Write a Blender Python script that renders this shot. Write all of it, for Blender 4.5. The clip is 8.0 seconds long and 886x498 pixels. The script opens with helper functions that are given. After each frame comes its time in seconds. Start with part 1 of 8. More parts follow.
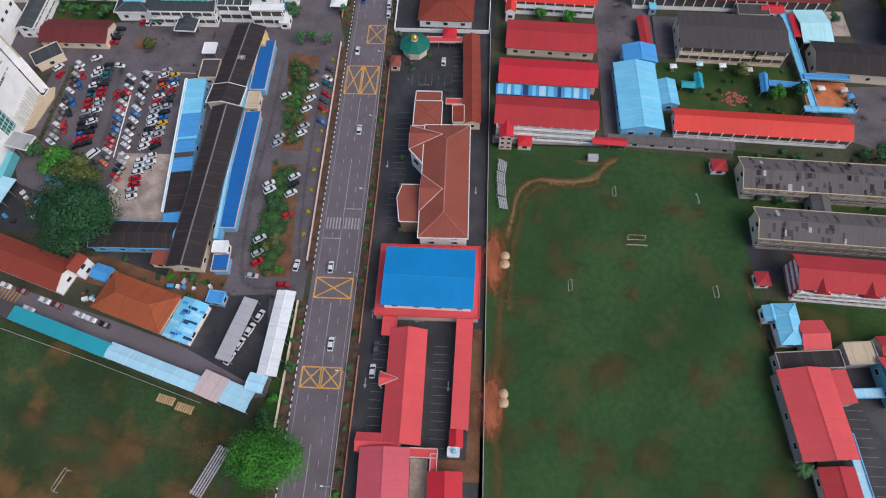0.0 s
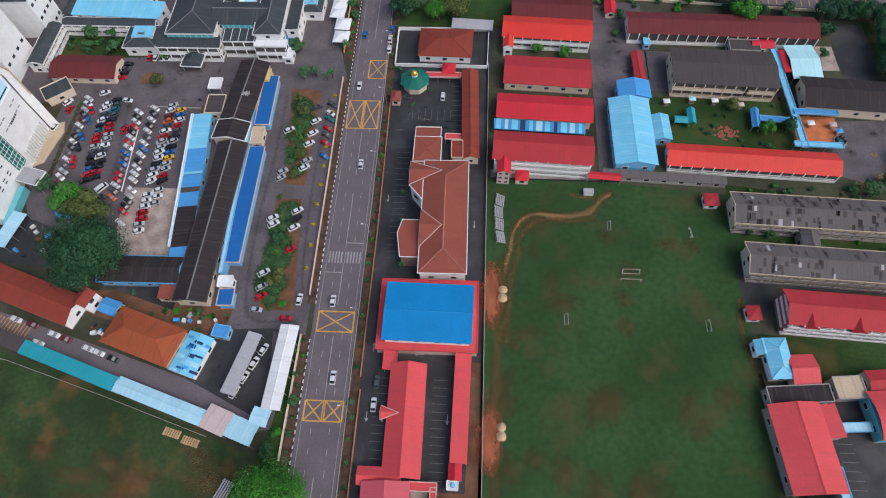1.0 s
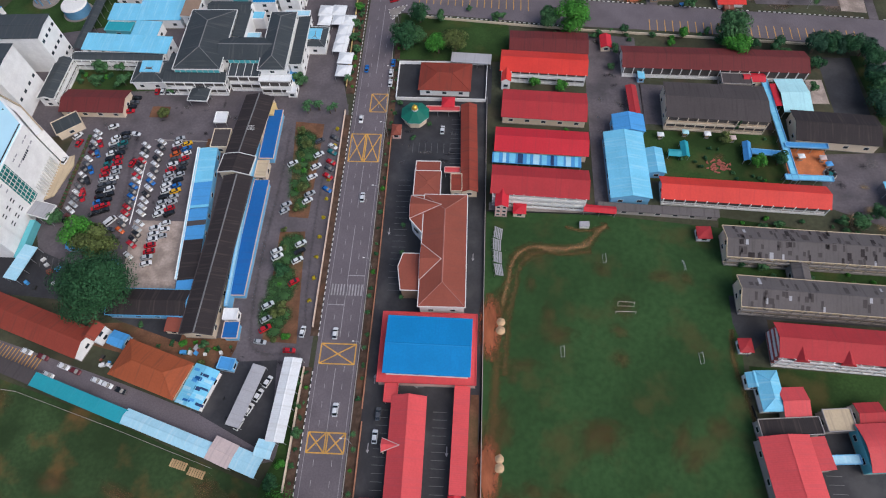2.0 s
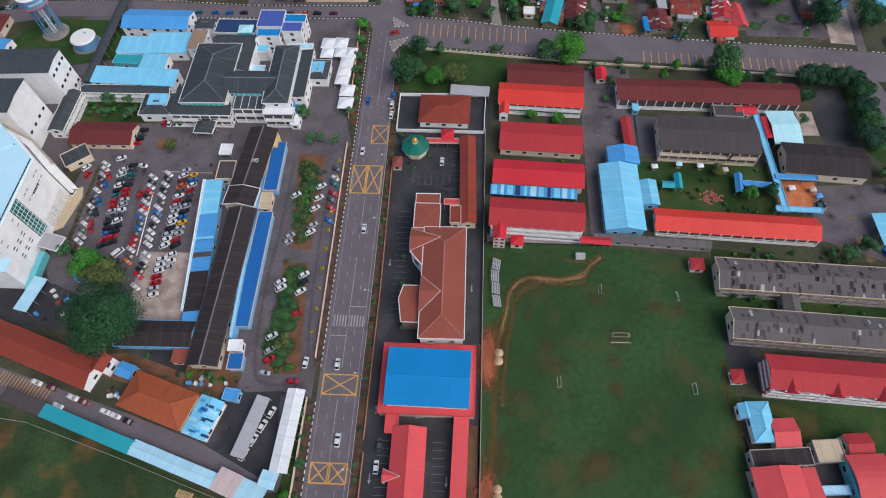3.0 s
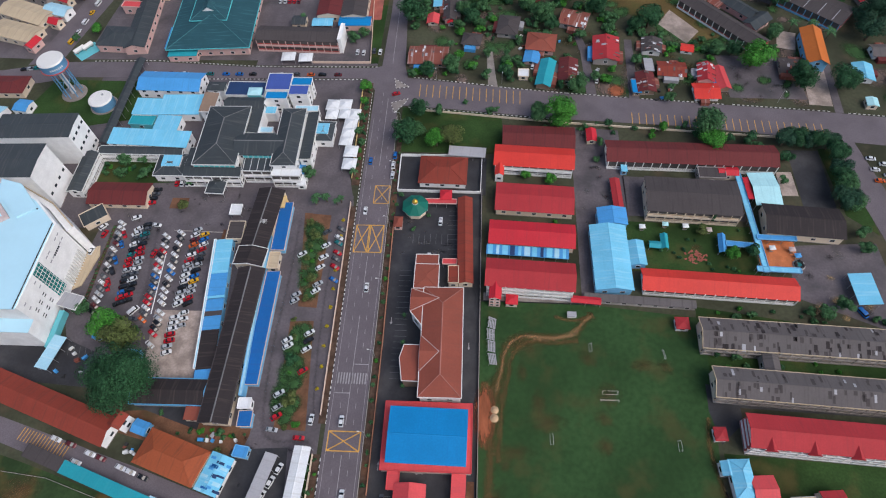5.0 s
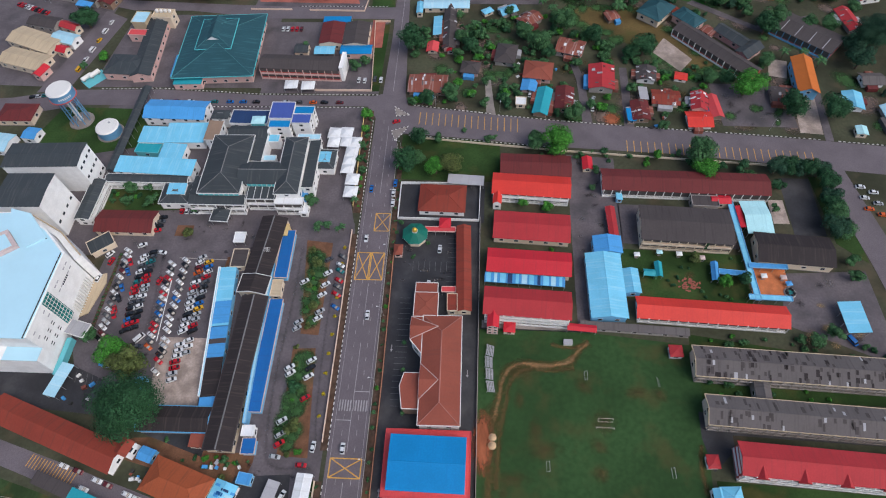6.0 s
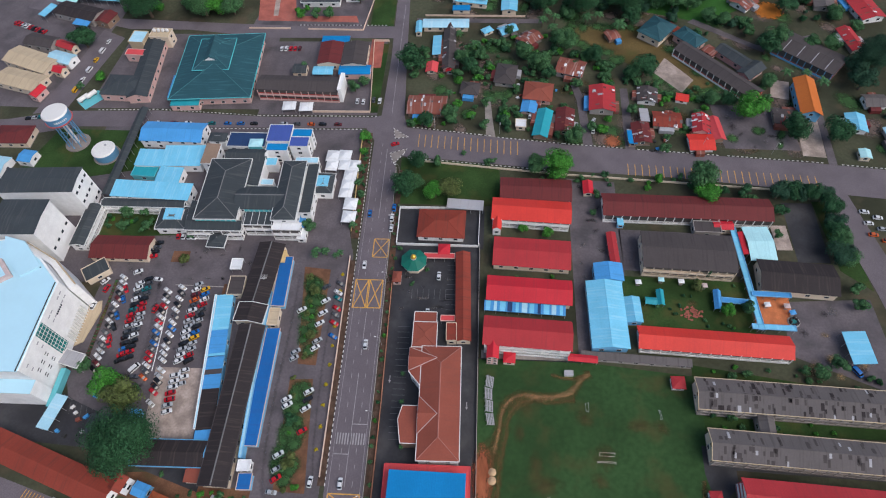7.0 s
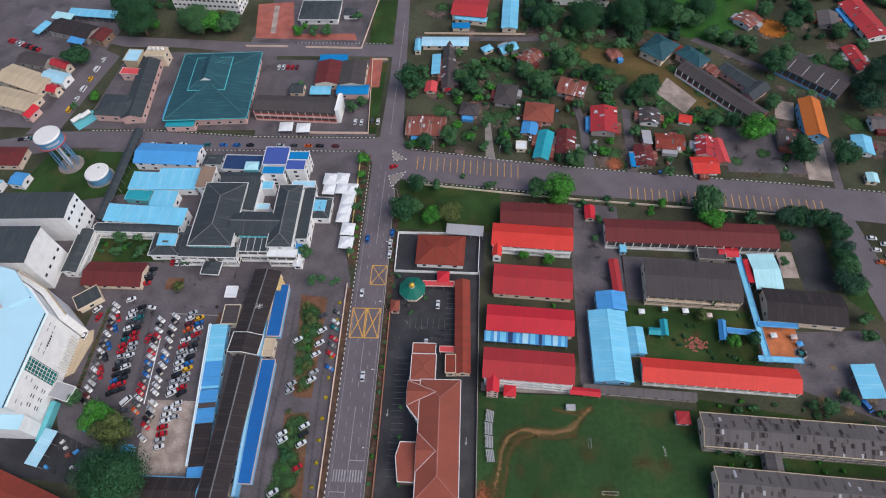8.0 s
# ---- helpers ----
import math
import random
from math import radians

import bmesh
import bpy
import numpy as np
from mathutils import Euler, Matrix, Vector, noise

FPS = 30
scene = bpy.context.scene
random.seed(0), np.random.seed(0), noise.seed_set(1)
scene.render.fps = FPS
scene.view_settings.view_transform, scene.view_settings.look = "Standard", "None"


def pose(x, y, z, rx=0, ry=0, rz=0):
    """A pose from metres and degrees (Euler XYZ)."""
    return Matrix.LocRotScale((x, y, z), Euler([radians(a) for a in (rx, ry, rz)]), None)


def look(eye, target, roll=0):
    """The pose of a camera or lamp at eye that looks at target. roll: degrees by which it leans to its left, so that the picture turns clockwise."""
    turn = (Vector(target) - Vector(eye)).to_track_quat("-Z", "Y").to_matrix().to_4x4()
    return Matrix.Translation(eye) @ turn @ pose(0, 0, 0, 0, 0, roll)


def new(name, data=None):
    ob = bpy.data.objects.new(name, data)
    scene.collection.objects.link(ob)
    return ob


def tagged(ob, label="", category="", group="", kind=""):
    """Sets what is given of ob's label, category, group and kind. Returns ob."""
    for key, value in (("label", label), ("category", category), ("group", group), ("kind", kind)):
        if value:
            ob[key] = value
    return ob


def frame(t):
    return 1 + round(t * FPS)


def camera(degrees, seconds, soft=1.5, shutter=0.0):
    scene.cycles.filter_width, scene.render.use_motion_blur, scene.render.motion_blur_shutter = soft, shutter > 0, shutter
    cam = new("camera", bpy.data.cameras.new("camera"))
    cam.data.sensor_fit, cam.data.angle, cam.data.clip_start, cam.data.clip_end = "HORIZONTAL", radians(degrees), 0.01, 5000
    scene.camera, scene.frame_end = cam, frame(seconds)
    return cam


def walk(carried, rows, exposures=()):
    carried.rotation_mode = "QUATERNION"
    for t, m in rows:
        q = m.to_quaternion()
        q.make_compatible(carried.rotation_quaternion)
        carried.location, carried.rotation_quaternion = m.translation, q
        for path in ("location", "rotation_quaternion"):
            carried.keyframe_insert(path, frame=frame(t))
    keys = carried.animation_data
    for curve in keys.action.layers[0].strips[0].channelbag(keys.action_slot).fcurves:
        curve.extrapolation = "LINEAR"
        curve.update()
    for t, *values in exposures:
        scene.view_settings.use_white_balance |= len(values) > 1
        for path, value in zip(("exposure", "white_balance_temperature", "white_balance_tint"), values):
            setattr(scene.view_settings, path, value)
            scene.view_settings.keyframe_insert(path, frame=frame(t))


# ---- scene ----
SKY, SUN, STOPS = 0.15, 1.8, 0.0
cam = camera(73.5, 8.0, soft=1.1)
PATH = [
    (0.0, pose(48.79, -100.70, 173.34, 26.955, 1.396, 2.779)),
    (0.5, pose(49.10, -98.12, 177.47, 27.392, 1.463, 2.782)),
    (1.0, pose(49.32, -95.57, 181.68, 27.835, 1.515, 2.753)),
    (1.5, pose(49.83, -93.16, 185.99, 28.295, 1.631, 2.767)),
    (3.0, pose(50.64, -86.30, 199.14, 29.638, 1.807, 2.710)),
    (3.5, pose(51.05, -84.09, 203.78, 30.076, 1.860, 2.714)),
    (4.0, pose(51.26, -81.99, 208.34, 30.522, 1.888, 2.699)),
    (4.5, pose(51.57, -79.95, 213.12, 30.948, 1.914, 2.694)),
    (6.0, pose(52.55, -74.19, 228.06, 32.185, 1.971, 2.680)),
    (6.5, pose(52.73, -69.49, 230.44, 32.347, 2.008, 2.672)),
    (7.0, pose(52.72, -63.34, 231.19, 32.452, 2.016, 2.674)),
    (7.5, pose(52.75, -57.21, 231.85, 32.583, 2.032, 2.675)),
    (8.0, pose(52.69, -50.98, 232.59, 32.696, 2.031, 2.678)),
]
walk(cam, PATH, [(0, STOPS, 6400, 12), (8, STOPS, 6400, 12)])

# ---- light ----
world = bpy.data.worlds.new("world")
scene.world = world
world.use_nodes = True
wn = world.node_tree.nodes
sky = wn.new("ShaderNodeTexSky")
sky.sky_type, sky.sun_disc = "NISHITA", False
sky.sun_elevation, sky.sun_rotation = radians(50), radians(122)
sky.air_density, sky.dust_density, sky.ozone_density = 1.0, 3.0, 1.0
world.node_tree.links.new(sky.outputs[0], wn["Background"].inputs[0])
wn["Background"].inputs[1].default_value = SKY
sun = new("sun", bpy.data.lights.new("sun", "SUN"))
sun.data.energy, sun.data.angle, sun.data.color = SUN, radians(55), (1.0, 0.98, 0.96)
sun.matrix_world = look((90, -56, 127), (0, 0, 0))


# ---- materials ----
def material(name, color, rough=0.7, metal=0.0, spread=0.25, big=0.06, fine=3.0, bump=0.3, stain=None, amount=0.35, ribs=0.0, axis=0, island=False, vary=0.0, spec=0.4, grain=0.45):
    """Procedural surface: base colour broken up at two scales, stains, ribs across one axis, and fine relief."""
    m = bpy.data.materials.new(name)
    m.use_nodes = True
    nt = m.node_tree
    n, link = nt.nodes, nt.links.new
    p = n["Principled BSDF"]
    p.inputs["Roughness"].default_value, p.inputs["Metallic"].default_value = rough, metal
    p.inputs["Specular IOR Level"].default_value = spec
    tc = n.new("ShaderNodeTexCoord")
    def tex(scale, detail=4.0, stretch=None):
        t = n.new("ShaderNodeTexNoise")
        t.inputs["Scale"].default_value, t.inputs["Detail"].default_value = scale, detail
        if stretch:
            mp = n.new("ShaderNodeMapping")
            mp.inputs["Scale"].default_value = stretch
            link(tc.outputs["Object"], mp.inputs[0])
            link(mp.outputs[0], t.inputs[0])
        else:
            link(tc.outputs["Object"], t.inputs[0])
        return t.outputs[0]
    def mix(fac, a, b, kind="MIX"):
        x = n.new("ShaderNodeMix")
        x.data_type, x.blend_type = "RGBA", kind
        for v, s in ((fac, 0), (a, 6), (b, 7)):
            if isinstance(v, (int, float)):
                x.inputs[s].default_value = v
            elif isinstance(v, tuple):
                x.inputs[s].default_value = (*v[:3], 1)
            else:
                link(v, x.inputs[s])
        return x.outputs[2]
    def ramp(src, lo, hi):
        r = n.new("ShaderNodeMapRange")
        r.interpolation_type = "SMOOTHSTEP"
        r.inputs[1].default_value, r.inputs[2].default_value = lo, hi
        link(src, r.inputs[0])
        return r.outputs[0]
    lo = tuple(c * (1 - spread) for c in color)
    hi = tuple(min(1, c * (1 + spread)) for c in color)
    col = mix(ramp(tex(big, 6), 0.3, 0.7), lo, hi)
    col = mix(ramp(tex(fine, 5), 0.25, 0.75), col, mix(grain, col, tuple(c * 0.5 for c in color)))
    if stain:
        along = (3.2, 0.22, 0.3) if axis == 0 else (0.22, 3.2, 0.3)
        s = ramp(tex(0.35 if ribs else 0.07, 7, along if ribs else None), 0.5, 0.72)
        sm = n.new("ShaderNodeMath")
        sm.operation = "MULTIPLY"
        link(s, sm.inputs[0])
        sm.inputs[1].default_value = amount
        col = mix(sm.outputs[0], col, stain)
    if vary or island:
        src = n.new("ShaderNodeNewGeometry").outputs["Random Per Island"] if island else n.new("ShaderNodeObjectInfo").outputs["Random"]
        mr = n.new("ShaderNodeMapRange")
        mr.inputs[3].default_value, mr.inputs[4].default_value = 1 - vary, 1 + vary
        link(src, mr.inputs[0])
        comb = n.new("ShaderNodeCombineColor")
        for i in range(3):
            link(mr.outputs[0], comb.inputs[i])
        col = mix(1.0, col, comb.outputs[0], "MULTIPLY")
    link(col, p.inputs["Base Color"])
    h = tex(fine * 3, 4)
    if ribs:
        wv = n.new("ShaderNodeTexWave")
        wv.bands_direction = "XYZ"[axis]
        wv.inputs["Scale"].default_value = 0.314 / ribs
        link(tc.outputs["Object"], wv.inputs[0])
        ad = n.new("ShaderNodeMath")
        ad.operation = "ADD"
        link(wv.outputs[1], ad.inputs[0])
        link(h, ad.inputs[1])
        h = ad.outputs[0]
    b = n.new("ShaderNodeBump")
    b.inputs["Strength"].default_value, b.inputs["Distance"].default_value = bump, 0.05
    link(h, b.inputs["Height"])
    link(b.outputs[0], p.inputs["Normal"])
    return m


def soft_patch(name, color, rim=0.55, rough=0.95, fine=9.0, full=1.0):
    """Bare earth or sand that thins out raggedly towards the rim of a unit disc."""
    m = material(name, color, rough, spread=0.3, big=1.2, fine=fine, bump=0.4, spec=0.1)
    nt = m.node_tree
    n, link = nt.nodes, nt.links.new
    p = n["Principled BSDF"]
    tc = n.new("ShaderNodeTexCoord")
    ln = n.new("ShaderNodeVectorMath")
    ln.operation = "LENGTH"
    link(tc.outputs["Object"], ln.inputs[0])
    nz = n.new("ShaderNodeTexNoise")
    nz.inputs["Scale"].default_value, nz.inputs["Detail"].default_value = 3.5, 8
    link(tc.outputs["Object"], nz.inputs[0])
    ad = n.new("ShaderNodeMath")
    ad.operation = "MULTIPLY_ADD"
    link(nz.outputs[0], ad.inputs[0])
    ad.inputs[1].default_value = 1.3
    link(ln.outputs["Value"], ad.inputs[2])
    mr = n.new("ShaderNodeMapRange")
    mr.interpolation_type = "SMOOTHSTEP"
    mr.inputs[1].default_value, mr.inputs[2].default_value = rim + 0.2, rim + 1.1
    mr.inputs[3].default_value, mr.inputs[4].default_value = full, 0.0
    link(ad.outputs[0], mr.inputs[0])
    link(mr.outputs[0], p.inputs["Alpha"])
    return m


def soft_ribbon(name, color, full):
    """A worn or stained strip that frays towards its edges; the mesh attribute "middle" is 1 along its centre line."""
    m = material(name, color, 0.95, spread=0.3, big=0.5, fine=3.0, bump=0.3, spec=0.1)
    nt = m.node_tree
    n, link = nt.nodes, nt.links.new
    at = n.new("ShaderNodeAttribute")
    at.attribute_name = "middle"
    nz = n.new("ShaderNodeTexNoise")
    nz.inputs["Scale"].default_value, nz.inputs["Detail"].default_value = 0.9, 8
    link(n.new("ShaderNodeTexCoord").outputs["Object"], nz.inputs[0])
    mu = n.new("ShaderNodeMath")
    mu.operation = "MULTIPLY_ADD"
    link(nz.outputs[0], mu.inputs[0])
    mu.inputs[1].default_value = 1.9
    link(at.outputs["Fac"], mu.inputs[2])
    mr = n.new("ShaderNodeMapRange")
    mr.interpolation_type = "SMOOTHSTEP"
    mr.inputs[1].default_value, mr.inputs[2].default_value = 1.0, 2.1
    mr.inputs[3].default_value, mr.inputs[4].default_value = 0.0, full
    link(mu.outputs[0], mr.inputs[0])
    link(mr.outputs[0], n["Principled BSDF"].inputs["Alpha"])
    return m


M = {}
M["grass"] = material("grass", (0.030, 0.062, 0.018), 0.95, spread=0.35, big=0.05, fine=1.2, bump=0.5, stain=(0.14, 0.085, 0.035), amount=0.35, spec=0.1)
M["field_grass"] = material("field_grass", (0.032, 0.072, 0.025), 0.95, spread=0.22, big=0.03, fine=0.5, bump=0.4, stain=(0.080, 0.066, 0.026), amount=0.55, spec=0.1)
M["lush_grass"] = material("lush_grass", (0.030, 0.100, 0.020), 0.95, spread=0.3, big=0.08, fine=0.9, bump=0.5, stain=(0.07, 0.075, 0.03), amount=0.4, spec=0.1)
M["dry_grass"] = material("dry_grass", (0.034, 0.062, 0.024), 0.95, spread=0.3, big=0.06, fine=0.8, bump=0.5, stain=(0.17, 0.085, 0.032), amount=0.75, spec=0.1)
M["brown_field"] = material("brown_field", (0.125, 0.088, 0.036), 0.95, spread=0.3, big=0.05, fine=1.0, bump=0.5, stain=(0.05, 0.075, 0.02), amount=0.4, spec=0.1)
M["dirt"] = material("dirt", (0.17, 0.085, 0.05), 0.95, spread=0.35, big=0.15, fine=1.5, bump=0.6, stain=(0.05, 0.06, 0.025), amount=0.5, spec=0.1)
M["ground"] = material("ground", (0.060, 0.064, 0.040), 0.95, spread=0.4, big=0.03, fine=0.6, bump=0.5, stain=(0.10, 0.075, 0.05), amount=0.6, spec=0.1)
M["road"] = material("road", (0.138, 0.117, 0.130), 0.85, spread=0.12, big=0.08, fine=2.0, bump=0.2, stain=(0.055, 0.05, 0.052), amount=0.35)
M["asphalt"] = material("asphalt", (0.112, 0.096, 0.104), 0.85, spread=0.22, big=0.1, fine=1.0, bump=0.3, stain=(0.03, 0.03, 0.033), amount=0.6)
M["dark_asphalt"] = material("dark_asphalt", (0.030, 0.030, 0.034), 0.7, spread=0.3, big=0.1, fine=1.0, bump=0.3, stain=(0.09, 0.085, 0.085), amount=0.45)
M["concrete"] = material("concrete", (0.26, 0.23, 0.21), 0.85, spread=0.22, big=0.15, fine=1.5, bump=0.3, stain=(0.12, 0.10, 0.09), amount=0.6)
M["pale_concrete"] = material("pale_concrete", (0.36, 0.29, 0.25), 0.9, spread=0.3, big=0.2, fine=1.2, bump=0.4, stain=(0.14, 0.11, 0.09), amount=0.7)
M["orange_paving"] = material("orange_paving", (0.55, 0.17, 0.06), 0.8, spread=0.18, big=0.3, fine=2.5, bump=0.3, stain=(0.25, 0.12, 0.06), amount=0.4)
M["red_paving"] = material("red_paving", (0.38, 0.11, 0.08), 0.8, spread=0.2, big=0.2, fine=2.0, bump=0.3, stain=(0.2, 0.1, 0.08), amount=0.4)
M["white_line"] = material("white_line", (0.34, 0.32, 0.33), 0.7, spread=0.2, big=0.6, fine=4.0, stain=(0.2, 0.19, 0.19), amount=0.5)
M["yellow_line"] = material("yellow_line", (0.62, 0.33, 0.06), 0.7, spread=0.2, big=0.6, fine=4.0, stain=(0.25, 0.16, 0.07), amount=0.5)
M["tower_roof"] = material("tower_roof", (0.42, 0.66, 0.76), 0.5, spread=0.05, big=0.03, fine=0.5, bump=0.05, stain=(0.36, 0.58, 0.68), amount=0.2, grain=0.04, spec=0.3)
M["verge_soil"] = material("verge_soil", (0.085, 0.055, 0.040), 0.95, spread=0.35, big=0.4, fine=1.5, bump=0.5, stain=(0.18, 0.08, 0.04), amount=0.5, spec=0.1)
M["faded_line"] = material("faded_line", (0.17, 0.165, 0.165), 0.7, spread=0.25, big=0.6, fine=4.0)
M["kerb_white"] = material("kerb_white", (0.7, 0.69, 0.66), 0.7, fine=5)
M["kerb_black"] = material("kerb_black", (0.03, 0.03, 0.03), 0.7, fine=5)
WALLS = {"white_wall": (0.80, 0.80, 0.79), "cream_wall": (0.66, 0.55, 0.42), "pink_wall": (0.62, 0.40, 0.36), "teal_wall": (0.12, 0.45, 0.50), "blue_wall": (0.16, 0.42, 0.66), "grey_wall": (0.34, 0.31, 0.29), "yellow_wall": (0.68, 0.50, 0.22), "peach_wall": (0.66, 0.50, 0.40), "terracotta_wall": (0.42, 0.19, 0.11), "red_wall": (0.45, 0.09, 0.08), "brown_wall": (0.25, 0.17, 0.12)}
for k, c in WALLS.items():
    M[k] = material(k, c, 0.75, spread=0.06, big=0.3, fine=1.5, bump=0.12, stain=tuple(v * 0.62 for v in c), amount=0.22, grain=0.14)
ROOFS = {  # colour, stain, rib spacing, roughness
    "rose_roof": ((0.56, 0.10, 0.125), (0.44, 0.08, 0.10), 0.6, 0.5), "pink_roof": ((0.60, 0.075, 0.08), (0.45, 0.07, 0.08), 0.6, 0.55), "red_roof": ((0.53, 0.026, 0.040), (0.36, 0.03, 0.04), 0.5, 0.5),
    "bright_red_roof": ((0.62, 0.046, 0.034), (0.48, 0.035, 0.032), 0.5, 0.45), "dull_red_roof": ((0.40, 0.036, 0.042), (0.25, 0.035, 0.04), 0.5, 0.65),
    "maroon_roof": ((0.135, 0.028, 0.028), (0.06, 0.02, 0.02), 0.5, 0.7), "brown_roof": ((0.25, 0.070, 0.047), (0.19, 0.064, 0.047), 0.35, 0.75),
    "brick_red_roof": ((0.24, 0.046, 0.030), (0.11, 0.04, 0.03), 0.35, 0.75), "orange_roof": ((0.31, 0.078, 0.032), (0.15, 0.05, 0.028), 0.35, 0.75), "bright_orange_roof": ((0.50, 0.14, 0.03), (0.40, 0.11, 0.03), 0.35, 0.7),
    "blue_roof": ((0.006, 0.20, 0.47), (0.008, 0.17, 0.42), 0.6, 0.45), "deep_blue_roof": ((0.016, 0.125, 0.37), (0.03, 0.10, 0.28), 0.5, 0.5),
    "sky_blue_roof": ((0.17, 0.52, 0.72), (0.34, 0.60, 0.72), 0.6, 0.45), "mid_blue_roof": ((0.07, 0.30, 0.62), (0.06, 0.2, 0.4), 0.5, 0.5),
    "pale_blue_roof": ((0.36, 0.62, 0.74), (0.5, 0.66, 0.72), 0.6, 0.5), "cyan_roof": ((0.42, 0.72, 0.76), (0.3, 0.55, 0.6), 0.6, 0.5),
    "turquoise_roof": ((0.022, 0.30, 0.36), (0.05, 0.3, 0.36), 0.6, 0.5), "teal_roof": ((0.024, 0.078, 0.096), (0.05, 0.16, 0.18), 0.5, 0.6),
    "green_roof": ((0.010, 0.145, 0.105), (0.01, 0.1, 0.08), 0.4, 0.5), "slate_roof": ((0.046, 0.056, 0.062), (0.095, 0.092, 0.092), 0.4, 0.7),
    "black_roof": ((0.032, 0.026, 0.027), (0.075, 0.058, 0.050), 0.6, 0.75), "grey_roof": ((0.118, 0.106, 0.104), (0.06, 0.052, 0.052), 0.5, 0.8),
    "dark_grey_roof": ((0.070, 0.060, 0.060), (0.04, 0.035, 0.035), 0.5, 0.8), "white_roof": ((0.72, 0.74, 0.75), (0.52, 0.52, 0.5), 0.6, 0.5),
    "silver_roof": ((0.36, 0.36, 0.38), (0.27, 0.26, 0.26), 0.6, 0.55), "tan_roof": ((0.50, 0.40, 0.27), (0.3, 0.24, 0.18), 0.6, 0.7),
    "pinkish_roof": ((0.55, 0.44, 0.42), (0.36, 0.30, 0.29), 0.6, 0.6), "rust_roof": ((0.22, 0.07, 0.05), (0.40, 0.33, 0.30), 0.6, 0.75),
    "navy_roof": ((0.022, 0.05, 0.13), (0.02, 0.04, 0.09), 0.5, 0.6), "violet_blue_roof": ((0.06, 0.10, 0.34), (0.05, 0.08, 0.22), 0.5, 0.5)}
for k, (c, s, r, ro) in ROOFS.items():
    M[k] = material(k, c, ro, spread=0.07, big=0.10, fine=1.6, bump=0.18, stain=s, amount=0.5, ribs=r, axis=0, vary=0.05, spec=0.18, grain=0.22)
M["slate_cap"] = material("slate_cap", (0.17, 0.17, 0.17), 0.8, fine=4)
M["teal_cap"] = material("teal_cap", (0.05, 0.17, 0.19), 0.7, fine=4)
M["rust_cap"] = material("rust_cap", (0.36, 0.15, 0.12), 0.8, fine=4)
M["glass"] = material("glass", (0.03, 0.04, 0.05), 0.12, spread=0.2, fine=1.0, bump=0.02, spec=0.6)
M["green_glass"] = material("green_glass", (0.02, 0.20, 0.19), 0.2, spread=0.2, fine=1.0, bump=0.02, spec=0.6)
# flat dark colour that stands for the shade inside open galleries
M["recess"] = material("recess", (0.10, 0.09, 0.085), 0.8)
M["white_trim"] = material("white_trim", (0.74, 0.74, 0.72), 0.6, spread=0.06, stain=(0.45, 0.44, 0.42), amount=0.3)
M["blue_trim"] = material("blue_trim", (0.10, 0.36, 0.62), 0.6, spread=0.1)
M["teal_trim"] = material("teal_trim", (0.10, 0.52, 0.56), 0.6, spread=0.1)
M["gold"] = material("gold", (0.75, 0.48, 0.08), 0.3, 0.7, spread=0.1)
M["metal"] = material("metal", (0.45, 0.46, 0.47), 0.45, 0.6, spread=0.15)
M["tower_blue"] = material("tower_blue", (0.13, 0.32, 0.52), 0.5, 0.2, spread=0.1)
M["tank_white"] = material("tank_white", (0.76, 0.75, 0.72), 0.5, spread=0.06, stain=(0.45, 0.40, 0.34), amount=0.4)
M["tyre"] = material("tyre", (0.015, 0.015, 0.016), 0.8)
M["car_glass"] = material("car_glass", (0.015, 0.018, 0.022), 0.08, bump=0.0, spec=0.7)
M["bark"] = material("bark", (0.10, 0.07, 0.05), 0.95, fine=6)
M["wood"] = material("wood", (0.45, 0.30, 0.15), 0.8, fine=5, vary=0.15)
M["sandbag"] = material("sandbag", (0.52, 0.36, 0.22), 0.95, spread=0.2, big=0.6, fine=3.0, bump=0.6, spec=0.1)
M["track_sand"] = soft_ribbon("track_sand", (0.38, 0.23, 0.11), 0.5)
M["track_brown"] = soft_ribbon("track_brown", (0.135, 0.088, 0.036), 0.7)
M["track_dark"] = soft_ribbon("track_dark", (0.075, 0.065, 0.071), 0.28)
M["yard_soil"] = soft_patch("yard_soil", (0.165, 0.125, 0.105), 0.7, full=0.85)
M["orange_soil"] = soft_patch("orange_soil", (0.50, 0.17, 0.03), 0.95)
M["soil_red"] = soft_patch("soil_red", (0.30, 0.10, 0.05), 0.75)
M["worn_sand"] = soft_patch("worn_sand", (0.33, 0.23, 0.12), 0.4, full=0.65)
M["worn_brown"] = soft_patch("worn_brown", (0.105, 0.082, 0.034), 0.35, full=0.6)
M["worn_red"] = soft_patch("worn_red", (0.15, 0.092, 0.044), 0.35, full=0.6)
M["grass_patch"] = soft_patch("grass_patch", (0.044, 0.100, 0.036), 0.7)
M["oil_stain"] = soft_patch("oil_stain", (0.040, 0.037, 0.040), 0.3, 0.7, full=0.7)
M["pale_stain"] = soft_patch("pale_stain", (0.19, 0.175, 0.17), 0.3, 0.8, full=0.6)
LEAVES = {"leaf_dark": (0.028, 0.090, 0.038), "leaf_mid": (0.056, 0.142, 0.056), "leaf_bright": (0.055, 0.215, 0.030), "leaf_olive": (0.095, 0.125, 0.040), "leaf_deep": (0.024, 0.070, 0.040), "leaf_yellow": (0.42, 0.33, 0.02)}
for k, c in LEAVES.items():
    M[k] = material(k, c, 0.75, spread=0.2, big=0.4, fine=2.0, bump=0.0, island=True, vary=0.5, spec=0.15)
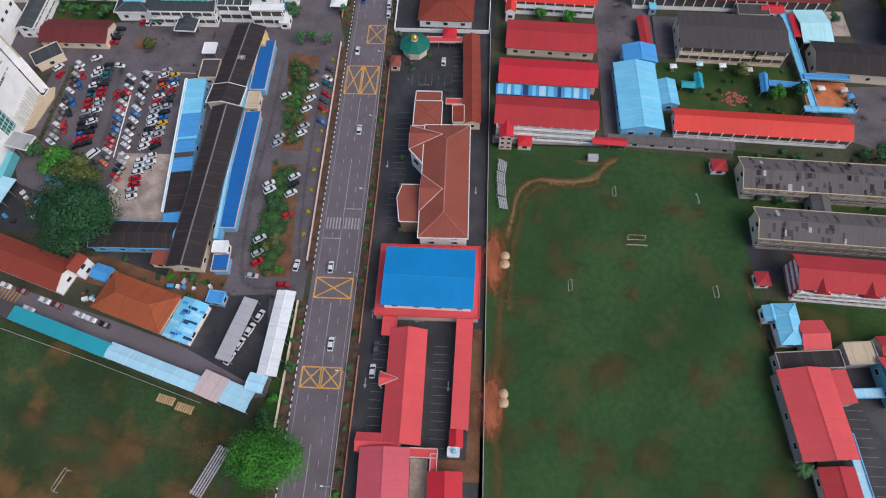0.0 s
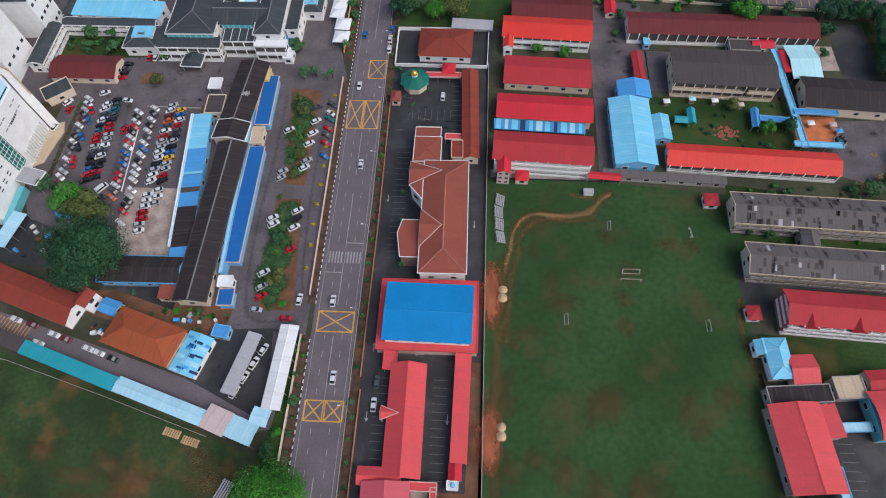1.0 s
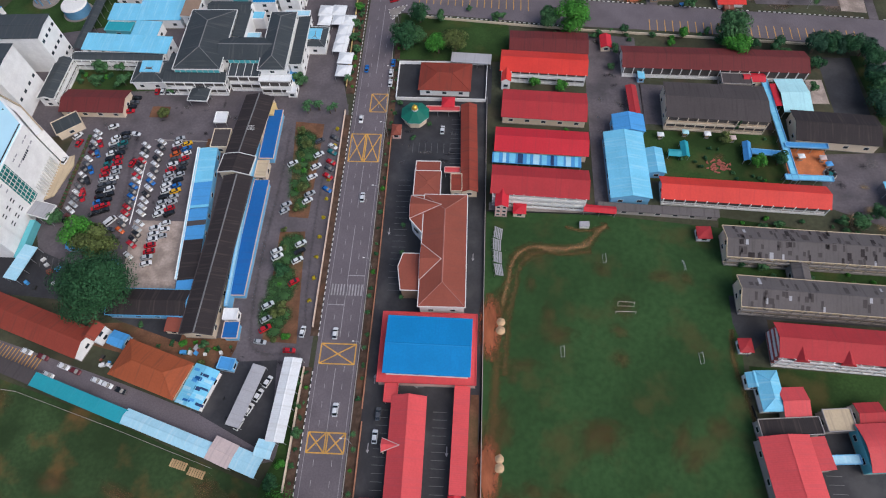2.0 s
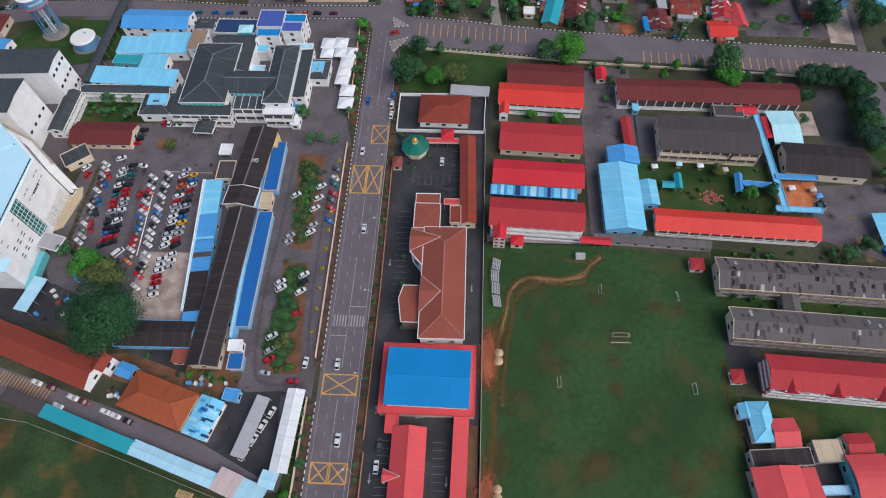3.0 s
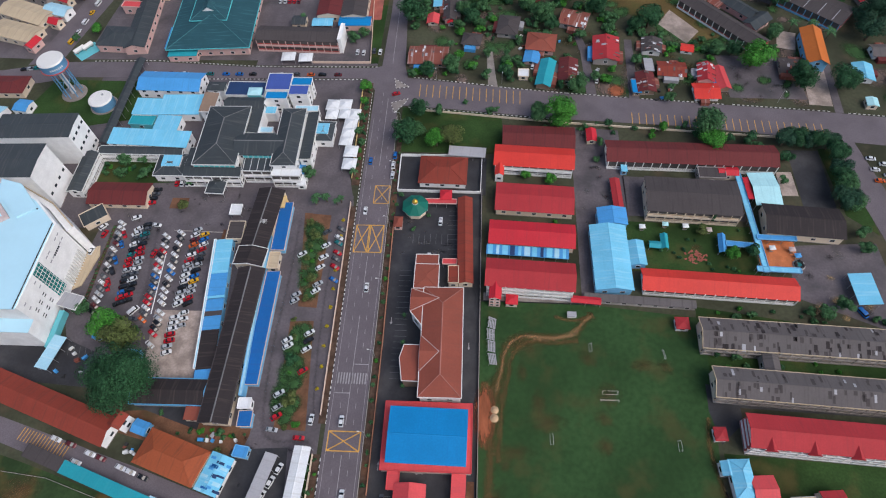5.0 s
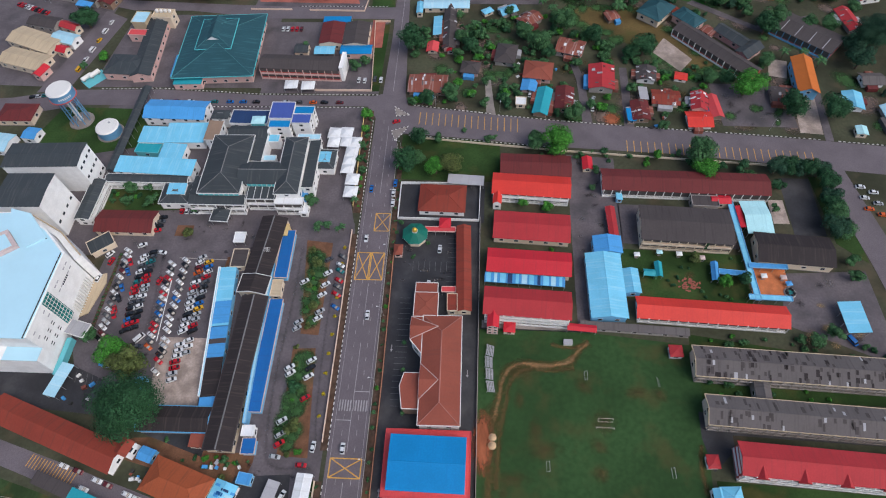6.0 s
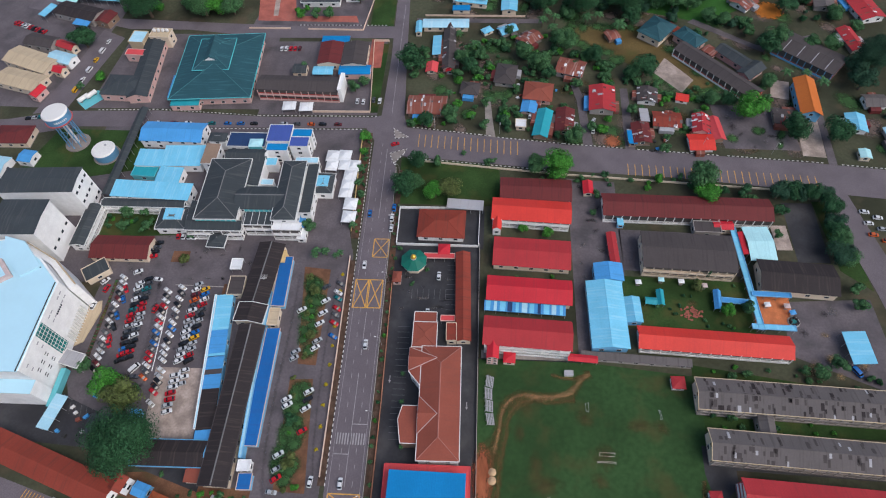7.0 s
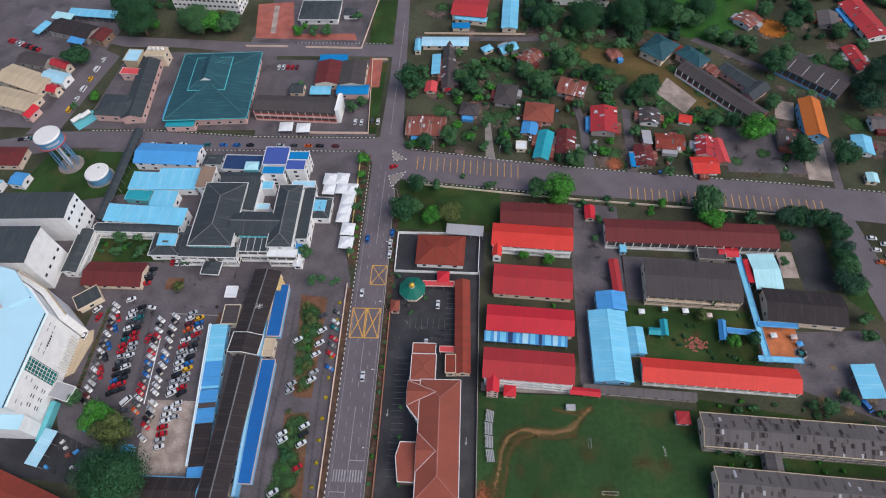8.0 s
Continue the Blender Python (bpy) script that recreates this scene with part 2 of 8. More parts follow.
PAINT = {"white_paint": (0.72, 0.73, 0.74), "silver_paint": (0.42, 0.44, 0.46), "black_paint": (0.012, 0.013, 0.015), "grey_paint": (0.08, 0.085, 0.095), "red_paint": (0.50, 0.012, 0.022), "blue_paint": (0.015, 0.14, 0.44), "maroon_paint": (0.13, 0.02, 0.025), "orange_paint": (0.62, 0.11, 0.02), "yellow_paint": (0.72, 0.40, 0.02), "teal_paint": (0.01, 0.16, 0.17)}
for k, c in PAINT.items():
    M[k] = material(k, c, 0.25, 0.1, spread=0.04, fine=3, bump=0.0, spec=0.6)


# ---- mesh helpers ----
def link_part(ob, parent):
    if parent is not None:
        ob.parent = parent
    return ob


def mesh_of(name, verts, faces, mat, smooth=False):
    me = bpy.data.meshes.new(name)
    me.from_pydata(verts, [], faces)
    me.materials.append(M[mat])
    if smooth:
        me.polygons.foreach_set("use_smooth", [True] * len(me.polygons))
    me.update()
    return me


def part(name, me, parent, label="", at=None):
    ob = new(name, me)
    link_part(ob, parent)
    if at is not None:
        ob.matrix_basis = at
    if label:
        ob["label"] = label
    return ob


def box_data(x0, x1, y0, y1, z0, z1):
    v = [(x, y, z) for z in (z0, z1) for y in (y0, y1) for x in (x0, x1)]
    return v, [(0, 2, 3, 1), (4, 5, 7, 6), (0, 1, 5, 4), (2, 6, 7, 3), (0, 4, 6, 2), (1, 3, 7, 5)]


def join_data(items):
    v, f = [], []
    for a, b in items:
        k = len(v)
        v += a
        f += [tuple(i + k for i in q) for q in b]
    return v, f


def prism(profile, a, b):
    """A closed profile in y and z, drawn out along x from a to b."""
    k = len(profile)
    v = [(x, y, z) for x in (a, b) for y, z in profile]
    f = [tuple(range(k - 1, -1, -1)), tuple(range(k, 2 * k))]
    f += [(i, (i + 1) % k, k + (i + 1) % k, k + i) for i in range(k)]
    return v, [tuple(reversed(q)) for q in f]


def poly_prism(pts, z0, z1):
    k = len(pts)
    v = [(x, y, z0) for x, y in pts] + [(x, y, z1) for x, y in pts]
    return v, [tuple(range(k - 1, -1, -1)), tuple(range(k, 2 * k))] + [(i, (i + 1) % k, k + (i + 1) % k, k + i) for i in range(k)]


def ring_cyl(r0, r1, z0, z1, n=24, cx=0.0, cy=0.0):
    v = [(cx + r * math.cos(2 * math.pi * i / n), cy + r * math.sin(2 * math.pi * i / n), z) for r, z in ((r0, z0), (r1, z1)) for i in range(n)]
    return v, [tuple(range(n - 1, -1, -1)), tuple(range(n, 2 * n))] + [(i, (i + 1) % n, n + (i + 1) % n, n + i) for i in range(n)]


def tube(p, q, r, n=6):
    p, q = Vector(p), Vector(q)
    d = (q - p).normalized()
    a = d.orthogonal().normalized()
    b = d.cross(a)
    v = [tuple(c + (a * math.cos(2 * math.pi * i / n) + b * math.sin(2 * math.pi * i / n)) * r) for c in (p, q) for i in range(n)]
    return v, [tuple(range(n - 1, -1, -1)), tuple(range(n, 2 * n))] + [(i, (i + 1) % n, n + (i + 1) % n, n + i) for i in range(n)]


BOXES = {}


def shared_box(name, sx, sy, sz, mat):
    key = (name, round(sx, 2), round(sy, 2), round(sz, 2), mat)
    if key not in BOXES:
        BOXES[key] = mesh_of(name, *box_data(-sx / 2, sx / 2, -sy / 2, sy / 2, 0, sz), mat)
    return BOXES[key]


def roof_data(kind, L, W, h, rise, o, th=0.18):
    x, y = L / 2 + o, W / 2 + o
    if kind == "gable":
        e = h - rise * o / (W / 2)
        prof = [(-y, e), (0, h + rise), (y, e), (y, e - th), (0, h + rise - th), (-y, e - th)]
        return prism(prof, -x, x)
    if kind == "shed":
        prof = [(-y, h), (y, h + rise), (y, h + rise - th), (-y, h - th)]
        return prism(prof, -x, x)
    if kind == "arch":
        top = [(-y + 2 * y * i / 8, h + rise * math.sin(math.pi * i / 8)) for i in range(9)]
        return prism(top + [(a, b - th) for a, b in reversed(top)], -x, x)
    if kind == "hip":
        r = max(x - y, 0.05)
        v = [(-x, -y, h - th), (x, -y, h - th), (x, y, h - th), (-x, y, h - th), (-x, -y, h), (x, -y, h), (x, y, h), (-x, y, h), (-r, 0, h + rise), (r, 0, h + rise)]
        return v, [(3, 2, 1, 0), (0, 1, 5, 4), (1, 2, 6, 5), (2, 3, 7, 6), (3, 0, 4, 7), (4, 5, 9, 8), (5, 6, 9), (6, 7, 8, 9), (7, 4, 8)]
    return box_data(-x, x, -y, y, h, h + 0.25)


def window_at(parent, m, w, hh, frame_mat="white_trim"):
    f = part("window", shared_box("window", w + 0.3, 0.10, hh + 0.3, frame_mat), parent, at=m)
    part("pane", shared_box("pane", w, 0.08, hh, "glass"), f, at=pose(0, -0.04, 0.15))


EYE_XY = Vector((50, -60))
FOOT = []


def building(name, cx, cy, L, W, ang, h, roof, rise, rmat, wmat, label, category="building", o=0.5, z=0.0, open_sides=False, storeys=0, trim="", veranda="", turn=False, group="", win=True, wrow=6.2, ends=False, cap=""):
    """A house or hall under its own roof: walls, openings, roof, ridge, posts."""
    if (W > L) != turn:
        L, W, ang = W, L, ang + 90
    while ang > 90:
        ang -= 180
    if len(label.split()) < 5:
        label += " over " + ("open metal posts" if open_sides else wmat.replace("_wall", "").replace("_roof", "") + " walls")
    thing = tagged(new(name), label, category, group)
    thing.matrix_world = pose(cx, cy, z, 0, 0, ang)
    FOOT.append((cx, cy, L, W, ang))
    l, w = L - 2 * o, W - 2 * o
    if open_sides:
        nx = max(1, round(l / 5))
        for i in range(nx + 1):
            for s in (-1, 1):
                part("post", shared_box("post", 0.16, 0.16, h, "metal"), thing, at=pose(-l / 2 + l * i / nx, s * w / 2, 0))
        for s in (-1, 1):
            part("beam", mesh_of("beam", *box_data(-l / 2, l / 2, s * w / 2 - 0.1, s * w / 2 + 0.1, h - 0.32, h - 0.2), "metal"), thing)
    else:
        if roof == "gable":
            hw = rise * (1 - 0.12)
            wall = prism([(-w / 2, 0), (-w / 2, h - 0.2), (0, h + hw - 0.2), (w / 2, h - 0.2), (w / 2, 0)], -l / 2, l / 2)
        else:
            wall = box_data(-l / 2, l / 2, -w / 2, w / 2, 0, h - 0.1)
        wall = part("wall", mesh_of("wall", *wall, wmat), thing)
        plinth = part("plinth", mesh_of("plinth", *box_data(-l / 2 - 0.15, l / 2 + 0.15, -w / 2 - 0.15, w / 2 + 0.15, 0, 0.25), "concrete"), thing)
        st = storeys or max(1, int(h / 3))
        sh = h / st
        for side, n_ang, length, off in ((0, -90, l, w / 2), (1, 90, l, w / 2), (2, 0, w, l / 2), (3, 180, w, l / 2)):
            a = radians(ang + n_ang)
            away = Vector((math.cos(a), math.sin(a)))
            to = (EYE_XY - Vector((cx, cy))).normalized()
            if away.dot(to) < 0.12 or length < 2.5:
                continue
            base = pose(0, 0, 0, 0, 0, n_ang + 90) @ pose(0, -off, 0)
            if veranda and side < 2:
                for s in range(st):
                    # wall is not cut open: a thin dark sheet gives the gallery's shade
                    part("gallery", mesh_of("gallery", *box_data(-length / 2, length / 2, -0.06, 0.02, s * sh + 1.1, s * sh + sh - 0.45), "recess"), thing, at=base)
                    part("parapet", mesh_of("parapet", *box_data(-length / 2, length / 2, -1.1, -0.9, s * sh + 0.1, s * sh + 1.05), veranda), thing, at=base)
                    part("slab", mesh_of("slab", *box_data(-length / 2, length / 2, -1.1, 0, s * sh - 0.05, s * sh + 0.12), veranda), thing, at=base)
                nc = max(2, round(length / 4))
                for i in range(nc + 1):
                    part("column", shared_box("column", 0.3, 0.3, h - 0.15, veranda), thing, at=base @ pose(-length / 2 + 0.15 + (length - 0.3) * i / nc, -1.0, 0))
                continue
            if not win or (ends and side < 2):
                continue
            nwin = max(1, int(length / wrow))
            for s in range(st):
                for i in range(nwin):
                    window_at(thing, base @ pose(-length / 2 + length * (i + 0.5) / nwin, -0.02, s * sh + sh * 0.32), min(1.7, length / nwin * 0.55), min(1.25, sh * 0.42))
    part("roof", mesh_of("roof", *roof_data(roof, l, w, h, rise, o), rmat), thing)
    if roof == "gable":
        part("ridge_cap", mesh_of("ridge_cap", *prism([(-0.3, h + rise - 0.02), (0, h + rise + 0.1), (0.3, h + rise - 0.02), (0, h + rise - 0.1)], -l / 2 - o, l / 2 + o), cap or rmat), thing)
    if roof == "hip":
        r = max(l / 2 - w / 2, 0.05)
        part("ridge_cap", mesh_of("ridge_cap", *prism([(-0.25, h + rise - 0.05), (0, h + rise + 0.1), (0.25, h + rise - 0.05)], -r, r), cap or rmat), thing)
        if L > 10:
            for sx in (-1, 1):
                for sy in (-1, 1):
                    part("hip_cap", mesh_of("hip_cap", *tube((sx * (l / 2 + o), sy * (w / 2 + o), h), (sx * r, 0, h + rise), 0.16, 5), cap or rmat), thing)
    if roof == "flat":
        ring = [box_data(-L / 2, L / 2, s * W / 2 - 0.12, s * W / 2 + 0.12, h, h + 0.6) for s in (-1, 1)] + [box_data(s * L / 2 - 0.12, s * L / 2 + 0.12, -W / 2 + 0.12, W / 2 - 0.12, h, h + 0.6) for s in (-1, 1)]
        part("parapet", mesh_of("parapet", *join_data(ring), trim or wmat), thing)
    elif trim:
        e = h - (rise * o / (w / 2) if roof == "gable" else 0)
        for s in (-1, 1):
            part("fascia", mesh_of("fascia", *box_data(-L / 2 - 0.12, L / 2 + 0.12, s * (W / 2 + 0.06) - 0.14, s * (W / 2 + 0.06) + 0.14, e - 0.4, e + 0.12), trim), thing)
            part("bargeboard", mesh_of("bargeboard", *prism([(-W / 2, e - 0.3), (0, h + rise - 0.3), (W / 2, e - 0.3), (W / 2, e + 0.12), (0, h + rise + 0.14), (-W / 2, e + 0.12)] if roof == "gable" else [(-W / 2, e - 0.35), (W / 2, e - 0.35), (W / 2, e + 0.1), (-W / 2, e + 0.1)], s * (L / 2 + 0.1) - 0.12, s * (L / 2 + 0.1) + 0.12), trim), thing)
    return thing


def slope_point(L, W, h, rise, o, u, v):
    """A place on the south slope of a gable: u along, v from eave (0) to ridge (1)."""
    w = W - 2 * o
    e = h - rise * o / (w / 2)
    return -L / 2 + u * L, -W / 2 * (1 - v), e + (h + rise - e) * v


def roof_sheets(thing, L, W, h, rise, o, count, mats, seed, north=False):
    """Replaced and faded sheets on a corrugated roof."""
    rnd = random.Random(seed)
    w = W - 2 * o
    e = h - rise * o / (w / 2)
    tilt = math.degrees(math.atan2(h + rise - e, W / 2))
    for _ in range(count):
        u, v = rnd.uniform(0.03, 0.97), rnd.choice((0.14, 0.38, 0.62, 0.84))
        x, y, zz = slope_point(L, W, h, rise, o, u, v)
        up = north and rnd.random() < 0.4
        m = pose(x, -y if up else y, zz + 0.02, -tilt if up else tilt, 0, 0)
        part("roof_sheet", shared_box("roof_sheet", rnd.choice((0.7, 0.9, 0.9, 1.3)), rnd.choice((1.6, 2.0, 2.8)), 0.05, rnd.choice(mats)), thing, at=m)


def sheet(name, pts, z, mat, label="", category="", kind="structure", thick=0.06):
    """A flat piece of ground with a real edge."""
    k = len(pts)
    v = [(x, y, z - thick) for x, y in pts] + [(x, y, z) for x, y in pts]
    f = [tuple(range(k - 1, -1, -1)), tuple(range(k, 2 * k))] + [(i, (i + 1) % k, k + (i + 1) % k, k + i) for i in range(k)]
    return tagged(new(name, mesh_of(name, v, f, mat)), label, category, "", kind)


def quad(cx, cy, L, W, ang=0.0):
    c, s = math.cos(radians(ang)), math.sin(radians(ang))
    return [(cx + a * c - b * s, cy + a * s + b * c) for a, b in ((-L / 2, -W / 2), (L / 2, -W / 2), (L / 2, W / 2), (-L / 2, W / 2))]


DISC = {}


def blob(name, cx, cy, rx, ry, z, mat, ang=0.0, label="", parent=None):
    if mat not in DISC:
        DISC[mat] = mesh_of(name, [(math.cos(a * math.pi / 12), math.sin(a * math.pi / 12), 0) for a in range(24)], [tuple(range(24))], mat)
    ob = new(name, DISC[mat])
    ob.matrix_world = Matrix.LocRotScale((cx, cy, z), Euler((0, 0, radians(ang))), (rx, ry, 1))
    tagged(ob, label, "", "", "structure")
    return ob


def wall_run(name, pts, h, th, mat, label, category="wall", kind="structure"):
    items = []
    for (x0, y0), (x1, y1) in zip(pts, pts[1:]):
        d = Vector((x1 - x0, y1 - y0))
        nrm = Vector((-d.y, d.x)).normalized() * th / 2
        v = [(x + s * nrm.x, y + s * nrm.y, zz) for zz in (0, h) for (x, y) in ((x0, y0), (x1, y1)) for s in (-1, 1)]
        items.append((v, [(0, 1, 3, 2), (4, 6, 7, 5), (0, 2, 6, 4), (1, 5, 7, 3), (0, 4, 5, 1), (2, 3, 7, 6)]))
    return tagged(new(name, mesh_of(name, *join_data(items), mat)), label, category, "", kind)


def kerb_run(pts, label, h=0.25, step=1.1):
    """Black and white painted kerb stones along a line."""
    for shift, mat in ((0, "kerb_white"), (1, "kerb_black")):
        items = []
        for (x0, y0), (x1, y1) in zip(pts, pts[1:]):
            d = Vector((x1 - x0, y1 - y0))
            length = d.length
            d.normalize()
            nrm = Vector((-d.y, d.x)) * 0.13
            for i in range(int(length / step)):
                if i % 2 != shift:
                    continue
                a, b = Vector((x0, y0)) + d * i * step, Vector((x0, y0)) + d * (i + 1) * step
                v = [(p.x + s * nrm.x, p.y + s * nrm.y, zz) for zz in (0, h) for p in (a, b) for s in (-1, 1)]
                items.append((v, [(0, 1, 3, 2), (4, 6, 7, 5), (0, 2, 6, 4), (1, 5, 7, 3), (0, 4, 5, 1), (2, 3, 7, 6)]))
        tagged(new("kerb_stones", mesh_of("kerb_stones", *join_data(items), mat)), label, "kerb", "", "stuff")


def ribbon(name, pts, width, z, mat, label):
    """A strip of worn ground along a smooth line through some points."""
    line_ = []
    q = [pts[0]] + list(pts) + [pts[-1]]
    for a, b, c, d in zip(q, q[1:], q[2:], q[3:]):
        for i in range(8):
            t = i / 8
            line_.append(tuple(0.5 * (2 * b[k] + (c[k] - a[k]) * t + (2 * a[k] - 5 * b[k] + 4 * c[k] - d[k]) * t * t + (3 * b[k] - a[k] - 3 * c[k] + d[k]) * t ** 3) for k in (0, 1)))
    line_.append(pts[-1])
    v, f, mid = [], [], []
    for i, (x, y) in enumerate(line_):
        p, r = line_[max(0, i - 1)], line_[min(len(line_) - 1, i + 1)]
        d = Vector((r[0] - p[0], r[1] - p[1])).normalized()
        end = 0.0 if i in (0, len(line_) - 1) else 1.0
        for k in (-1, 0, 1):
            v.append((x - d.y * width / 2 * k, y + d.x * width / 2 * k, z))
            mid.append(end if k == 0 else 0.0)
        if i:
            o = 3 * i
            f += [(o - 3, o - 2, o + 1, o), (o - 2, o - 1, o + 2, o + 1)]
    me = mesh_of(name, v, [tuple(reversed(q_)) for q_ in f], mat)
    me.attributes.new("middle", "FLOAT", "POINT").data.foreach_set("value", mid)
    return tagged(new(name, me), label, "", "", "structure")


# ---- ground and roads ----
R = 2600
sheet("ground", [(-R, -R), (R, -R), (R, R), (-R, R)], 0.0, "ground", "rough town ground of grass and bare earth", "ground", thick=1.0)
# compounds, yards and lawns
sheet("pavement_1", [(-3.5, 78), (-3, -62), (-14, -64), (-40, -50), (-34, -33), (-57, -26), (-60, 60), (-150, 62), (-150, 96), (-8, 96)], 0.04, "asphalt", "patched grey asphalt of the hospital grounds", "pavement")
sheet("pavement_2", [(-8, 96), (-150, 96), (-150, 158), (-8, 158)], 0.03, "asphalt", "grey asphalt between hospital blocks", "pavement")
sheet("car_park", [(-117, 67), (-60, 66), (-56, -9), (-80, -4), (-112, 8), (-120, 25)], 0.07, "asphalt", "worn grey asphalt car park", "car park")
sheet("concrete_patch", [(-79.5, 22), (-58.5, 22), (-55.5, -10), (-76, -8)], 0.10, "pale_concrete", "cracked pale concrete slab of the car park", "car park")
sheet("lawn_1", [(-5.6, -33), (-4.6, -33), (-4.6, -130), (-20, -130), (-12, -70), (-9, -62)], 0.06, "grass", "narrow roadside lawn", "lawn")
sheet("lawn_2", [(-110, -40), (-99, -43), (-64, -53), (-12, -71), (-24, -112), (-34, -150), (-150, -150), (-150, -30)], 0.05, "dry_grass", "worn playing field with bare brown patches", "field")
sheet("pavement_3", [(14.5, 84), (55, 86), (54.3, -140), (17.5, -140)], 0.05, "dark_asphalt", "dark wet-looking asphalt court of the police compound", "pavement")
sheet("lawn_3", [(55.2, 30), (100, 29.5), (143, 25), (138.5, -40), (139, -140), (52.5, -140)], 0.05, "field_grass", "wide green school playing field", "field")
sheet("pavement_4", [(97, 126), (120, 124), (119, 60), (103, 30), (96, 30)], 0.05, "asphalt", "grey asphalt school lane", "pavement")
sheet("pavement_4", [(56, 34), (98, 33), (103, 28.5), (56, 29.5)], 0.04, "concrete", "stained concrete apron", "pavement")
sheet("pavement_5", [(119, 96), (170, 94), (170, 72), (119, 74)], 0.05, "asphalt", "grey asphalt school court", "pavement")
sheet("lawn_4", [(116, 71), (170, 69), (170, 44), (116, 46)], 0.058, "grass", "school garden lawn", "lawn")
sheet("pavement_6", quad(203.4, 96.4, 14, 33, -1), 0.06, "dark_asphalt", "dark asphalt games court", "pavement")
sheet("lawn_5", [(211, 114), (221, 114), (224, 66), (213, 76)], 0.05, "grass", "grass verge under a tree belt", "lawn")
sheet("pavement_7", [(186, 60), (221, 62), (222, 18), (180, 36)], 0.05, "asphalt", "asphalt forecourt with a dusty corner", "pavement")
sheet("plaza", quad(178.9, 55.1, 15.7, 14.4, -2.6), 0.09, "orange_paving", "orange brick paved plaza", "plaza")
sheet("sand_yard", quad(192, 93, 7, 13.5, 0), 0.08, "pale_concrete", "pale sandy play yard", "yard")
sheet("pavement_8", [(139, -2), (240, -7), (240, -14), (150, -10.5), (150, -16), (141, -24), (138.5, -12)], 0.06, "dark_asphalt", "dark asphalt lane between school blocks", "pavement")
sheet("pavement_8", [(156, -48), (220, -40), (220, -140), (148, -140), (151, -70)], 0.06, "dark_asphalt", "asphalt car park with painted bays", "pavement")
sheet("lawn_6", [(14, 138), (54, 135), (64, 131), (64, 108), (14, 109)], 0.05, "grass", "shaded green lawn behind hedge trees", "lawn")
sheet("pavement_9", quad(36, 95, 41, 22, -1), 0.06, "dark_asphalt", "dark asphalt yard behind a low wall", "pavement")
sheet("lawn_7", [(104, 243), (146, 243), (186, 192), (170, 184), (142, 207), (112, 226)], 0.05, "brown_field", "dry brown village field", "field")
sheet("sand_yard", [(150, 203), (158, 215), (171, 197), (163, 187)], 0.09, "pale_concrete", "bare pale concrete slab", "yard")
sheet("lawn_8", [(148, 258), (160, 292), (226, 292), (214, 262), (186, 246)], 0.04, "lush_grass", "rough green village land", "lawn")
sheet("pavement_10", [(176, 178), (215, 176), (215, 146), (178, 147)], 0.05, "asphalt", "grey gravel yard", "yard")
sheet("pavement_10", quad(215.5, 190, 9.5, 14, -14), 0.06, "pale_concrete", "bare pale concrete slab", "yard")
sheet("road_10", [(176, 247), (180, 250), (212, 226), (246, 236), (247, 232), (214, 220)], 0.066, "asphalt", "village lane past the school", "road")
sheet("pavement_10", quad(222, 155, 11, 26, -6), 0.06, "pale_concrete", "pale concrete forecourt", "yard")
sheet("pavement_11", [(-88, 241), (-17, 239), (-12, 291), (-80, 291)], 0.05, "asphalt", "walled compound paving", "pavement")
sheet("lawn_9", quad(-7, 264, 14, 44, 0), 0.06, "grass", "small fenced green court", "lawn")
sheet("pavement_12", [(-68, 229), (-2, 229), (-2, 168), (-68, 168)], 0.04, "asphalt", "asphalt yard of the town block", "pavement")
sheet("lawn_10", [(-9, 227), (-1, 227), (-2, 170), (-7, 170)], 0.05, "grass", "green verge along a side road", "lawn")
sheet("pavement_13", [(-160, 236), (-68, 236), (-68, 172), (-166, 172)], 0.04, "asphalt", "grey asphalt round market halls", "pavement")
sheet("garden_court", [(-134, 101), (-88, 100), (-88, 88), (-130, 86)], 0.06, "grass", "planted hospital courtyard", "garden")
sheet("pavement_16", [(-150, 10), (-112, 9), (-80, -3), (-58, -8), (-48, -18), (-49, -26), (-72, -19), (-92, -12), (-150, -8)], 0.052, "dark_asphalt", "dark patched asphalt yard beside the hospital tower", "pavement")
sheet("pavement_17", [(-79, -28), (-66, -31), (-40, -38), (-30, -31), (-28, -24), (-46, -24), (-60, -19), (-78, -20)], 0.05, "dirt", "bare trodden earth between old houses", "yard")
sheet("pavement_14", [(-34.5, -32.5), (-14, -31), (-11, -61), (-20, -58), (-39, -49)], 0.062, "dark_asphalt", "dark patched asphalt of the covered car park", "pavement")
sheet("island", [(-25.0, 72), (-12.8, 70.8), (-12.3, 24.8), (-20, 25.3)], 0.16, "dirt", "planted car park island of bare red earth", "island")
sheet("island", [(-22, 18.5), (-12.5, 19), (-8.5, -25), (-20.5, -24.5)], 0.16, "dirt", "planted car park island of bare red earth", "island")
sheet("island", quad(-84.5, 76, 8, 6, 0), 0.16, "dirt", "small round planted island", "island")
sheet("lawn_11", [(-175, 156), (-122, 155), (-122, 128), (-160, 120), (-185, 128)], 0.05, "grass", "lawn under the water tower", "lawn")
sheet("lawn_12", [(222, 18), (240, 40), (240, 8), (140, 24), (141, 30)], 0.045, "grass", "weedy strip between school blocks", "lawn")
sheet("lawn_12", [(140, 9.5), (240, 5), (240, 2), (140, 3.5)], 0.045, "grass", "weedy strip between school blocks", "lawn")
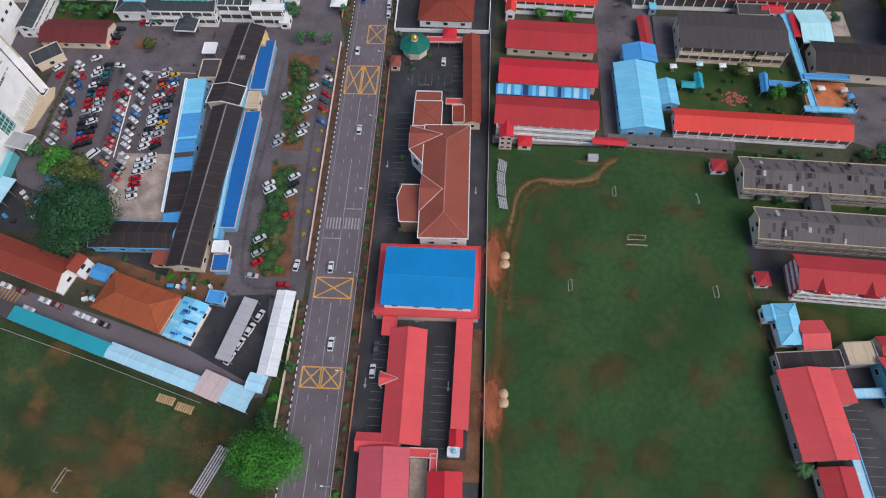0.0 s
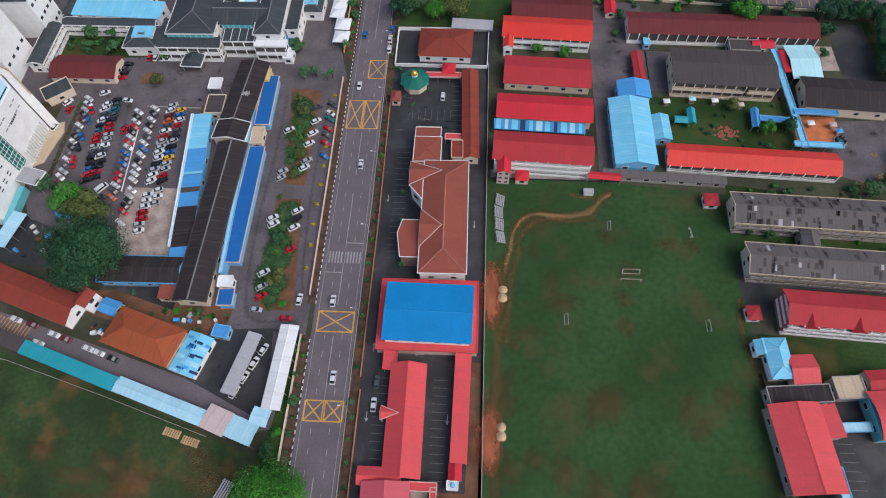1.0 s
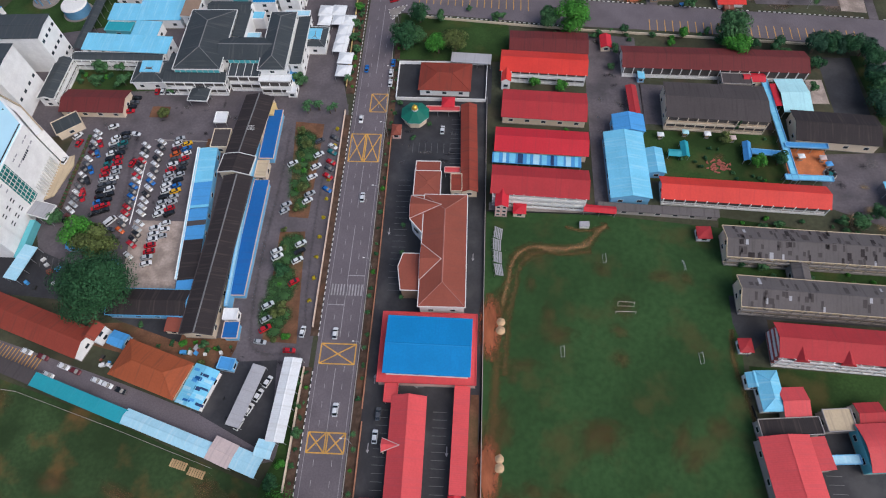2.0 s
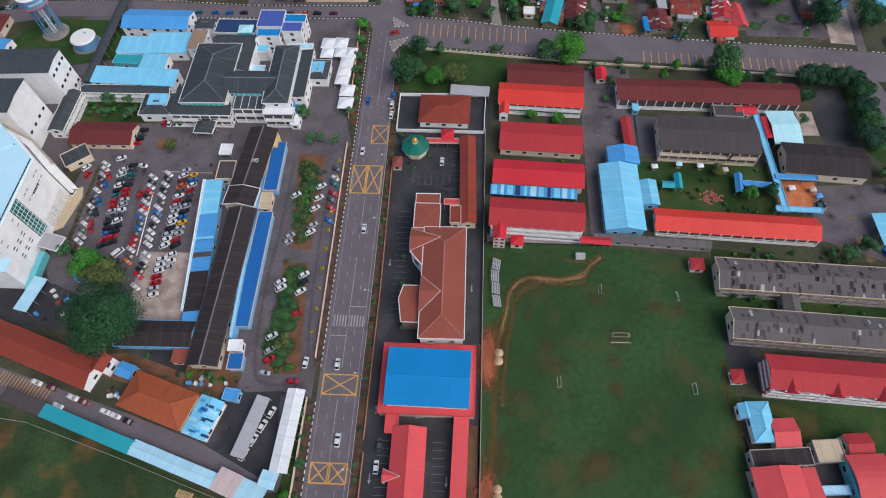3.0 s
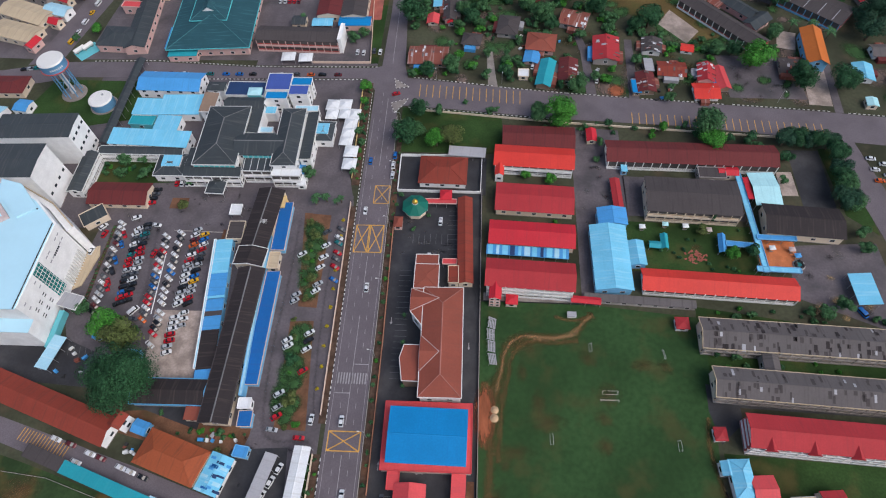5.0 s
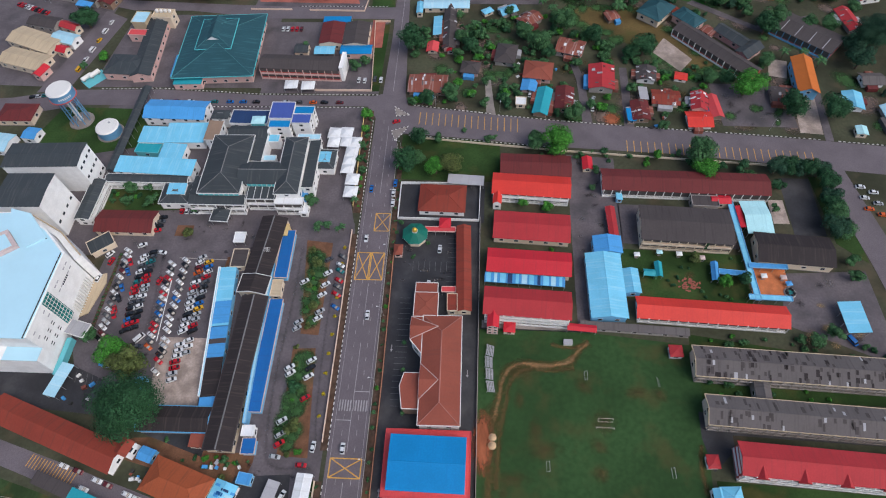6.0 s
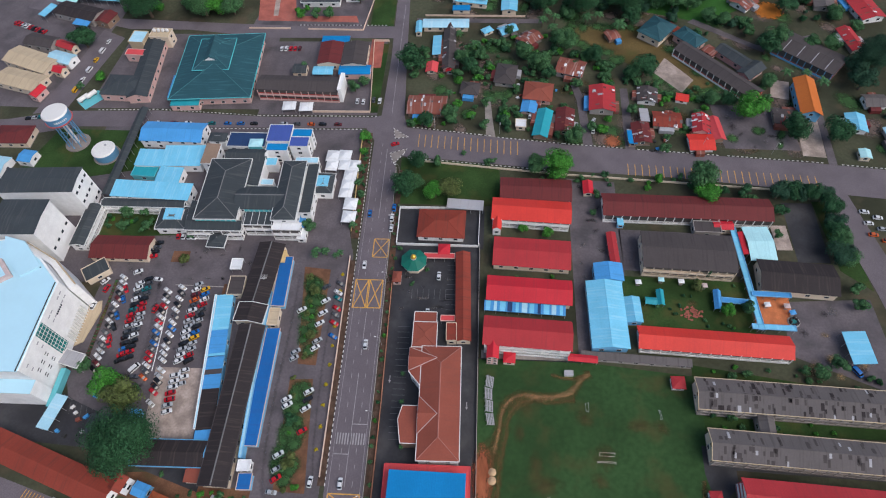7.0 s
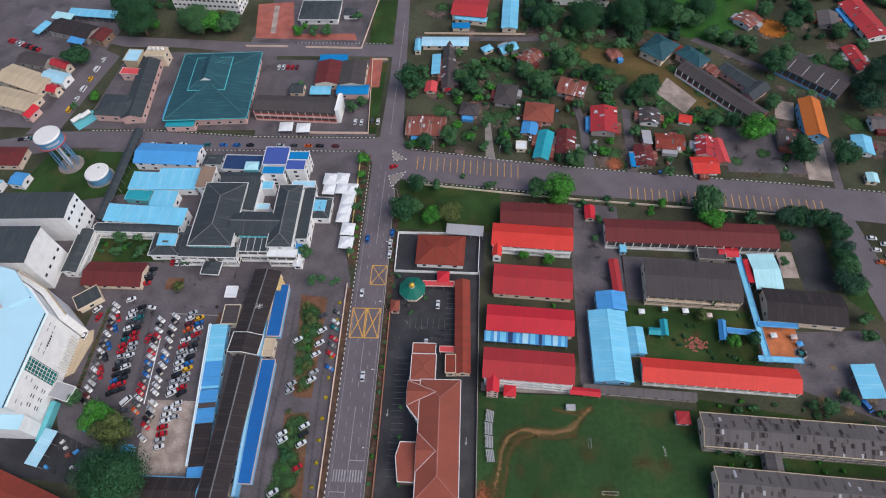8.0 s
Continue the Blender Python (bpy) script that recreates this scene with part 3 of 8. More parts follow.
sheet("lawn_12", [(141, -27), (240, -32), (240, -46), (141, -42)], 0.045, "grass", "weedy strip between school blocks", "lawn")

sheet("pavement_20", [(-270, 175), (-190, 172), (-176, 236), (-166, 300), (-270, 300)], 0.028, "asphalt", "stained asphalt yards round the workshops", "pavement")

# roads
sheet("road_1", [(-0.8, -400), (13.2, -400), (12.9, 20), (12.3, 90), (11.2, 135), (14, 140), (15, 159), (13, 168), (10.5, 218), (7, 300), (6, 600), (-3, 600), (0, 290), (1.5, 214), (0.5, 168), (-6, 166), (-6.5, 158), (-1.5, 150), (-1.5, 60)], 0.10, "road", "grey asphalt main road with four lanes", "road")
sheet("road_2", [(12, 138.5), (14.5, 139.2), (40, 137), (96, 131), (150, 127.5), (214, 120), (420, 96), (420, 114), (249, 134.5), (218, 138), (166, 142.5), (97, 148.5), (54, 154), (14.5, 159.5), (12, 160)], 0.095, "road", "grey asphalt side road with painted parking bays", "road")
sheet("road_3", [(-5, 158.5), (-5, 166.5), (-67, 166.5), (-125, 170.5), (-179, 169.5), (-208, 163), (-400, 150), (-400, 138), (-202, 149), (-165, 158), (-121, 158)], 0.09, "road", "narrow asphalt street past the hospital", "road")
sheet("road_4", [(1.2, 232), (1, 243), (-60, 243.5), (-103, 246), (-176, 251), (-240, 280), (-240, 262), (-164, 240.5), (-126, 240), (-75, 232.5)], 0.088, "road", "narrow asphalt back street", "road")
sheet("road_5", [(-181, 240), (-165, 232), (-172, 200), (-178, 170.5), (-196, 167), (-190, 190)], 0.086, "road", "curving asphalt lane", "road")
sheet("road_6", [(216, 119.5), (229, 118.5), (236, 80), (240, 40), (262, -60), (248, -60), (228, 40), (225, 66)], 0.092, "road", "asphalt side road with a planted median", "road")
sheet("road_7", [(-150, -17), (-103, -30), (-64, -41), (-38, -49), (-14, -60), (-15, -64), (-27, -60.5), (-64, -48.5), (-99, -40), (-150, -25)], 0.085, "road", "narrow asphalt service road", "road")
sheet("road_8", [(-28, 79), (-24.5, 79), (-29, -30), (-4, -30), (-4, -26), (-7, -25), (-12.5, 20), (-11.5, 76), (-4, 77), (-4, 82), (-28, 84)], 0.08, "asphalt", "asphalt lane through the roadside car park", "road")
sheet("road_9", [(56, 182), (59, 182), (61, 160), (62, 153), (57, 153)], 0.07, "concrete", "village footpath", "path")
sheet("road_10", [(101, 205), (104, 205), (110, 182), (112, 147), (107, 147), (106, 180)], 0.07, "asphalt", "village lane", "road")
sheet("road_10", [(130, 190), (134, 190), (133, 145), (128, 145)], 0.07, "asphalt", "village lane", "road")
sheet("road_10", [(233, 215), (236, 215), (230, 137), (226, 137)], 0.07, "asphalt", "village lane", "road")
sheet("road_10", [(14, 251), (90, 250), (90, 246), (14, 247)], 0.07, "asphalt", "village lane", "road")


# painted lines
def line(x0, y0, x1, y1, w=0.15, mat="white_line", z=0.12):
    d = Vector((x1 - x0, y1 - y0))
    a = math.degrees(math.atan2(d.y, d.x))
    return quad((x0 + x1) / 2, (y0 + y1) / 2, d.length, w, a), z, mat


def marking(name, lines, label):
    items = []
    for pts, z, mat in lines:
        v = [(x, y, z - 0.012) for x, y in pts] + [(x, y, z) for x, y in pts]
        items.append((v, [(3, 2, 1, 0), (4, 5, 6, 7), (0, 1, 5, 4), (1, 2, 6, 5), (2, 3, 7, 6), (3, 0, 4, 7)]))
    return tagged(new(name, mesh_of(name, *join_data(items), lines[0][2])), label, "road marking", "", "structure")


marking("road_marking", [line(6.0, y, 6.0, y + 44, 0.2) for y in (-120, -22 - 0, 100, 170, 220)] + [line(6.0, -54, 6.0, -33, 0.2), line(6, 30, 6, 50, 0.2)], "solid white centre line")
marking("road_marking", [line(x, y, x, y + 2.0, 0.14) for x in (3.2, 8.9) for y in range(-130, 150, 6) if not (-33 < y < -22 or 50 < y < 67 or -7 < y < 1)], "dashed white lane lines")
marking("road_marking", [line(x, -130, x, 130, 0.13) for x in (0.0, 12.0)], "white edge lines")
for i in range(11):
    marking("zebra_bar", [line(0.9 + i * 1.05, -6.6, 0.9 + i * 1.05, -2.2, 0.5)], "white zebra crossing bar")
marking("stop_line", [line(6.2, 1.3, 12, 1.3, 0.3)], "white stop line")
marking("stop_line", [line(0.2, -10.2, 6, -10.2, 0.3)], "white stop line")


def yellow_box(x0, y0, x1, y1, halves=False):
    w, y = 0.42, "yellow_line"
    ls = [line(x0, y0, x1, y0, w, y), line(x0, y1, x1, y1, w, y, 0.121), line(x0, y0, x0, y1, w, y, 0.122), line(x1, y0, x1, y1, w, y, 0.123)]
    parts = [(x0, x1)] if not halves else [(x0, (x0 + x1) / 2 - 0.3), ((x0 + x1) / 2 + 0.3, x1)]
    for a, b in parts:
        ls += [line(a, y0, b, y1, w, y, 0.124), line(a, y1, b, y0, w, y, 0.125)]
    if halves:
        ls += [line((x0 + x1) / 2 + s, y0, (x0 + x1) / 2 + s, y1, w, y, 0.126) for s in (-0.3, 0.3)]
    marking("box_junction", ls, "worn yellow box junction grid")


yellow_box(0.2, -31.5, 12.0, -24.5)
yellow_box(0.3, -60, 12.1, -53.8, True)
yellow_box(-0.6, 52, 11.6, 66, True)
yellow_box(5.4, 78, 12.4, 88)
for i in range(16):
    x = 22 + i * 3.42
    marking("bay_line", [line(x, 154.6 - i * 0.30, x - 0.2, 145.8 - i * 0.33, 0.32, "yellow_line")], "yellow parking bay line")
for i in range(27):
    x = 128 + i * 3.42
    marking("bay_line", [line(x, 136.0 - i * 0.25, x - 0.4, 128.6 - i * 0.26, 0.32, "yellow_line")], "yellow parking bay line")
for i in range(16):
    marking("bay_line", [line(-114 + i * 1.3, -27.6 - i * 0.38, -115.4 + i * 1.3, -32.1 - i * 0.38, 0.3, "yellow_line")], "yellow parking bay line")
for i in range(13):
    marking("bay_line", [line(39.2, -46 - i * 2.45, 43.6, -46 - i * 2.45, 0.12, "faded_line", 0.075)], "white parking bay line")
for i in range(14):
    marking("bay_line", [line(21.2, -46 - i * 2.4, 25.0, -46 - i * 2.4, 0.12, "faded_line", 0.075)], "white parking bay line")
for i in range(20):
    marking("bay_line", [line(20.5, -4 + i * 2.5, 25.5, -4 + i * 2.5, 0.12, "faded_line", 0.075)], "white parking bay line")
for i in range(10):
    marking("bay_line", [line(40.2, 52 + i * 2.5, 44.6, 52 + i * 2.5, 0.12, "faded_line", 0.075)], "white parking bay line")
for i in range(7):
    marking("bay_line", [line(25 + i * 2.5, 57, 25 + i * 2.5, 62, 0.12, "faded_line", 0.075)], "white parking bay line")
for i in range(8):
    marking("bay_line", [line(-35.0 - i * 0.72, -34.5 - i * 2.3, -30.6 - i * 0.72, -33.5 - i * 2.3, 0.12, "faded_line", 0.075)], "white parking bay line")
for i in range(12):
    marking("bay_line", [line(157 + i * 0.25, -60 - i * 2.5, 161.5 + i * 0.25, -60 - i * 2.5, 0.12, "faded_line", 0.075)], "white parking bay line")
for i in range(9):
    marking("bay_line", [line(-110 + i * 2.5, 6 - i * 0.6, -109 + i * 2.5, 1 - i * 0.6, 0.12, "faded_line", 0.085)], "white parking bay line")


def arrow(x, y, ang):
    m = pose(x, y, 0, 0, 0, ang)
    pts = [[(-0.15, -1.6), (0.15, -1.6), (0.15, 0.4), (-0.15, 0.4)], [(-0.55, 0.4), (0.55, 0.4), (0.02, 1.5), (-0.02, 1.5)]]
    marking("arrow", [([tuple((m @ Vector((a, b, 0))).xy) for a, b in q], 0.076, "white_line") for q in pts], "white painted direction arrow")


for ax, ay, aa in ((50.5, 10, 180), (19.5, -36, 0), (19.5, -58, 180), (34, -38, 90), (46, -52, 0), (44, -58, 180), (19, 20, 180), (42.5, 44, 180)):
    arrow(ax, ay, aa)

kerb_run([(-1.6, -130), (-1.4, -33)], "black and white painted road kerb")
kerb_run([(-1.4, -22), (-1.9, 72), (-2.6, 150)], "black and white painted road kerb")
wall_run("kerb_1", [(13.4, -130), (13.2, 20), (12.6, 90), (11.6, 132)], 0.25, 0.25, "grey_wall", "grey concrete road kerb", "kerb")
kerb_run([(18, 159.6), (54, 154.6), (60, 153.8)], "black and white painted road kerb")
kerb_run([(63, 153), (97, 149), (128, 146.2), (128, 146)], "black and white painted road kerb")
kerb_run([(134, 145.6), (166, 143), (174, 142.2)], "black and white painted road kerb")
kerb_run([(178, 142), (218, 138.6), (224, 138)], "black and white painted road kerb")
kerb_run([(232, 137), (260, 134)], "black and white painted road kerb")
kerb_run([(17, 138), (40, 136), (96, 130.3)], "black and white painted road kerb")
kerb_run([(-2, 167.2), (-67, 167.2), (-125, 171.3), (-160, 170.5)], "black and white painted road kerb")
kerb_run([(-9, 157.6), (-121, 157.2)], "black and white painted road kerb")
kerb_run([(-4, 244), (-60, 244.3)], "black and white painted road kerb")

# roadside strips and walls
sheet("verge_1", [(-2.0, 76), (-1.6, -22), (-4.2, -22), (-5.2, 76)], 0.20, "verge_soil", "strip of red earth beside the road", "verge")
sheet("verge_2", [(-1.8, -33), (-1.8, -130), (-4.6, -130), (-4.2, -33)], 0.20, "verge_soil", "strip of red earth beside the road", "verge")
sheet("verge_3", [(-2.2, 88), (-2.8, 155), (-7.6, 155), (-6, 88)], 0.20, "verge_soil", "planted strip beside the road", "verge")
sheet("verge_4", [(13.6, -130), (13.5, 20), (12.9, 130), (15.2, 130), (16.2, 60), (16.6, -130)], 0.20, "verge_soil", "strip of red earth beside the road", "verge")
wall_run("wall_1", [(-3.7, -19), (-4.2, 30), (-4.8, 78)], 1.3, 0.3, "peach_wall", "low cream boundary wall")
wall_run("wall_2", [(-4.4, -33), (-4.9, -72)], 1.3, 0.35, "cream_wall", "low cream boundary wall")
wall_run("wall_3", [(16.5, -130), (16.8, -50)], 1.2, 0.25, "terracotta_wall", "low terracotta boundary wall")
wall_run("wall_4", [(16.4, -46), (16.5, 10), (15.8, 66)], 1.2, 0.25, "terracotta_wall", "low cream boundary wall")
wall_run("wall_5", [(54.6, -140), (54.6, 86)], 1.6, 0.2, "grey_wall", "grey boundary wall beside the field")
wall_run("wall_6", [(16, 106), (16, 85), (54, 84.5), (54.5, 106), (16, 106)], 1.8, 0.25, "white_wall", "stained white yard wall")
wall_run("wall_7", [(-6.2, 92), (-8, 156)], 1.2, 0.3, "yellow_wall", "low yellow boundary wall")
wall_run("wall_8", [(55, 30), (103, 29.6)], 0.8, 0.15, "kerb_black", "dark fence along the field edge", "fence")
wall_run("wall_9", [(139.2, -40), (146, -80), (149, -140)], 1.2, 0.15, "kerb_black", "dark mesh fence along the field", "fence")
wall_run("wall_10", [(-1, 229), (-10, 229), (-6, 170), (-38, 170)], 1.5, 0.2, "peach_wall", "pale peach block boundary wall")
wall_run("wall_11", [(-89, 241), (-63, 240.5)], 1.2, 0.2, "peach_wall", "pale peach compound wall")
wall_run("wall_12", [(-52, 240), (-18, 239), (-12, 290)], 1.2, 0.2, "peach_wall", "pale peach compound wall")
wall_run("wall_13", [(-150, -40), (-99, -45), (-64, -55), (-28, -66)], 0.6, 0.12, "grey_wall", "low grey field wall")
wall_run("wall_14", [(18, 136.5), (63, 131.5), (97, 128), (214, 119)], 1.2, 0.3, "cream_wall", "low cream school boundary wall")
wall_run("wall_15", [(19, 253), (80, 252)], 1.2, 0.2, "peach_wall", "pale peach compound wall")
wall_run("wall_16", [(-82.8, 50), (-80.6, 20)], 0.35, 0.25, "white_wall", "low white divider in the car park", "divider")
wall_run("wall_17", [(-82.5, 61), (-60, 60.5)], 0.3, 0.3, "grey_wall", "low car park kerb", "kerb")
sheet("planter_1", [(-111.2, 63), (-109.8, 63), (-109.6, 22), (-111.6, 22)], 0.2, "verge_soil", "narrow planted strip in the car park", "planter")
sheet("planter_2", [(-60.2, 62), (-58.8, 62), (-58.6, 24), (-60.2, 24)], 0.2, "dirt", "narrow bare strip beside the ward", "planter")

sheet("drive", [(-76.5, 253.5), (-73.4, 253.5), (-76.0, 281), (-79.4, 281)], 0.09, "pale_concrete", "pale concrete drive across the red yard", "drive")
# kerbed traffic islands at the junction
ISLE = [(7.9, 158.6), (16.2, 152.5), (9.4, 151.2)]
sheet("island", ISLE, 0.24, "concrete", "small kerbed concrete traffic island", "island")
kerb_run(ISLE + ISLE[:1], "black and white kerb round a traffic island")
ISLE = [(7.5, 140.8), (16.2, 144.4), (14.8, 140.9), (10.1, 134.2)]
sheet("island", ISLE, 0.24, "concrete", "small kerbed concrete traffic island", "island")
kerb_run(ISLE + ISLE[:1], "black and white kerb round a traffic island")

sheet("red_yard", [(-90.3, 282.5), (-67.7, 284.8), (-61.9, 253.2), (-23.9, 253.2), (-21.7, 246.8), (-85.1, 248.9)], 0.075, "red_paving", "red paved yard of the walled compound", "yard")
sheet("pavement_15", [(-236.1, 270.1), (-223.1, 284.9), (-183.8, 261.5), (-183.8, 246.6), (-190.2, 239.7), (-230.6, 253.1)], 0.06, "asphalt", "grey asphalt workshop yard", "yard")

# ---- buildings ----
def cross_gable(xw, y0, y1, xr, h, rise, mat, wall, label):
    """A gable that runs into the west slope of a larger roof, with pale valley lines."""
    ym = (y0 + y1) / 2
    g = tagged(new("cross_gable"), label, "roof")
    v = [(xw, y0, h), (xw, y1, h), (xw, ym, h + rise), (xr, ym, h + rise), (xr, ym, h - 0.4), (xw, y0, h - 0.4), (xw, y1, h - 0.4)]
    part("roof", mesh_of("roof", v, [(0, 3, 2), (1, 2, 3), (0, 5, 4, 3), (1, 3, 4, 6), (5, 6, 4)], mat), g)
    tri = [(xw - a, yy, zz) for a in (0.02, 0.14) for yy, zz in ((y0 + 0.3, h - 0.4), (y1 - 0.3, h - 0.4), (ym, h + rise - 0.25))]
    part("gable_end", mesh_of("gable_end", tri, [(0, 1, 2), (5, 4, 3), (0, 3, 4, 1), (1, 4, 5, 2), (2, 5, 3, 0)], wall), g)
    for yy in (y0, y1):
        part("valley", mesh_of("valley", *tube((xw, yy, h + 0.05), (xr, ym, h + rise + 0.03), 0.13, 5), "pinkish_roof"), g, "pale valley flashing")
    return g


hall = building("sports_hall", 36.9, -26.8, 27.9, 19.6, -0.8, 8.6, "gable", 0.7, "blue_roof", "white_wall", "large hall under a plain bright blue metal roof", "hall", o=0.8)
building("hall_canopy", 36.6, -26.0, 31.8, 24.2, 0.0, 4.0, "flat", 0, "pink_roof", "pink_wall", "low pink flat roof round the blue hall", "canopy", o=0.3, trim="pink_roof", win=False)
building("covered_way", 25.6, -41.2, 4.2, 6.2, 0, 3.5, "flat", 0, "pink_roof", "pink_wall", "pink covered link roof", "covered way", o=0.3, open_sides=True, trim="pink_roof")
building("police_block", 31.6, -58.8, 11.2, 33.5, 0, 4.3, "gable", 2.2, "pink_roof", "cream_wall", "long single-storey block with a pink metal roof", "office", o=0.8)
cross_gable(24.2, -59.7, -55.4, 29.8, 4.35, 1.3, "pink_roof", "cream_wall", "small pink porch gable with pale valley lines")
for sy in (-59.3, -55.8):
    pillar = tagged(new("porch_pillar", shared_box("porch_pillar", 0.3, 0.3, 4.1, "cream_wall")), "cream square pillar under a porch gable", "pillar")
    pillar.matrix_world = pose(24.5, sy, 0)
building("covered_way", 48.0, -54.5, 5.0, 32.5, -1, 3.5, "shed", 0.5, "pink_roof", "pink_wall", "long pink car shelter roof beside the field", "car shelter", o=0.3, open_sides=True)
building("guard_hut", 46.9, -73.1, 3.9, 4.6, 0, 3.3, "gable", 0.8, "red_roof", "blue_wall", "small red-roofed hut with a blue end", "hut", o=0.3)
building("cross_wing", 25.4, -75.2, 12.5, 5.2, 0, 4.2, "gable", 1.3, "pink_roof", "cream_wall", "pink-roofed cross wing", "office", o=0.4)
building("police_hall", 28.0, -88.5, 13.8, 24, 2, 5.2, "gable", 2.0, "rose_roof", "cream_wall", "broad rose-pink metal-roofed hall", "hall", o=0.6)
building("guard_hut", 46.3, -76.6, 3.2, 2.4, 0, 2.8, "flat", 0, "white_roof", "white_wall", "white flat-roofed wash hut", "hut", o=0.1, win=False)
roof_blue = tagged(new("roof_tank"), "bright blue water tank on a white hut", "water tank")
roof_blue.matrix_world = pose(46.4, -76.5, 3.05)
part("tank", mesh_of("tank", *ring_cyl(0.75, 0.7, 0, 0.9, 14), "blue_roof"), roof_blue)
part("lid", mesh_of("lid", *ring_cyl(0.7, 0.3, 0.9, 1.1, 14), "sky_blue_roof"), roof_blue)
sheet("pavement_18", [(34.4, -78.4), (39.2, -78.4), (40.2, -104), (35, -104)], 0.07, "pale_concrete", "blotched pale concrete court between two roofs", "yard")
sheet("pavement_19", [(41.4, -84), (53.6, -84), (53.6, -78.4), (41.4, -78.4)], 0.068, "dirt", "brown trodden yard beside the hut", "yard")
sheet("pavement_19", [(49.8, -78.4), (53.6, -78.4), (53.6, -40), (51, -40)], 0.066, "dirt", "narrow strip of bare earth along the field wall", "yard")
building("covered_way", 41.0, -81.5, 1.8, 8, 0, 3.4, "flat", 0, "pink_roof", "pink_wall", "narrow pink covered link", "covered way", o=0.1, open_sides=True)
building("covered_way", 38.0, -77.4, 8,  2.4, 0, 3.5, "flat", 0, "pink_roof", "pink_wall", "pink covered link roof", "covered way", o=0.2, open_sides=True)
building("police_block", 44.6, -92, 9.4, 20, 2, 4.6, "gable", 1.5, "red_roof", "cream_wall", "red metal-roofed block", "office", o=0.5)
building("headquarters", 40.2, 9.0, 15.8, 44.6, 0.6, 8.6, "hip", 2.6, "brown_roof", "white_wall", "three-storey block under a brown tiled roof with white gutters", "office", o=0.5, storeys=3, trim="white_trim", cap="rust_cap")
cross_gable(32.2, -4.0, 10.6, 39.6, 8.7, 2.55, "brown_roof", "white_wall", "brown tiled cross gable with pale valley lines")
cross_gable(27.2, 20.6, 30.6, 38.6, 8.7, 2.2, "brown_roof", "white_wall", "brown tiled cross gable with pale valley lines")
building("headquarters_wing", 32.8, 36.4, 9.8, 11.0, 0, 8.6, "hip", 0.5, "brown_roof", "white_wall", "brown-roofed corner wing with a white parapet", "office", o=0.3, trim="white_trim")
building("headquarters_wing", 32.6, 44.6, 9.4, 4.6, 0, 7.6, "flat", 0, "brown_roof", "white_wall", "low brown-roofed porch with a white parapet", "office", o=0.3, trim="white_trim")
hw = tagged(new("headquarters_wing"), "brown-roofed side wing with a chamfered white corner", "office")
SIDE = [(27.2, 30.6), (27.4, 20.4), (32.2, 14.7), (36, 14.7), (36, 30.6)]
part("wall", mesh_of("wall", *poly_prism([(x + 0.3, y) for x, y in SIDE], 0, 8.2), "white_wall"), hw)
part("roof", mesh_of("roof", *poly_prism(SIDE, 8.2, 8.6), "brown_roof"), hw)
part("gutter", mesh_of("gutter", *join_data([tube((SIDE[k][0], SIDE[k][1], 8.6), (SIDE[k + 1][0], SIDE[k + 1][1], 8.6), 0.22) for k in (0, 1)]), "white_trim"), hw, "white gutter")
part("window", shared_box("side_window", 2.4, 0.1, 1.4, "glass"), hw, at=pose(29.7, 17.3, 5.0, 0, 0, -50))
bay = tagged(new("headquarters_bay"), "projecting bay with a brown roof and white rim", "office")
BAY = [(25.9, 7.2), (24.5, 1.9), (26.0, -7.1), (32.4, -7.1), (32.4, 7.2)]
part("wall", mesh_of("wall", *poly_prism([(x + 0.25, y * 0.97) for x, y in BAY], 0, 7.0), "brown_wall"), bay)
part("roof", mesh_of("roof", *poly_prism(BAY, 7.0, 7.3), "brown_roof"), bay)
part("gutter", mesh_of("gutter", *join_data([tube((*BAY[k], 7.3), (*BAY[(k + 1) % 5], 7.3), 0.16) for k in (4, 0, 1, 2)]), "white_trim"), bay, "white rim")
building("barrack", 47.8, 57.4, 6.6, 43.3, 1.7, 4.5, "gable", 1.2, "brick_red_roof", "cream_wall", "long narrow block with a brownish red roof", "office", o=0.5)
building("barrack_annex", 43.4, 39.8, 4.2, 8, 1.7, 4.2, "flat", 0, "brick_red_roof", "cream_wall", "low brown-roofed annex", "office", o=0.2)
building("covered_way", 41.6, 46.5, 6, 2.6, 0, 3, "flat", 0, "pink_roof", "pink_wall", "short pink covered link", "covered way", o=0.2, open_sides=True)
building("covered_way", 36.5, 77.5, 14, 2.6, 0, 3, "flat", 0, "pink_roof", "pink_wall", "pink covered way to the prayer hall", "covered way", o=0.2, open_sides=True)
building("annex", 38.5, 81, 5.5, 5.5, 0, 3.6, "hip", 1.2, "red_roof", "cream_wall", "small square red-roofed annex", "hut", o=0.4)
building("gate_house", 18.1, 66.3, 4, 5.6, 0, 3, "hip", 1.0, "brown_roof", "pink_wall", "small gate house with a tiled roof", "hut", o=0.4)
court = building("courtyard_house", 36.7, 94.8, 22.2, 16.0, -1.6, 4, "hip", 2.2, "brick_red_roof", "white_wall", "square house with a brownish red hipped roof", "house", o=0.7)
building("shelter", 47.4, 106.8, 17.5, 5.6, -4, 3, "shed", 0.4, "silver_roof", "grey_wall", "pale metal shelter roof", "shelter", o=0.2, open_sides=True)
building("school_block", 81.0, 115.2, 34.1, 13.3, -2, 5, "gable", 1.6, "maroon_roof", "cream_wall", "school block with a faded maroon roof", "school", o=0.6)
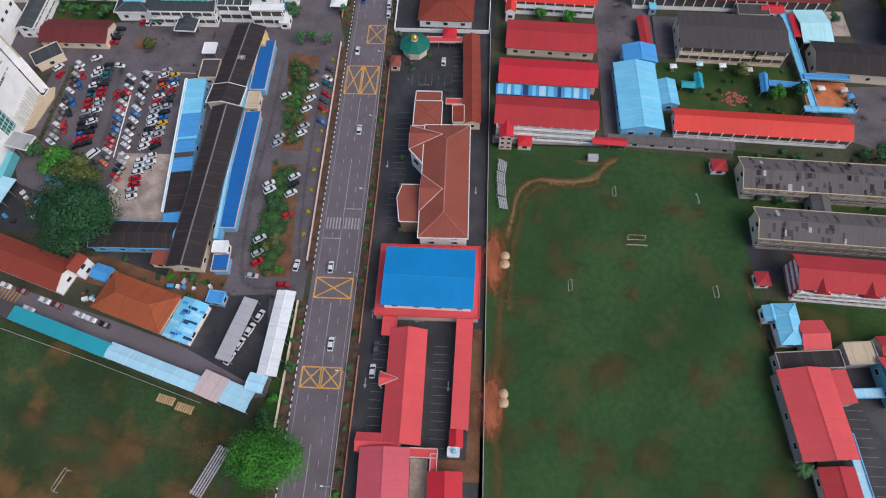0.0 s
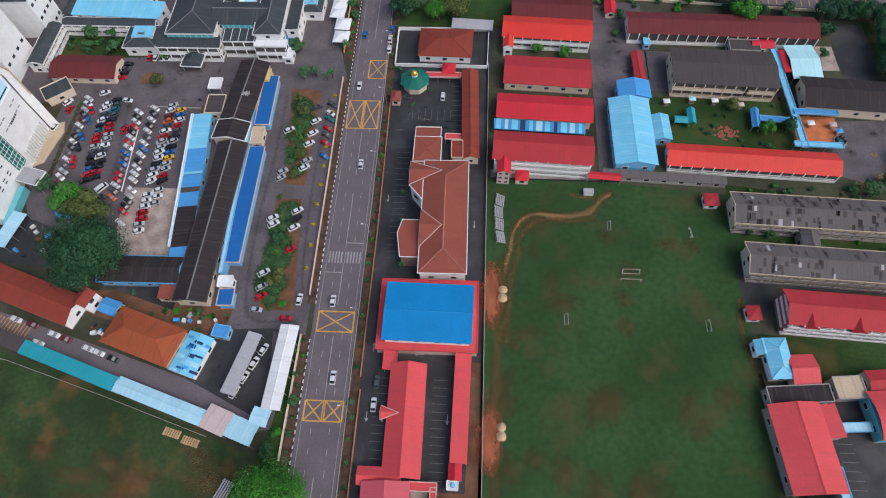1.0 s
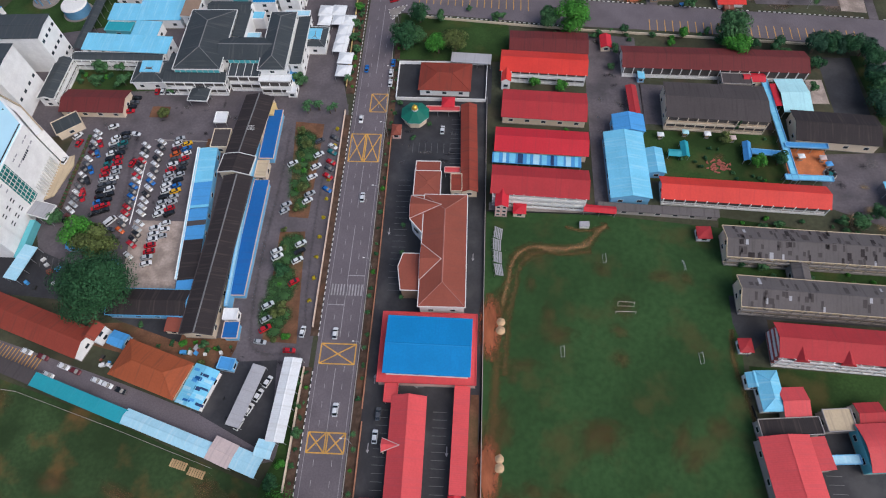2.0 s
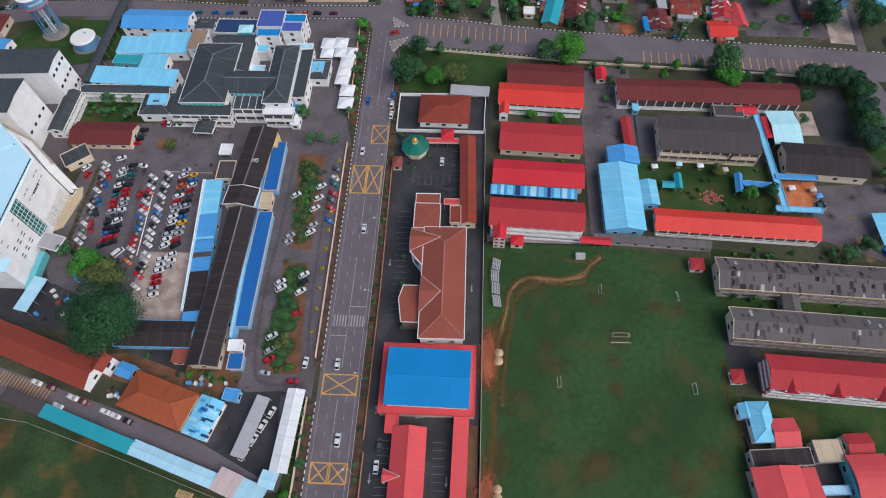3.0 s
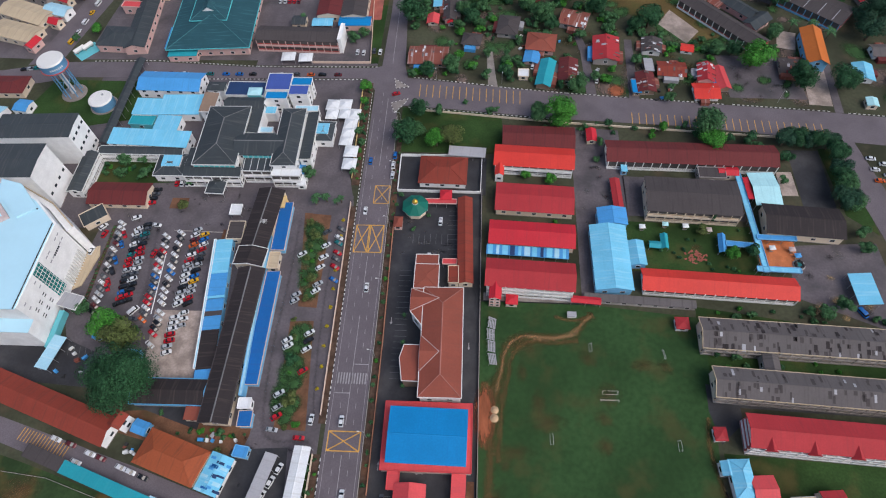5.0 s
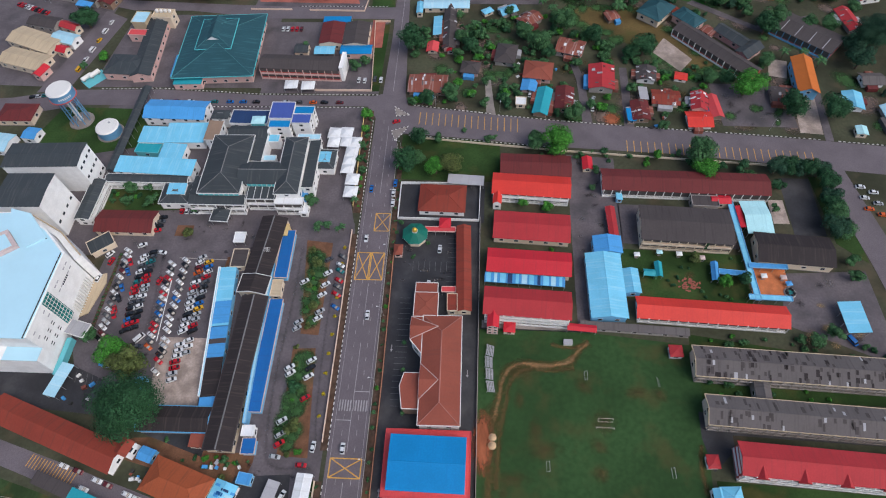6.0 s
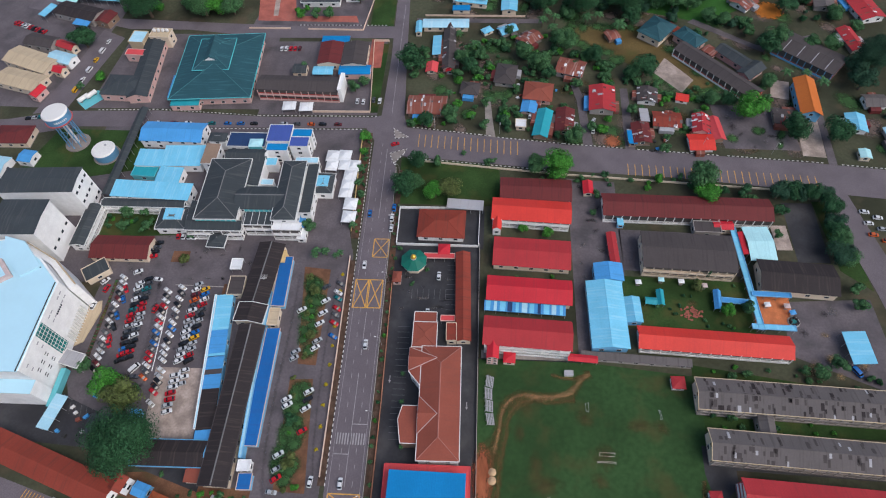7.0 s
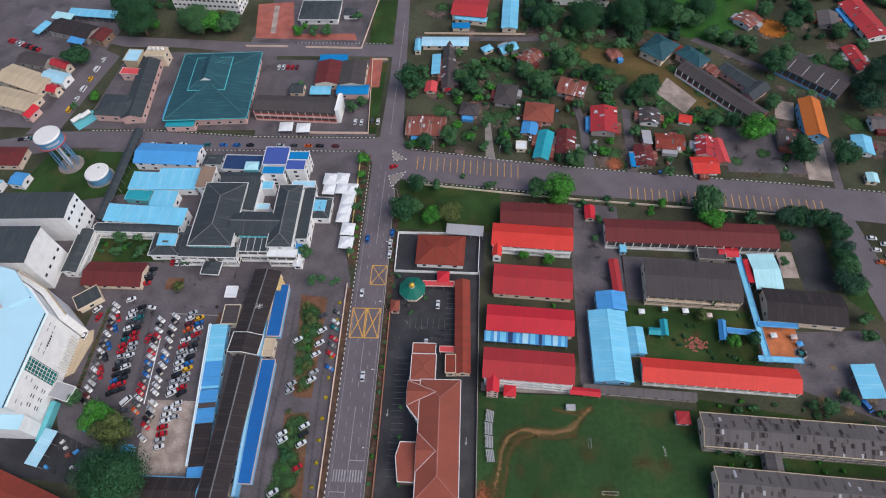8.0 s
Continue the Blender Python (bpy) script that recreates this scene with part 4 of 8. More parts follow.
building("school_block", 78.4, 101.8, 36.8, 12.6, -3.6, 6.2, "gable", 2.0, "bright_red_roof", "white_wall", "two-storey school block with a bright red roof and white galleries", "school", o=0.8, storeys=2, veranda="white_wall")
building("stair_wing", 62.5, 94.5, 4.2, 6.5, -3.6, 5.6, "gable", 1.2, "bright_red_roof", "white_wall", "gabled stair wing with a red roof", "school", o=0.3, turn=False)
building("school_hall", 78.0, 79.3, 34.6, 15.3, -3.3, 4.6, "gable", 1.6, "dull_red_roof", "cream_wall", "low school hall with a weathered dull red roof", "school", o=0.7)
building("school_block", 76.2, 60.2, 36.7, 12.2, -3.1, 5.0, "gable", 1.8, "red_roof", "cream_wall", "school block with a saturated red metal roof", "school", o=0.8)
blue = building("lean_to", 74.2, 52.3, 34.5, 4.6, -3, 3.0, "shed", 0.6, "mid_blue_roof", "blue_wall", "low blue lean-to roof of pale and dark panels", "shelter", o=0.2, open_sides=True)
for i in range(11):
    part("panel", shared_box("panel", (2.0, 1.3, 2.4)[i % 3], 4.4, 0.06, ("sky_blue_roof", "pale_blue_roof", "sky_blue_roof", "navy_roof")[i % 4]), blue, at=pose(-15.6 + i * 3.1, 0, 3.33, 7.0))
building("school_block", 74.6, 38.6, 36.2, 13.2, -3.1, 8.2, "gable", 2.2, "dull_red_roof", "white_wall", "three-storey school block with white galleries under a red roof", "school", o=0.9, storeys=3, veranda="white_wall")
building("stair_tower", 60.6, 31.5, 5.0, 8.0, -3, 7.4, "gable", 1.2, "red_roof", "pink_wall", "gabled stair tower with dark openings", "school", o=0.3, storeys=3, wrow=1.6)
building("annex", 67.4, 29.8, 5, 4.6, -3, 2.8, "hip", 0.9, "red_roof", "cream_wall", "small red-roofed lobby", "hut", o=0.3)
building("covered_way", 97, 30.4, 12, 3.2, -4, 3, "gable", 0.6, "red_roof", "cream_wall", "red covered school gate", "covered way", o=0.3, open_sides=True)
building("assembly_hall", 108.3, 49.6, 15.4, 31.3, 0.5, 5.4, "gable", 1.8, "sky_blue_roof", "blue_wall", "assembly hall with a pale blue metal roof", "hall", o=0.6)
building("assembly_hall_wing", 110.8, 69.8, 12.6, 9, 1, 5.6, "gable", 1.6, "mid_blue_roof", "blue_wall", "mid-blue roofed end of the assembly hall", "hall", o=0.4, turn=True)
building("side_wing", 119.6, 52.6, 7, 12, 1.6, 4, "gable", 1.0, "sky_blue_roof", "blue_wall", "pale blue side wing", "school", o=0.4)
building("classroom_block", 150.3, 38.6, 61, 10.4, -3, 4.2, "gable", 2.0, "bright_red_roof", "white_wall", "very long classroom block with a bright orange-red roof", "school", o=0.9, veranda="white_wall")
building("classroom_block", 145.9, 80.2, 40, 19, -3, 7.2, "gable", 1.6, "dark_grey_roof", "cream_wall", "two-storey block with a dark grey roof and cream galleries", "school", o=0.7, storeys=2, veranda="cream_wall")
building("classroom_block", 150.0, 105.8, 77, 13, -1.6, 5.4, "gable", 2.0, "maroon_roof", "white_wall", "very long block with a dark maroon roof", "school", o=0.8, veranda="white_wall")
building("link_block", 158, 95.5, 12, 6, -1.6, 4, "flat", 0, "dark_grey_roof", "grey_wall", "dark flat-roofed link block", "school", o=0.2)
building("dining_hall", 190.7, 69.3, 32, 15.6, -4.5, 5.4, "gable", 2.2, "black_roof", "cream_wall", "hall with a nearly black steep roof", "hall", o=0.7)
building("marquee", 179.3, 87.2, 11.6, 18, 1.6, 4, "gable", 1.6, "cyan_roof", "teal_wall", "pale cyan tent-like roof", "pavilion", o=0.3, open_sides=True, turn=True)
building("covered_way", 170.3, 70.6, 2.4, 51, 1.6, 3, "flat", 0, "sky_blue_roof", "blue_wall", "long blue covered walkway", "covered way", o=0.2, open_sides=True)
building("covered_way", 176.0, 46.2, 17.4, 2.2, -2, 3.2, "flat", 0, "sky_blue_roof", "blue_wall", "blue covered walkway beside the plaza", "covered way", o=0.2, open_sides=True)
building("covered_way", 178.5, 61.5, 16, 2.2, -2, 3.4, "flat", 0, "mid_blue_roof", "blue_wall", "blue covered walkway beside the plaza", "covered way", o=0.2, open_sides=True)
building("annex", 165.5, 96.8, 9, 5, 0, 4, "gable", 0.8, "red_roof", "cream_wall", "short red-roofed link", "school", o=0.3)
building("covered_way", 172.3, 87.2, 2.4, 12, 1.5, 4, "shed", 0.3, "red_roof", "cream_wall", "narrow red walkway roof", "covered way", o=0.2, open_sides=True)
building("covered_way", 114.7, 84.2, 4.4, 16.6, 1.6, 3, "gable", 0.6, "dull_red_roof", "cream_wall", "red covered walkway", "covered way", o=0.3, open_sides=True)
building("ticket_hut", 119.6, 98.5, 3, 4, 0, 2.8, "shed", 0.3, "sky_blue_roof", "blue_wall", "small blue kiosk", "hut", o=0.2)
building("gazebo", 128.0, 57.6, 5, 3.4, -4, 2.8, "gable", 0.8, "turquoise_roof", "teal_wall", "turquoise garden shelter", "gazebo", o=0.3, open_sides=True)
building("gazebo", 132.2, 59.4, 3.2, 7.5, -2, 2.8, "gable", 0.8, "turquoise_roof", "teal_wall", "turquoise garden shelter", "gazebo", o=0.3, open_sides=True)
building("gazebo", 156.0, 58.9, 3.2, 9.4, -6, 2.8, "gable", 0.9, "mid_blue_roof", "blue_wall", "weathered blue garden shelter", "gazebo", o=0.3, open_sides=True)
building("covered_way", 163.5, 58.3, 12, 2.4, -5, 2.6, "flat", 0, "mid_blue_roof", "blue_wall", "blue garden walkway", "covered way", o=0.2, open_sides=True)
building("bus_shelter", 206.8, 38.0, 9, 14, 2, 4, "shed", 0.6, "sky_blue_roof", "blue_wall", "bright blue metal shelter roof", "shelter", o=0.3, open_sides=True)
gn = building("classroom_block", 180.6, 14.5, 84, 12.6, -2.6, 6.4, "gable", 2.0, "grey_roof", "cream_wall", "long old block with a patched grey corrugated roof", "school", o=0.8, storeys=2, veranda="grey_wall", trim="tan_roof")
roof_sheets(gn, 84, 12.6, 6.4, 2.0, 0.8, 120, ["dark_grey_roof"] * 7 + ["black_roof"] * 4 + ["silver_roof"], 3, True)
gs = building("classroom_block", 182.0, -5.0, 84, 11.6, -3.0, 6.4, "gable", 2.0, "grey_roof", "cream_wall", "long old block with a grey corrugated roof and pale sheets", "school", o=0.8, storeys=2, veranda="grey_wall", trim="tan_roof")
roof_sheets(gs, 84, 11.6, 6.4, 2.0, 0.8, 70, ["dark_grey_roof"] * 6 + ["silver_roof"], 4, True)
building("link_block", 163, 5.2, 6, 8, -3, 4.6, "gable", 1.2, "grey_roof", "grey_wall", "grey link roof between two blocks", "school", o=0.3)
dorm = building("dormitory", 185.5, -22.6, 76, 12, -3.2, 8.2, "gable", 2.0, "dull_red_roof", "red_wall", "three-storey block with a red roof and red and white galleries", "school", o=0.8, storeys=3, veranda="white_wall")
for k, zz in enumerate((1.6, 4.4, 7.0)):
    part("stripe", mesh_of("stripe", *box_data(-37.5, -37.28, -4.9 + k * 0.3, 4.9 - k * 0.3, zz, zz + 1.1), "white_wall"), dorm, "white painted band on the gable")
for k in range(5):
    gx = -31 + k * 14
    part("gablet", mesh_of("gablet", [(gx - 2.4, -6.6, 7.4), (gx + 2.4, -6.6, 7.4), (gx, -6.6, 9.3), (gx, -2.2, 9.45), (gx - 2.4, -6.6, 7.0), (gx + 2.4, -6.6, 7.0), (gx, -2.2, 8.6)], [(0, 2, 3), (1, 3, 2), (0, 4, 5, 1, 2), (0, 3, 6, 4), (1, 5, 6, 3), (4, 6, 5)], "dull_red_roof"), dorm, "small red gablet over a stair")
building("hut", 133.6, 21.5, 5.4, 5.2, 0, 2.8, "hip", 1.0, "dull_red_roof", "white_wall", "small square hut with a red hipped roof", "hut", o=0.4)
building("hut", 140.1, -20.9, 4.6, 5, 2, 2.8, "hip", 0.9, "dull_red_roof", "white_wall", "small square hut with a red hipped roof", "hut", o=0.4)
building("drain_shed", 118.5, 31.0, 44, 3.4, -3, 2.4, "shed", 0.4, "grey_roof", "grey_wall", "long low grey shed along the field", "shed", o=0.3)
building("surau", 144.1, -36.0, 7.4, 13, 3, 4, "hip", 1.6, "sky_blue_roof", "white_wall", "small house with a bright blue hipped roof", "house", o=0.5)
building("surau_porch", 140.0, -32.6, 4.6, 5, 3, 3.6, "gable", 1.0, "sky_blue_roof", "white_wall", "blue-roofed porch", "porch", o=0.3)
building("canteen", 150.7, -39.2, 8.2, 9.2, 4, 4, "gable", 1.4, "pink_roof", "cream_wall", "small pink-roofed canteen", "house", o=0.4, turn=True)
building("store", 147.8, -46.9, 18.6, 5.2, 5, 3.8, "flat", 0, "black_roof", "grey_wall", "dark flat-roofed store", "store", o=0.2, trim="grey_wall")
building("pump_house", 162.7, -44.3, 8.6, 6.6, 5, 4, "flat", 0, "tan_roof", "grey_wall", "square stained concrete-roofed pump house", "store", o=0.2)
building("school_hall", 145.7, -62.3, 15.2, 25, 5, 5.4, "gable", 2.2, "pink_roof", "grey_wall", "large hall with a coral red metal roof", "hall", o=0.6)
building("side_wing", 155.2, -54.4, 4.4, 9.6, 7, 4.4, "shed", 0.4, "pink_roof", "grey_wall", "coral red lean-to wing", "hall", o=0.2)
building("house", 148.5, -83, 10, 14, 3, 4, "gable", 1.4, "dull_red_roof", "cream_wall", "red-roofed house", "house", o=0.4)
building("covered_way", 160.5, -55.8, 12, 2.6, 4, 3, "flat", 0, "pale_blue_roof", "blue_wall", "pale blue covered walkway", "covered way", o=0.2, open_sides=True)
building("covered_way", 154.5, -76, 2.6, 18, 4, 3, "flat", 0, "pale_blue_roof", "blue_wall", "pale blue covered walkway", "covered way", o=0.2, open_sides=True)
building("drum_hall", 173, -52, 12, 14, 5, 5, "arch", 2.0, "pink_roof", "teal_wall", "hall with a curved pinkish roof and a turquoise end", "hall", o=0.3, turn=True)
building("house", 172.5, -42, 8, 7, 5, 4, "gable", 1.2, "dull_red_roof", "cream_wall", "red-roofed house", "house", o=0.3)

# hospital, ward blocks
cn = building("ward_block", -41.5, 65.6, 12.3, 31.4, -4, 5.4, "gable", 1.4, "black_roof", "cream_wall", "long old ward with a blackened roof", "ward", o=0.5, cap="slate_cap")
building("ward_block", -42.8, 45.6, 13, 8.8, -5, 5.4, "gable", 1.6, "black_roof", "cream_wall", "short blackened link roof", "ward", o=0.3, trim="white_trim", turn=True)
building("ward_block", -41.3, 7.6, 11.2, 64.5, -0.6, 5.4, "gable", 1.5, "black_roof", "cream_wall", "very long ward with a blackened roof and pale ridge", "ward", o=0.5, trim="dark_grey_roof", cap="slate_cap")
building("ward_gallery", -32.7, 62.4, 5.7, 24.8, 1, 3.8, "shed", 0.3, "deep_blue_roof", "blue_wall", "long deep blue gallery roof", "gallery", o=0.3, trim="peach_wall", win=False)
building("ward_gallery", -31.8, 15.0, 5.6, 48.6, 0.5, 3.8, "shed", 0.3, "deep_blue_roof", "blue_wall", "long deep blue gallery roof", "gallery", o=0.3, trim="peach_wall", win=False)
building("ward_gallery", -30.6, -22.2, 5, 5.6, 2, 3.8, "shed", 0.3, "deep_blue_roof", "blue_wall", "small deep blue gallery roof", "gallery", o=0.3, trim="peach_wall", win=False)
building("lean_to", -35.7, 28.0, 1.3, 84, 2.6, 4.3, "flat", 0, "pale_blue_roof", "blue_wall", "narrow pale blue gutter roof between ward and gallery", "lean-to", o=0.05, win=False)
building("plant_room", -34.4, 74.6, 2.2, 6.0, 0, 4.6, "flat", 0, "yellow_wall", "yellow_wall", "narrow yellow stair head", "plant room", o=0.1, win=False)
aerial = tagged(new("aerial"), "white rooftop aerial with crossed rods", "aerial")
aerial.matrix_world = pose(-39.6, 61.8, 5.9)
part("mast", mesh_of("mast", *tube((0, 0, 0), (0, 0, 2.2), 0.06), "white_trim"), aerial)
for k in range(4):
    part("rod", mesh_of("rod", *tube((-1.6 + k * 0.1, -0.9 + k * 0.6, 2.1), (1.6 - k * 0.1, -0.9 + k * 0.6, 2.1), 0.06), "white_trim"), aerial)
part("boom", mesh_of("boom", *tube((0, -1.2, 2.0), (0, 1.2, 2.0), 0.06), "white_trim"), aerial)
building("plant_room", -31.8, -16.6, 4.8, 4.0, 2, 3.8, "flat", 0, "white_roof", "white_wall", "small white plant room", "plant room", o=0.2)
building("plant_room", -33.2, 45.0, 4.6, 8, 1, 3.2, "flat", 0, "tan_roof", "cream_wall", "open stained roof yard", "plant room", o=0.2)
wn_mats = [("sky_blue_roof", 55, 38), ("mid_blue_roof", 38, 27.5), ("sky_blue_roof", 27.5, 26.4), ("mid_blue_roof", 26, 20.6), ("dark_grey_roof", 20.6, 18.4), ("mid_blue_roof", 18.4, 12.4), ("black_roof", 12.4, -4.0), ("mid_blue_roof", -4.0, -8.6)]
for rm, ya, yb in wn_mats:
    yc = (ya + yb) / 2
    building("lean_to", -51.0 - 0.105 * yc, yc, 7.2, abs(ya - yb), 6, 3.4, "shed", 0.4, rm, "blue_wall", {"black_roof": "blackened lean-to roof", "dark_grey_roof": "dark gap roof"}.get(rm, "blue metal lean-to roof along the ward"), "lean-to", o=0.05, turn=abs(ya - yb) < 6.6)
building("lean_to", -57.9, 25.6, 0.9, 59, 6.2, 2.8, "flat", 0, "pale_blue_roof", "white_wall", "narrow pale blue eave roof", "lean-to", o=0.05, open_sides=True)
building("ward_block", -52.6, 59.3, 7, 9.2, 1.4, 4, "flat", 0, "dark_grey_roof", "cream_wall", "dark flat-roofed annex", "ward", o=0.2)
building("canopy", -55.6, 70.9, 5.1, 5.6, 1.3, 3, "flat", 0, "white_roof", "white_wall", "small white canopy", "canopy", o=0.2, open_sides=True)
building("ward_block", -61.5, -13.2, 28, 10, 0.6, 4.2, "gable", 1.6, "black_roof", "blue_wall", "low ward with a blackened roof and blue eave", "ward", o=0.5, trim="blue_trim")
building("store", -50.7, -20.8, 6.2, 5, -1.7, 3, "shed", 0.5, "brown_roof", "cream_wall", "small brown tiled store", "store", o=0.3)
building("hostel", -106.5, -20.1, 59, 11, -18.3, 4.8, "gable", 2.2, "brick_red_roof", "white_wall", "long house with a brownish red tiled roof and white gables", "house", o=0.5)
building("hostel_porch", -76.5, -24.8, 5.6, 6.2, -19.5, 6, "gable", 1.4, "brick_red_roof", "white_wall", "gabled porch with a white end", "porch", o=0.3)
building("shed", -68.9, -26.5, 6.2, 5.1, -16.4, 2.8, "gable", 0.8, "mid_blue_roof", "blue_wall", "small blue metal shed", "shed", o=0.2)
building("office", -53.6, -36.8, 25, 13, -17.9, 4.6, "hip", 2.6, "orange_roof", "cream_wall", "house with a weathered orange tiled hipped roof", "house", o=0.6)
bc = building("canopy", -37.4, -41.6, 8.9, 13.6, -16.8, 3.2, "gable", 0.7, "sky_blue_roof", "white_wall", "patched blue metal canopy with dark bare areas", "canopy", o=0.3)
roof_sheets(bc, 13.6, 8.9, 3.2, 0.7, 0.3, 16, ["mid_blue_roof", "mid_blue_roof", "navy_roof", "deep_blue_roof", "pale_blue_roof"], 6, True)
building("hut", -29.7, -33.7, 5.3, 4, -8, 2.8, "flat", 0, "mid_blue_roof", "blue_wall", "small blue hut", "hut", o=0.2)
building("covered_way", -75.6, -46.8, 36.5, 4.6, -17.8, 3, "shed", 0.4, "turquoise_roof", "teal_wall", "long turquoise covered walkway", "covered way", o=0.2, open_sides=True)
building("covered_way", -100.5, -38.6, 17, 4.8, -17.8, 3, "shed", 0.4, "dark_grey_roof", "grey_wall", "dark covered walkway", "covered way", o=0.2, open_sides=True)
building("covered_way", -43.6, -56.6, 31.5, 5, -17.6, 3.2, "gable", 0.5, "pale_blue_roof", "white_wall", "long pale blue covered walkway", "covered way", o=0.2, open_sides=True)
building("canopy", -24.6, -61.6, 8.2, 7.4, -20, 3.6, "gable", 0.4, "pinkish_roof", "white_wall", "dusty pinkish metal canopy", "canopy", o=0.2, open_sides=True)
building("canopy", -16.6, -64.2, 9, 6.6, -18.8, 3.4, "gable", 0.5, "pale_blue_roof", "white_wall", "pale blue metal canopy", "canopy", o=0.2, open_sides=True)
building("car_shelter", -8.2, -44.6, 6, 27, -3.2, 4, "gable", 0.5, "white_roof", "white_wall", "long white metal car shelter", "car shelter", o=0.2, open_sides=True)
building("car_shelter", -11.6, -60.2, 5.6, 5.2, -12, 4, "gable", 0.4, "pale_blue_roof", "white_wall", "pale blue end of the car shelter", "car shelter", o=0.2, open_sides=True)
building("car_shelter", -20.9, -43.8, 4.6, 20.5, -14, 3, "shed", 0.3, "silver_roof", "grey_wall", "grey metal car shelter", "car shelter", o=0.2, open_sides=True)
building("canopy", -113.3, 0.7, 5.2, 14, -12, 4, "shed", 0.3, "pale_blue_roof", "white_wall", "pale blue covered link", "canopy", o=0.2, open_sides=True)
building("shed", -92, -3, 12, 8, 0, 3, "gable", 0.8, "slate_roof", "grey_wall", "grey cluttered workshop shed", "shed", o=0.3)
building("shed", -97.5, 9.5, 5, 4, 0, 2.8, "gable", 0.6, "mid_blue_roof", "blue_wall", "small blue tent-like roof", "shed", o=0.2)
building("shed", -80, 0.6, 4, 5, 0, 2.8, "flat", 0, "mid_blue_roof", "blue_wall", "small blue shed", "shed", o=0.2)
building("bungalow", -111.8, 78.3, 28, 12.7, -0.3, 4, "gable", 1.8, "maroon_roof", "cream_wall", "single-storey house with a dark red roof", "house", o=0.6)
building("ward_block", -107.2, 149.2, 33.6, 13.8, -1.7, 6, "gable", 2.0, "mid_blue_roof", "white_wall", "ward with a blue metal roof", "ward", o=0.5)
building("ward_block", -114.7, 131.9, 14, 10.7, -1.9, 5, "shed", 0.6, "sky_blue_roof", "white_wall", "pale blue metal-roofed ward", "ward", o=0.3)
building("ward_block", -97.7, 133.2, 21, 13.3, 1, 5.2, "shed", 0.6, "sky_blue_roof", "white_wall", "pale blue metal-roofed ward", "ward", o=0.3)
building("ward_block", -115.7, 124.0, 12.6, 6.3, -4, 3.4, "flat", 0, "turquoise_roof", "teal_wall", "low turquoise flat roof", "ward", o=0.2)
building("ward_block", -101.3, 120.9, 12.5, 9.5, -3.6, 5, "shed", 0.5, "sky_blue_roof", "white_wall", "pale blue metal-roofed ward", "ward", o=0.3)
building("ward_block", -106.6, 110.2, 40, 9.8, -3, 6, "shed", 0.8, "sky_blue_roof", "white_wall", "long pale blue metal roof", "ward", o=0.3)
building("corridor", -108.7, 103.0, 41.5, 5, -0.5, 5.4, "gable", 0.9, "slate_roof", "white_wall", "long grey-roofed corridor", "corridor", o=0.5, trim="white_trim", veranda="white_wall", storeys=2)
building("corridor", -132.7, 89.7, 24, 7.5, -90.4, 5.4, "gable", 1.0, "slate_roof", "white_wall", "grey-roofed corridor with white railings", "corridor", o=0.5, trim="white_trim", veranda="white_wall", storeys=2)
def light_band(x0, x1, y, z0, z1, label="turquoise band of high windows"):
    """A strip of clerestory lights below an upper roof: turquoise wall, panes and white posts."""
    b = tagged(new("clerestory"), label, "clerestory")
    part("band", mesh_of("band", *box_data(x0, x1, y - 0.12, y + 0.12, z0, z1), "teal_trim"), b)
    k = max(2, round((x1 - x0) / 2.4))
    for i in range(k + 1):
        part("post", mesh_of("post", *box_data(x0 + (x1 - x0) * i / k - 0.12, x0 + (x1 - x0) * i / k + 0.12, y - 0.2, y - 0.125, z0, z1), "white_trim"), b)


building("main_block", -68.3, 108.4, 20.4, 36.5, 0.6, 11, "hip", 3.0, "slate_roof", "white_wall", "white block under a high grey hipped roof with pale ridges", "hospital", o=0.8, storeys=3, trim="white_trim", cap="slate_cap")
building("middle_block", -49.0, 103.0, 23.5, 13.6, 0, 10.9, "gable", 2.4, "slate_roof", "white_wall", "grey-roofed middle block joining two wings", "hospital", o=0.5, storeys=3, cap="slate_cap")
building("east_wing", -36.3, 108.0, 11.6, 35.5, 0.8, 11, "hip", 2.6, "slate_roof", "white_wall", "white east wing under a grey hipped roof", "hospital", o=0.7, storeys=3, trim="white_trim", cap="slate_cap")
building("north_wing", -63.0, 130.8, 20, 8.8, 0, 9, "gable", 1.8, "slate_roof", "white_wall", "dark stained north wing roof", "hospital", o=0.4, storeys=2)
building("north_wing", -55.6, 121.2, 5.2, 18.6, 0, 8.8, "shed", 0.8, "slate_roof", "white_wall", "dark sloping roof beside the courtyard", "hospital", o=0.2, win=False)
building("side_roof", -27.9, 111.5, 5.6, 29.5, 0.6, 8, "shed", 0.5, "slate_roof", "white_wall", "lower grey side roof with a white edge", "hospital", o=0.3, storeys=2, trim="white_trim")
building("skirt_roof", -69.6, 88.7, 27, 4.8, 0, 7.2, "shed", 1.5, "slate_roof", "white_wall", "grey skirt roof over white fascias", "hospital", o=0.6, storeys=2, trim="white_trim", veranda="white_wall")
building("skirt_roof", -35.0, 89.0, 13.5, 4, 0, 7.4, "flat", 0, "white_roof", "white_wall", "white canopy slab of the east wing", "hospital", o=0.3, storeys=2, trim="white_trim", veranda="white_wall")
glazed = building("glazed_roof", -48.7, 92.9, 14.6, 7.0, 0, 8, "shed", 0.6, "slate_roof", "white_wall", "dark glazed entrance roof with white bars", "hospital", o=0.4, storeys=2, trim="white_trim", veranda="white_wall")
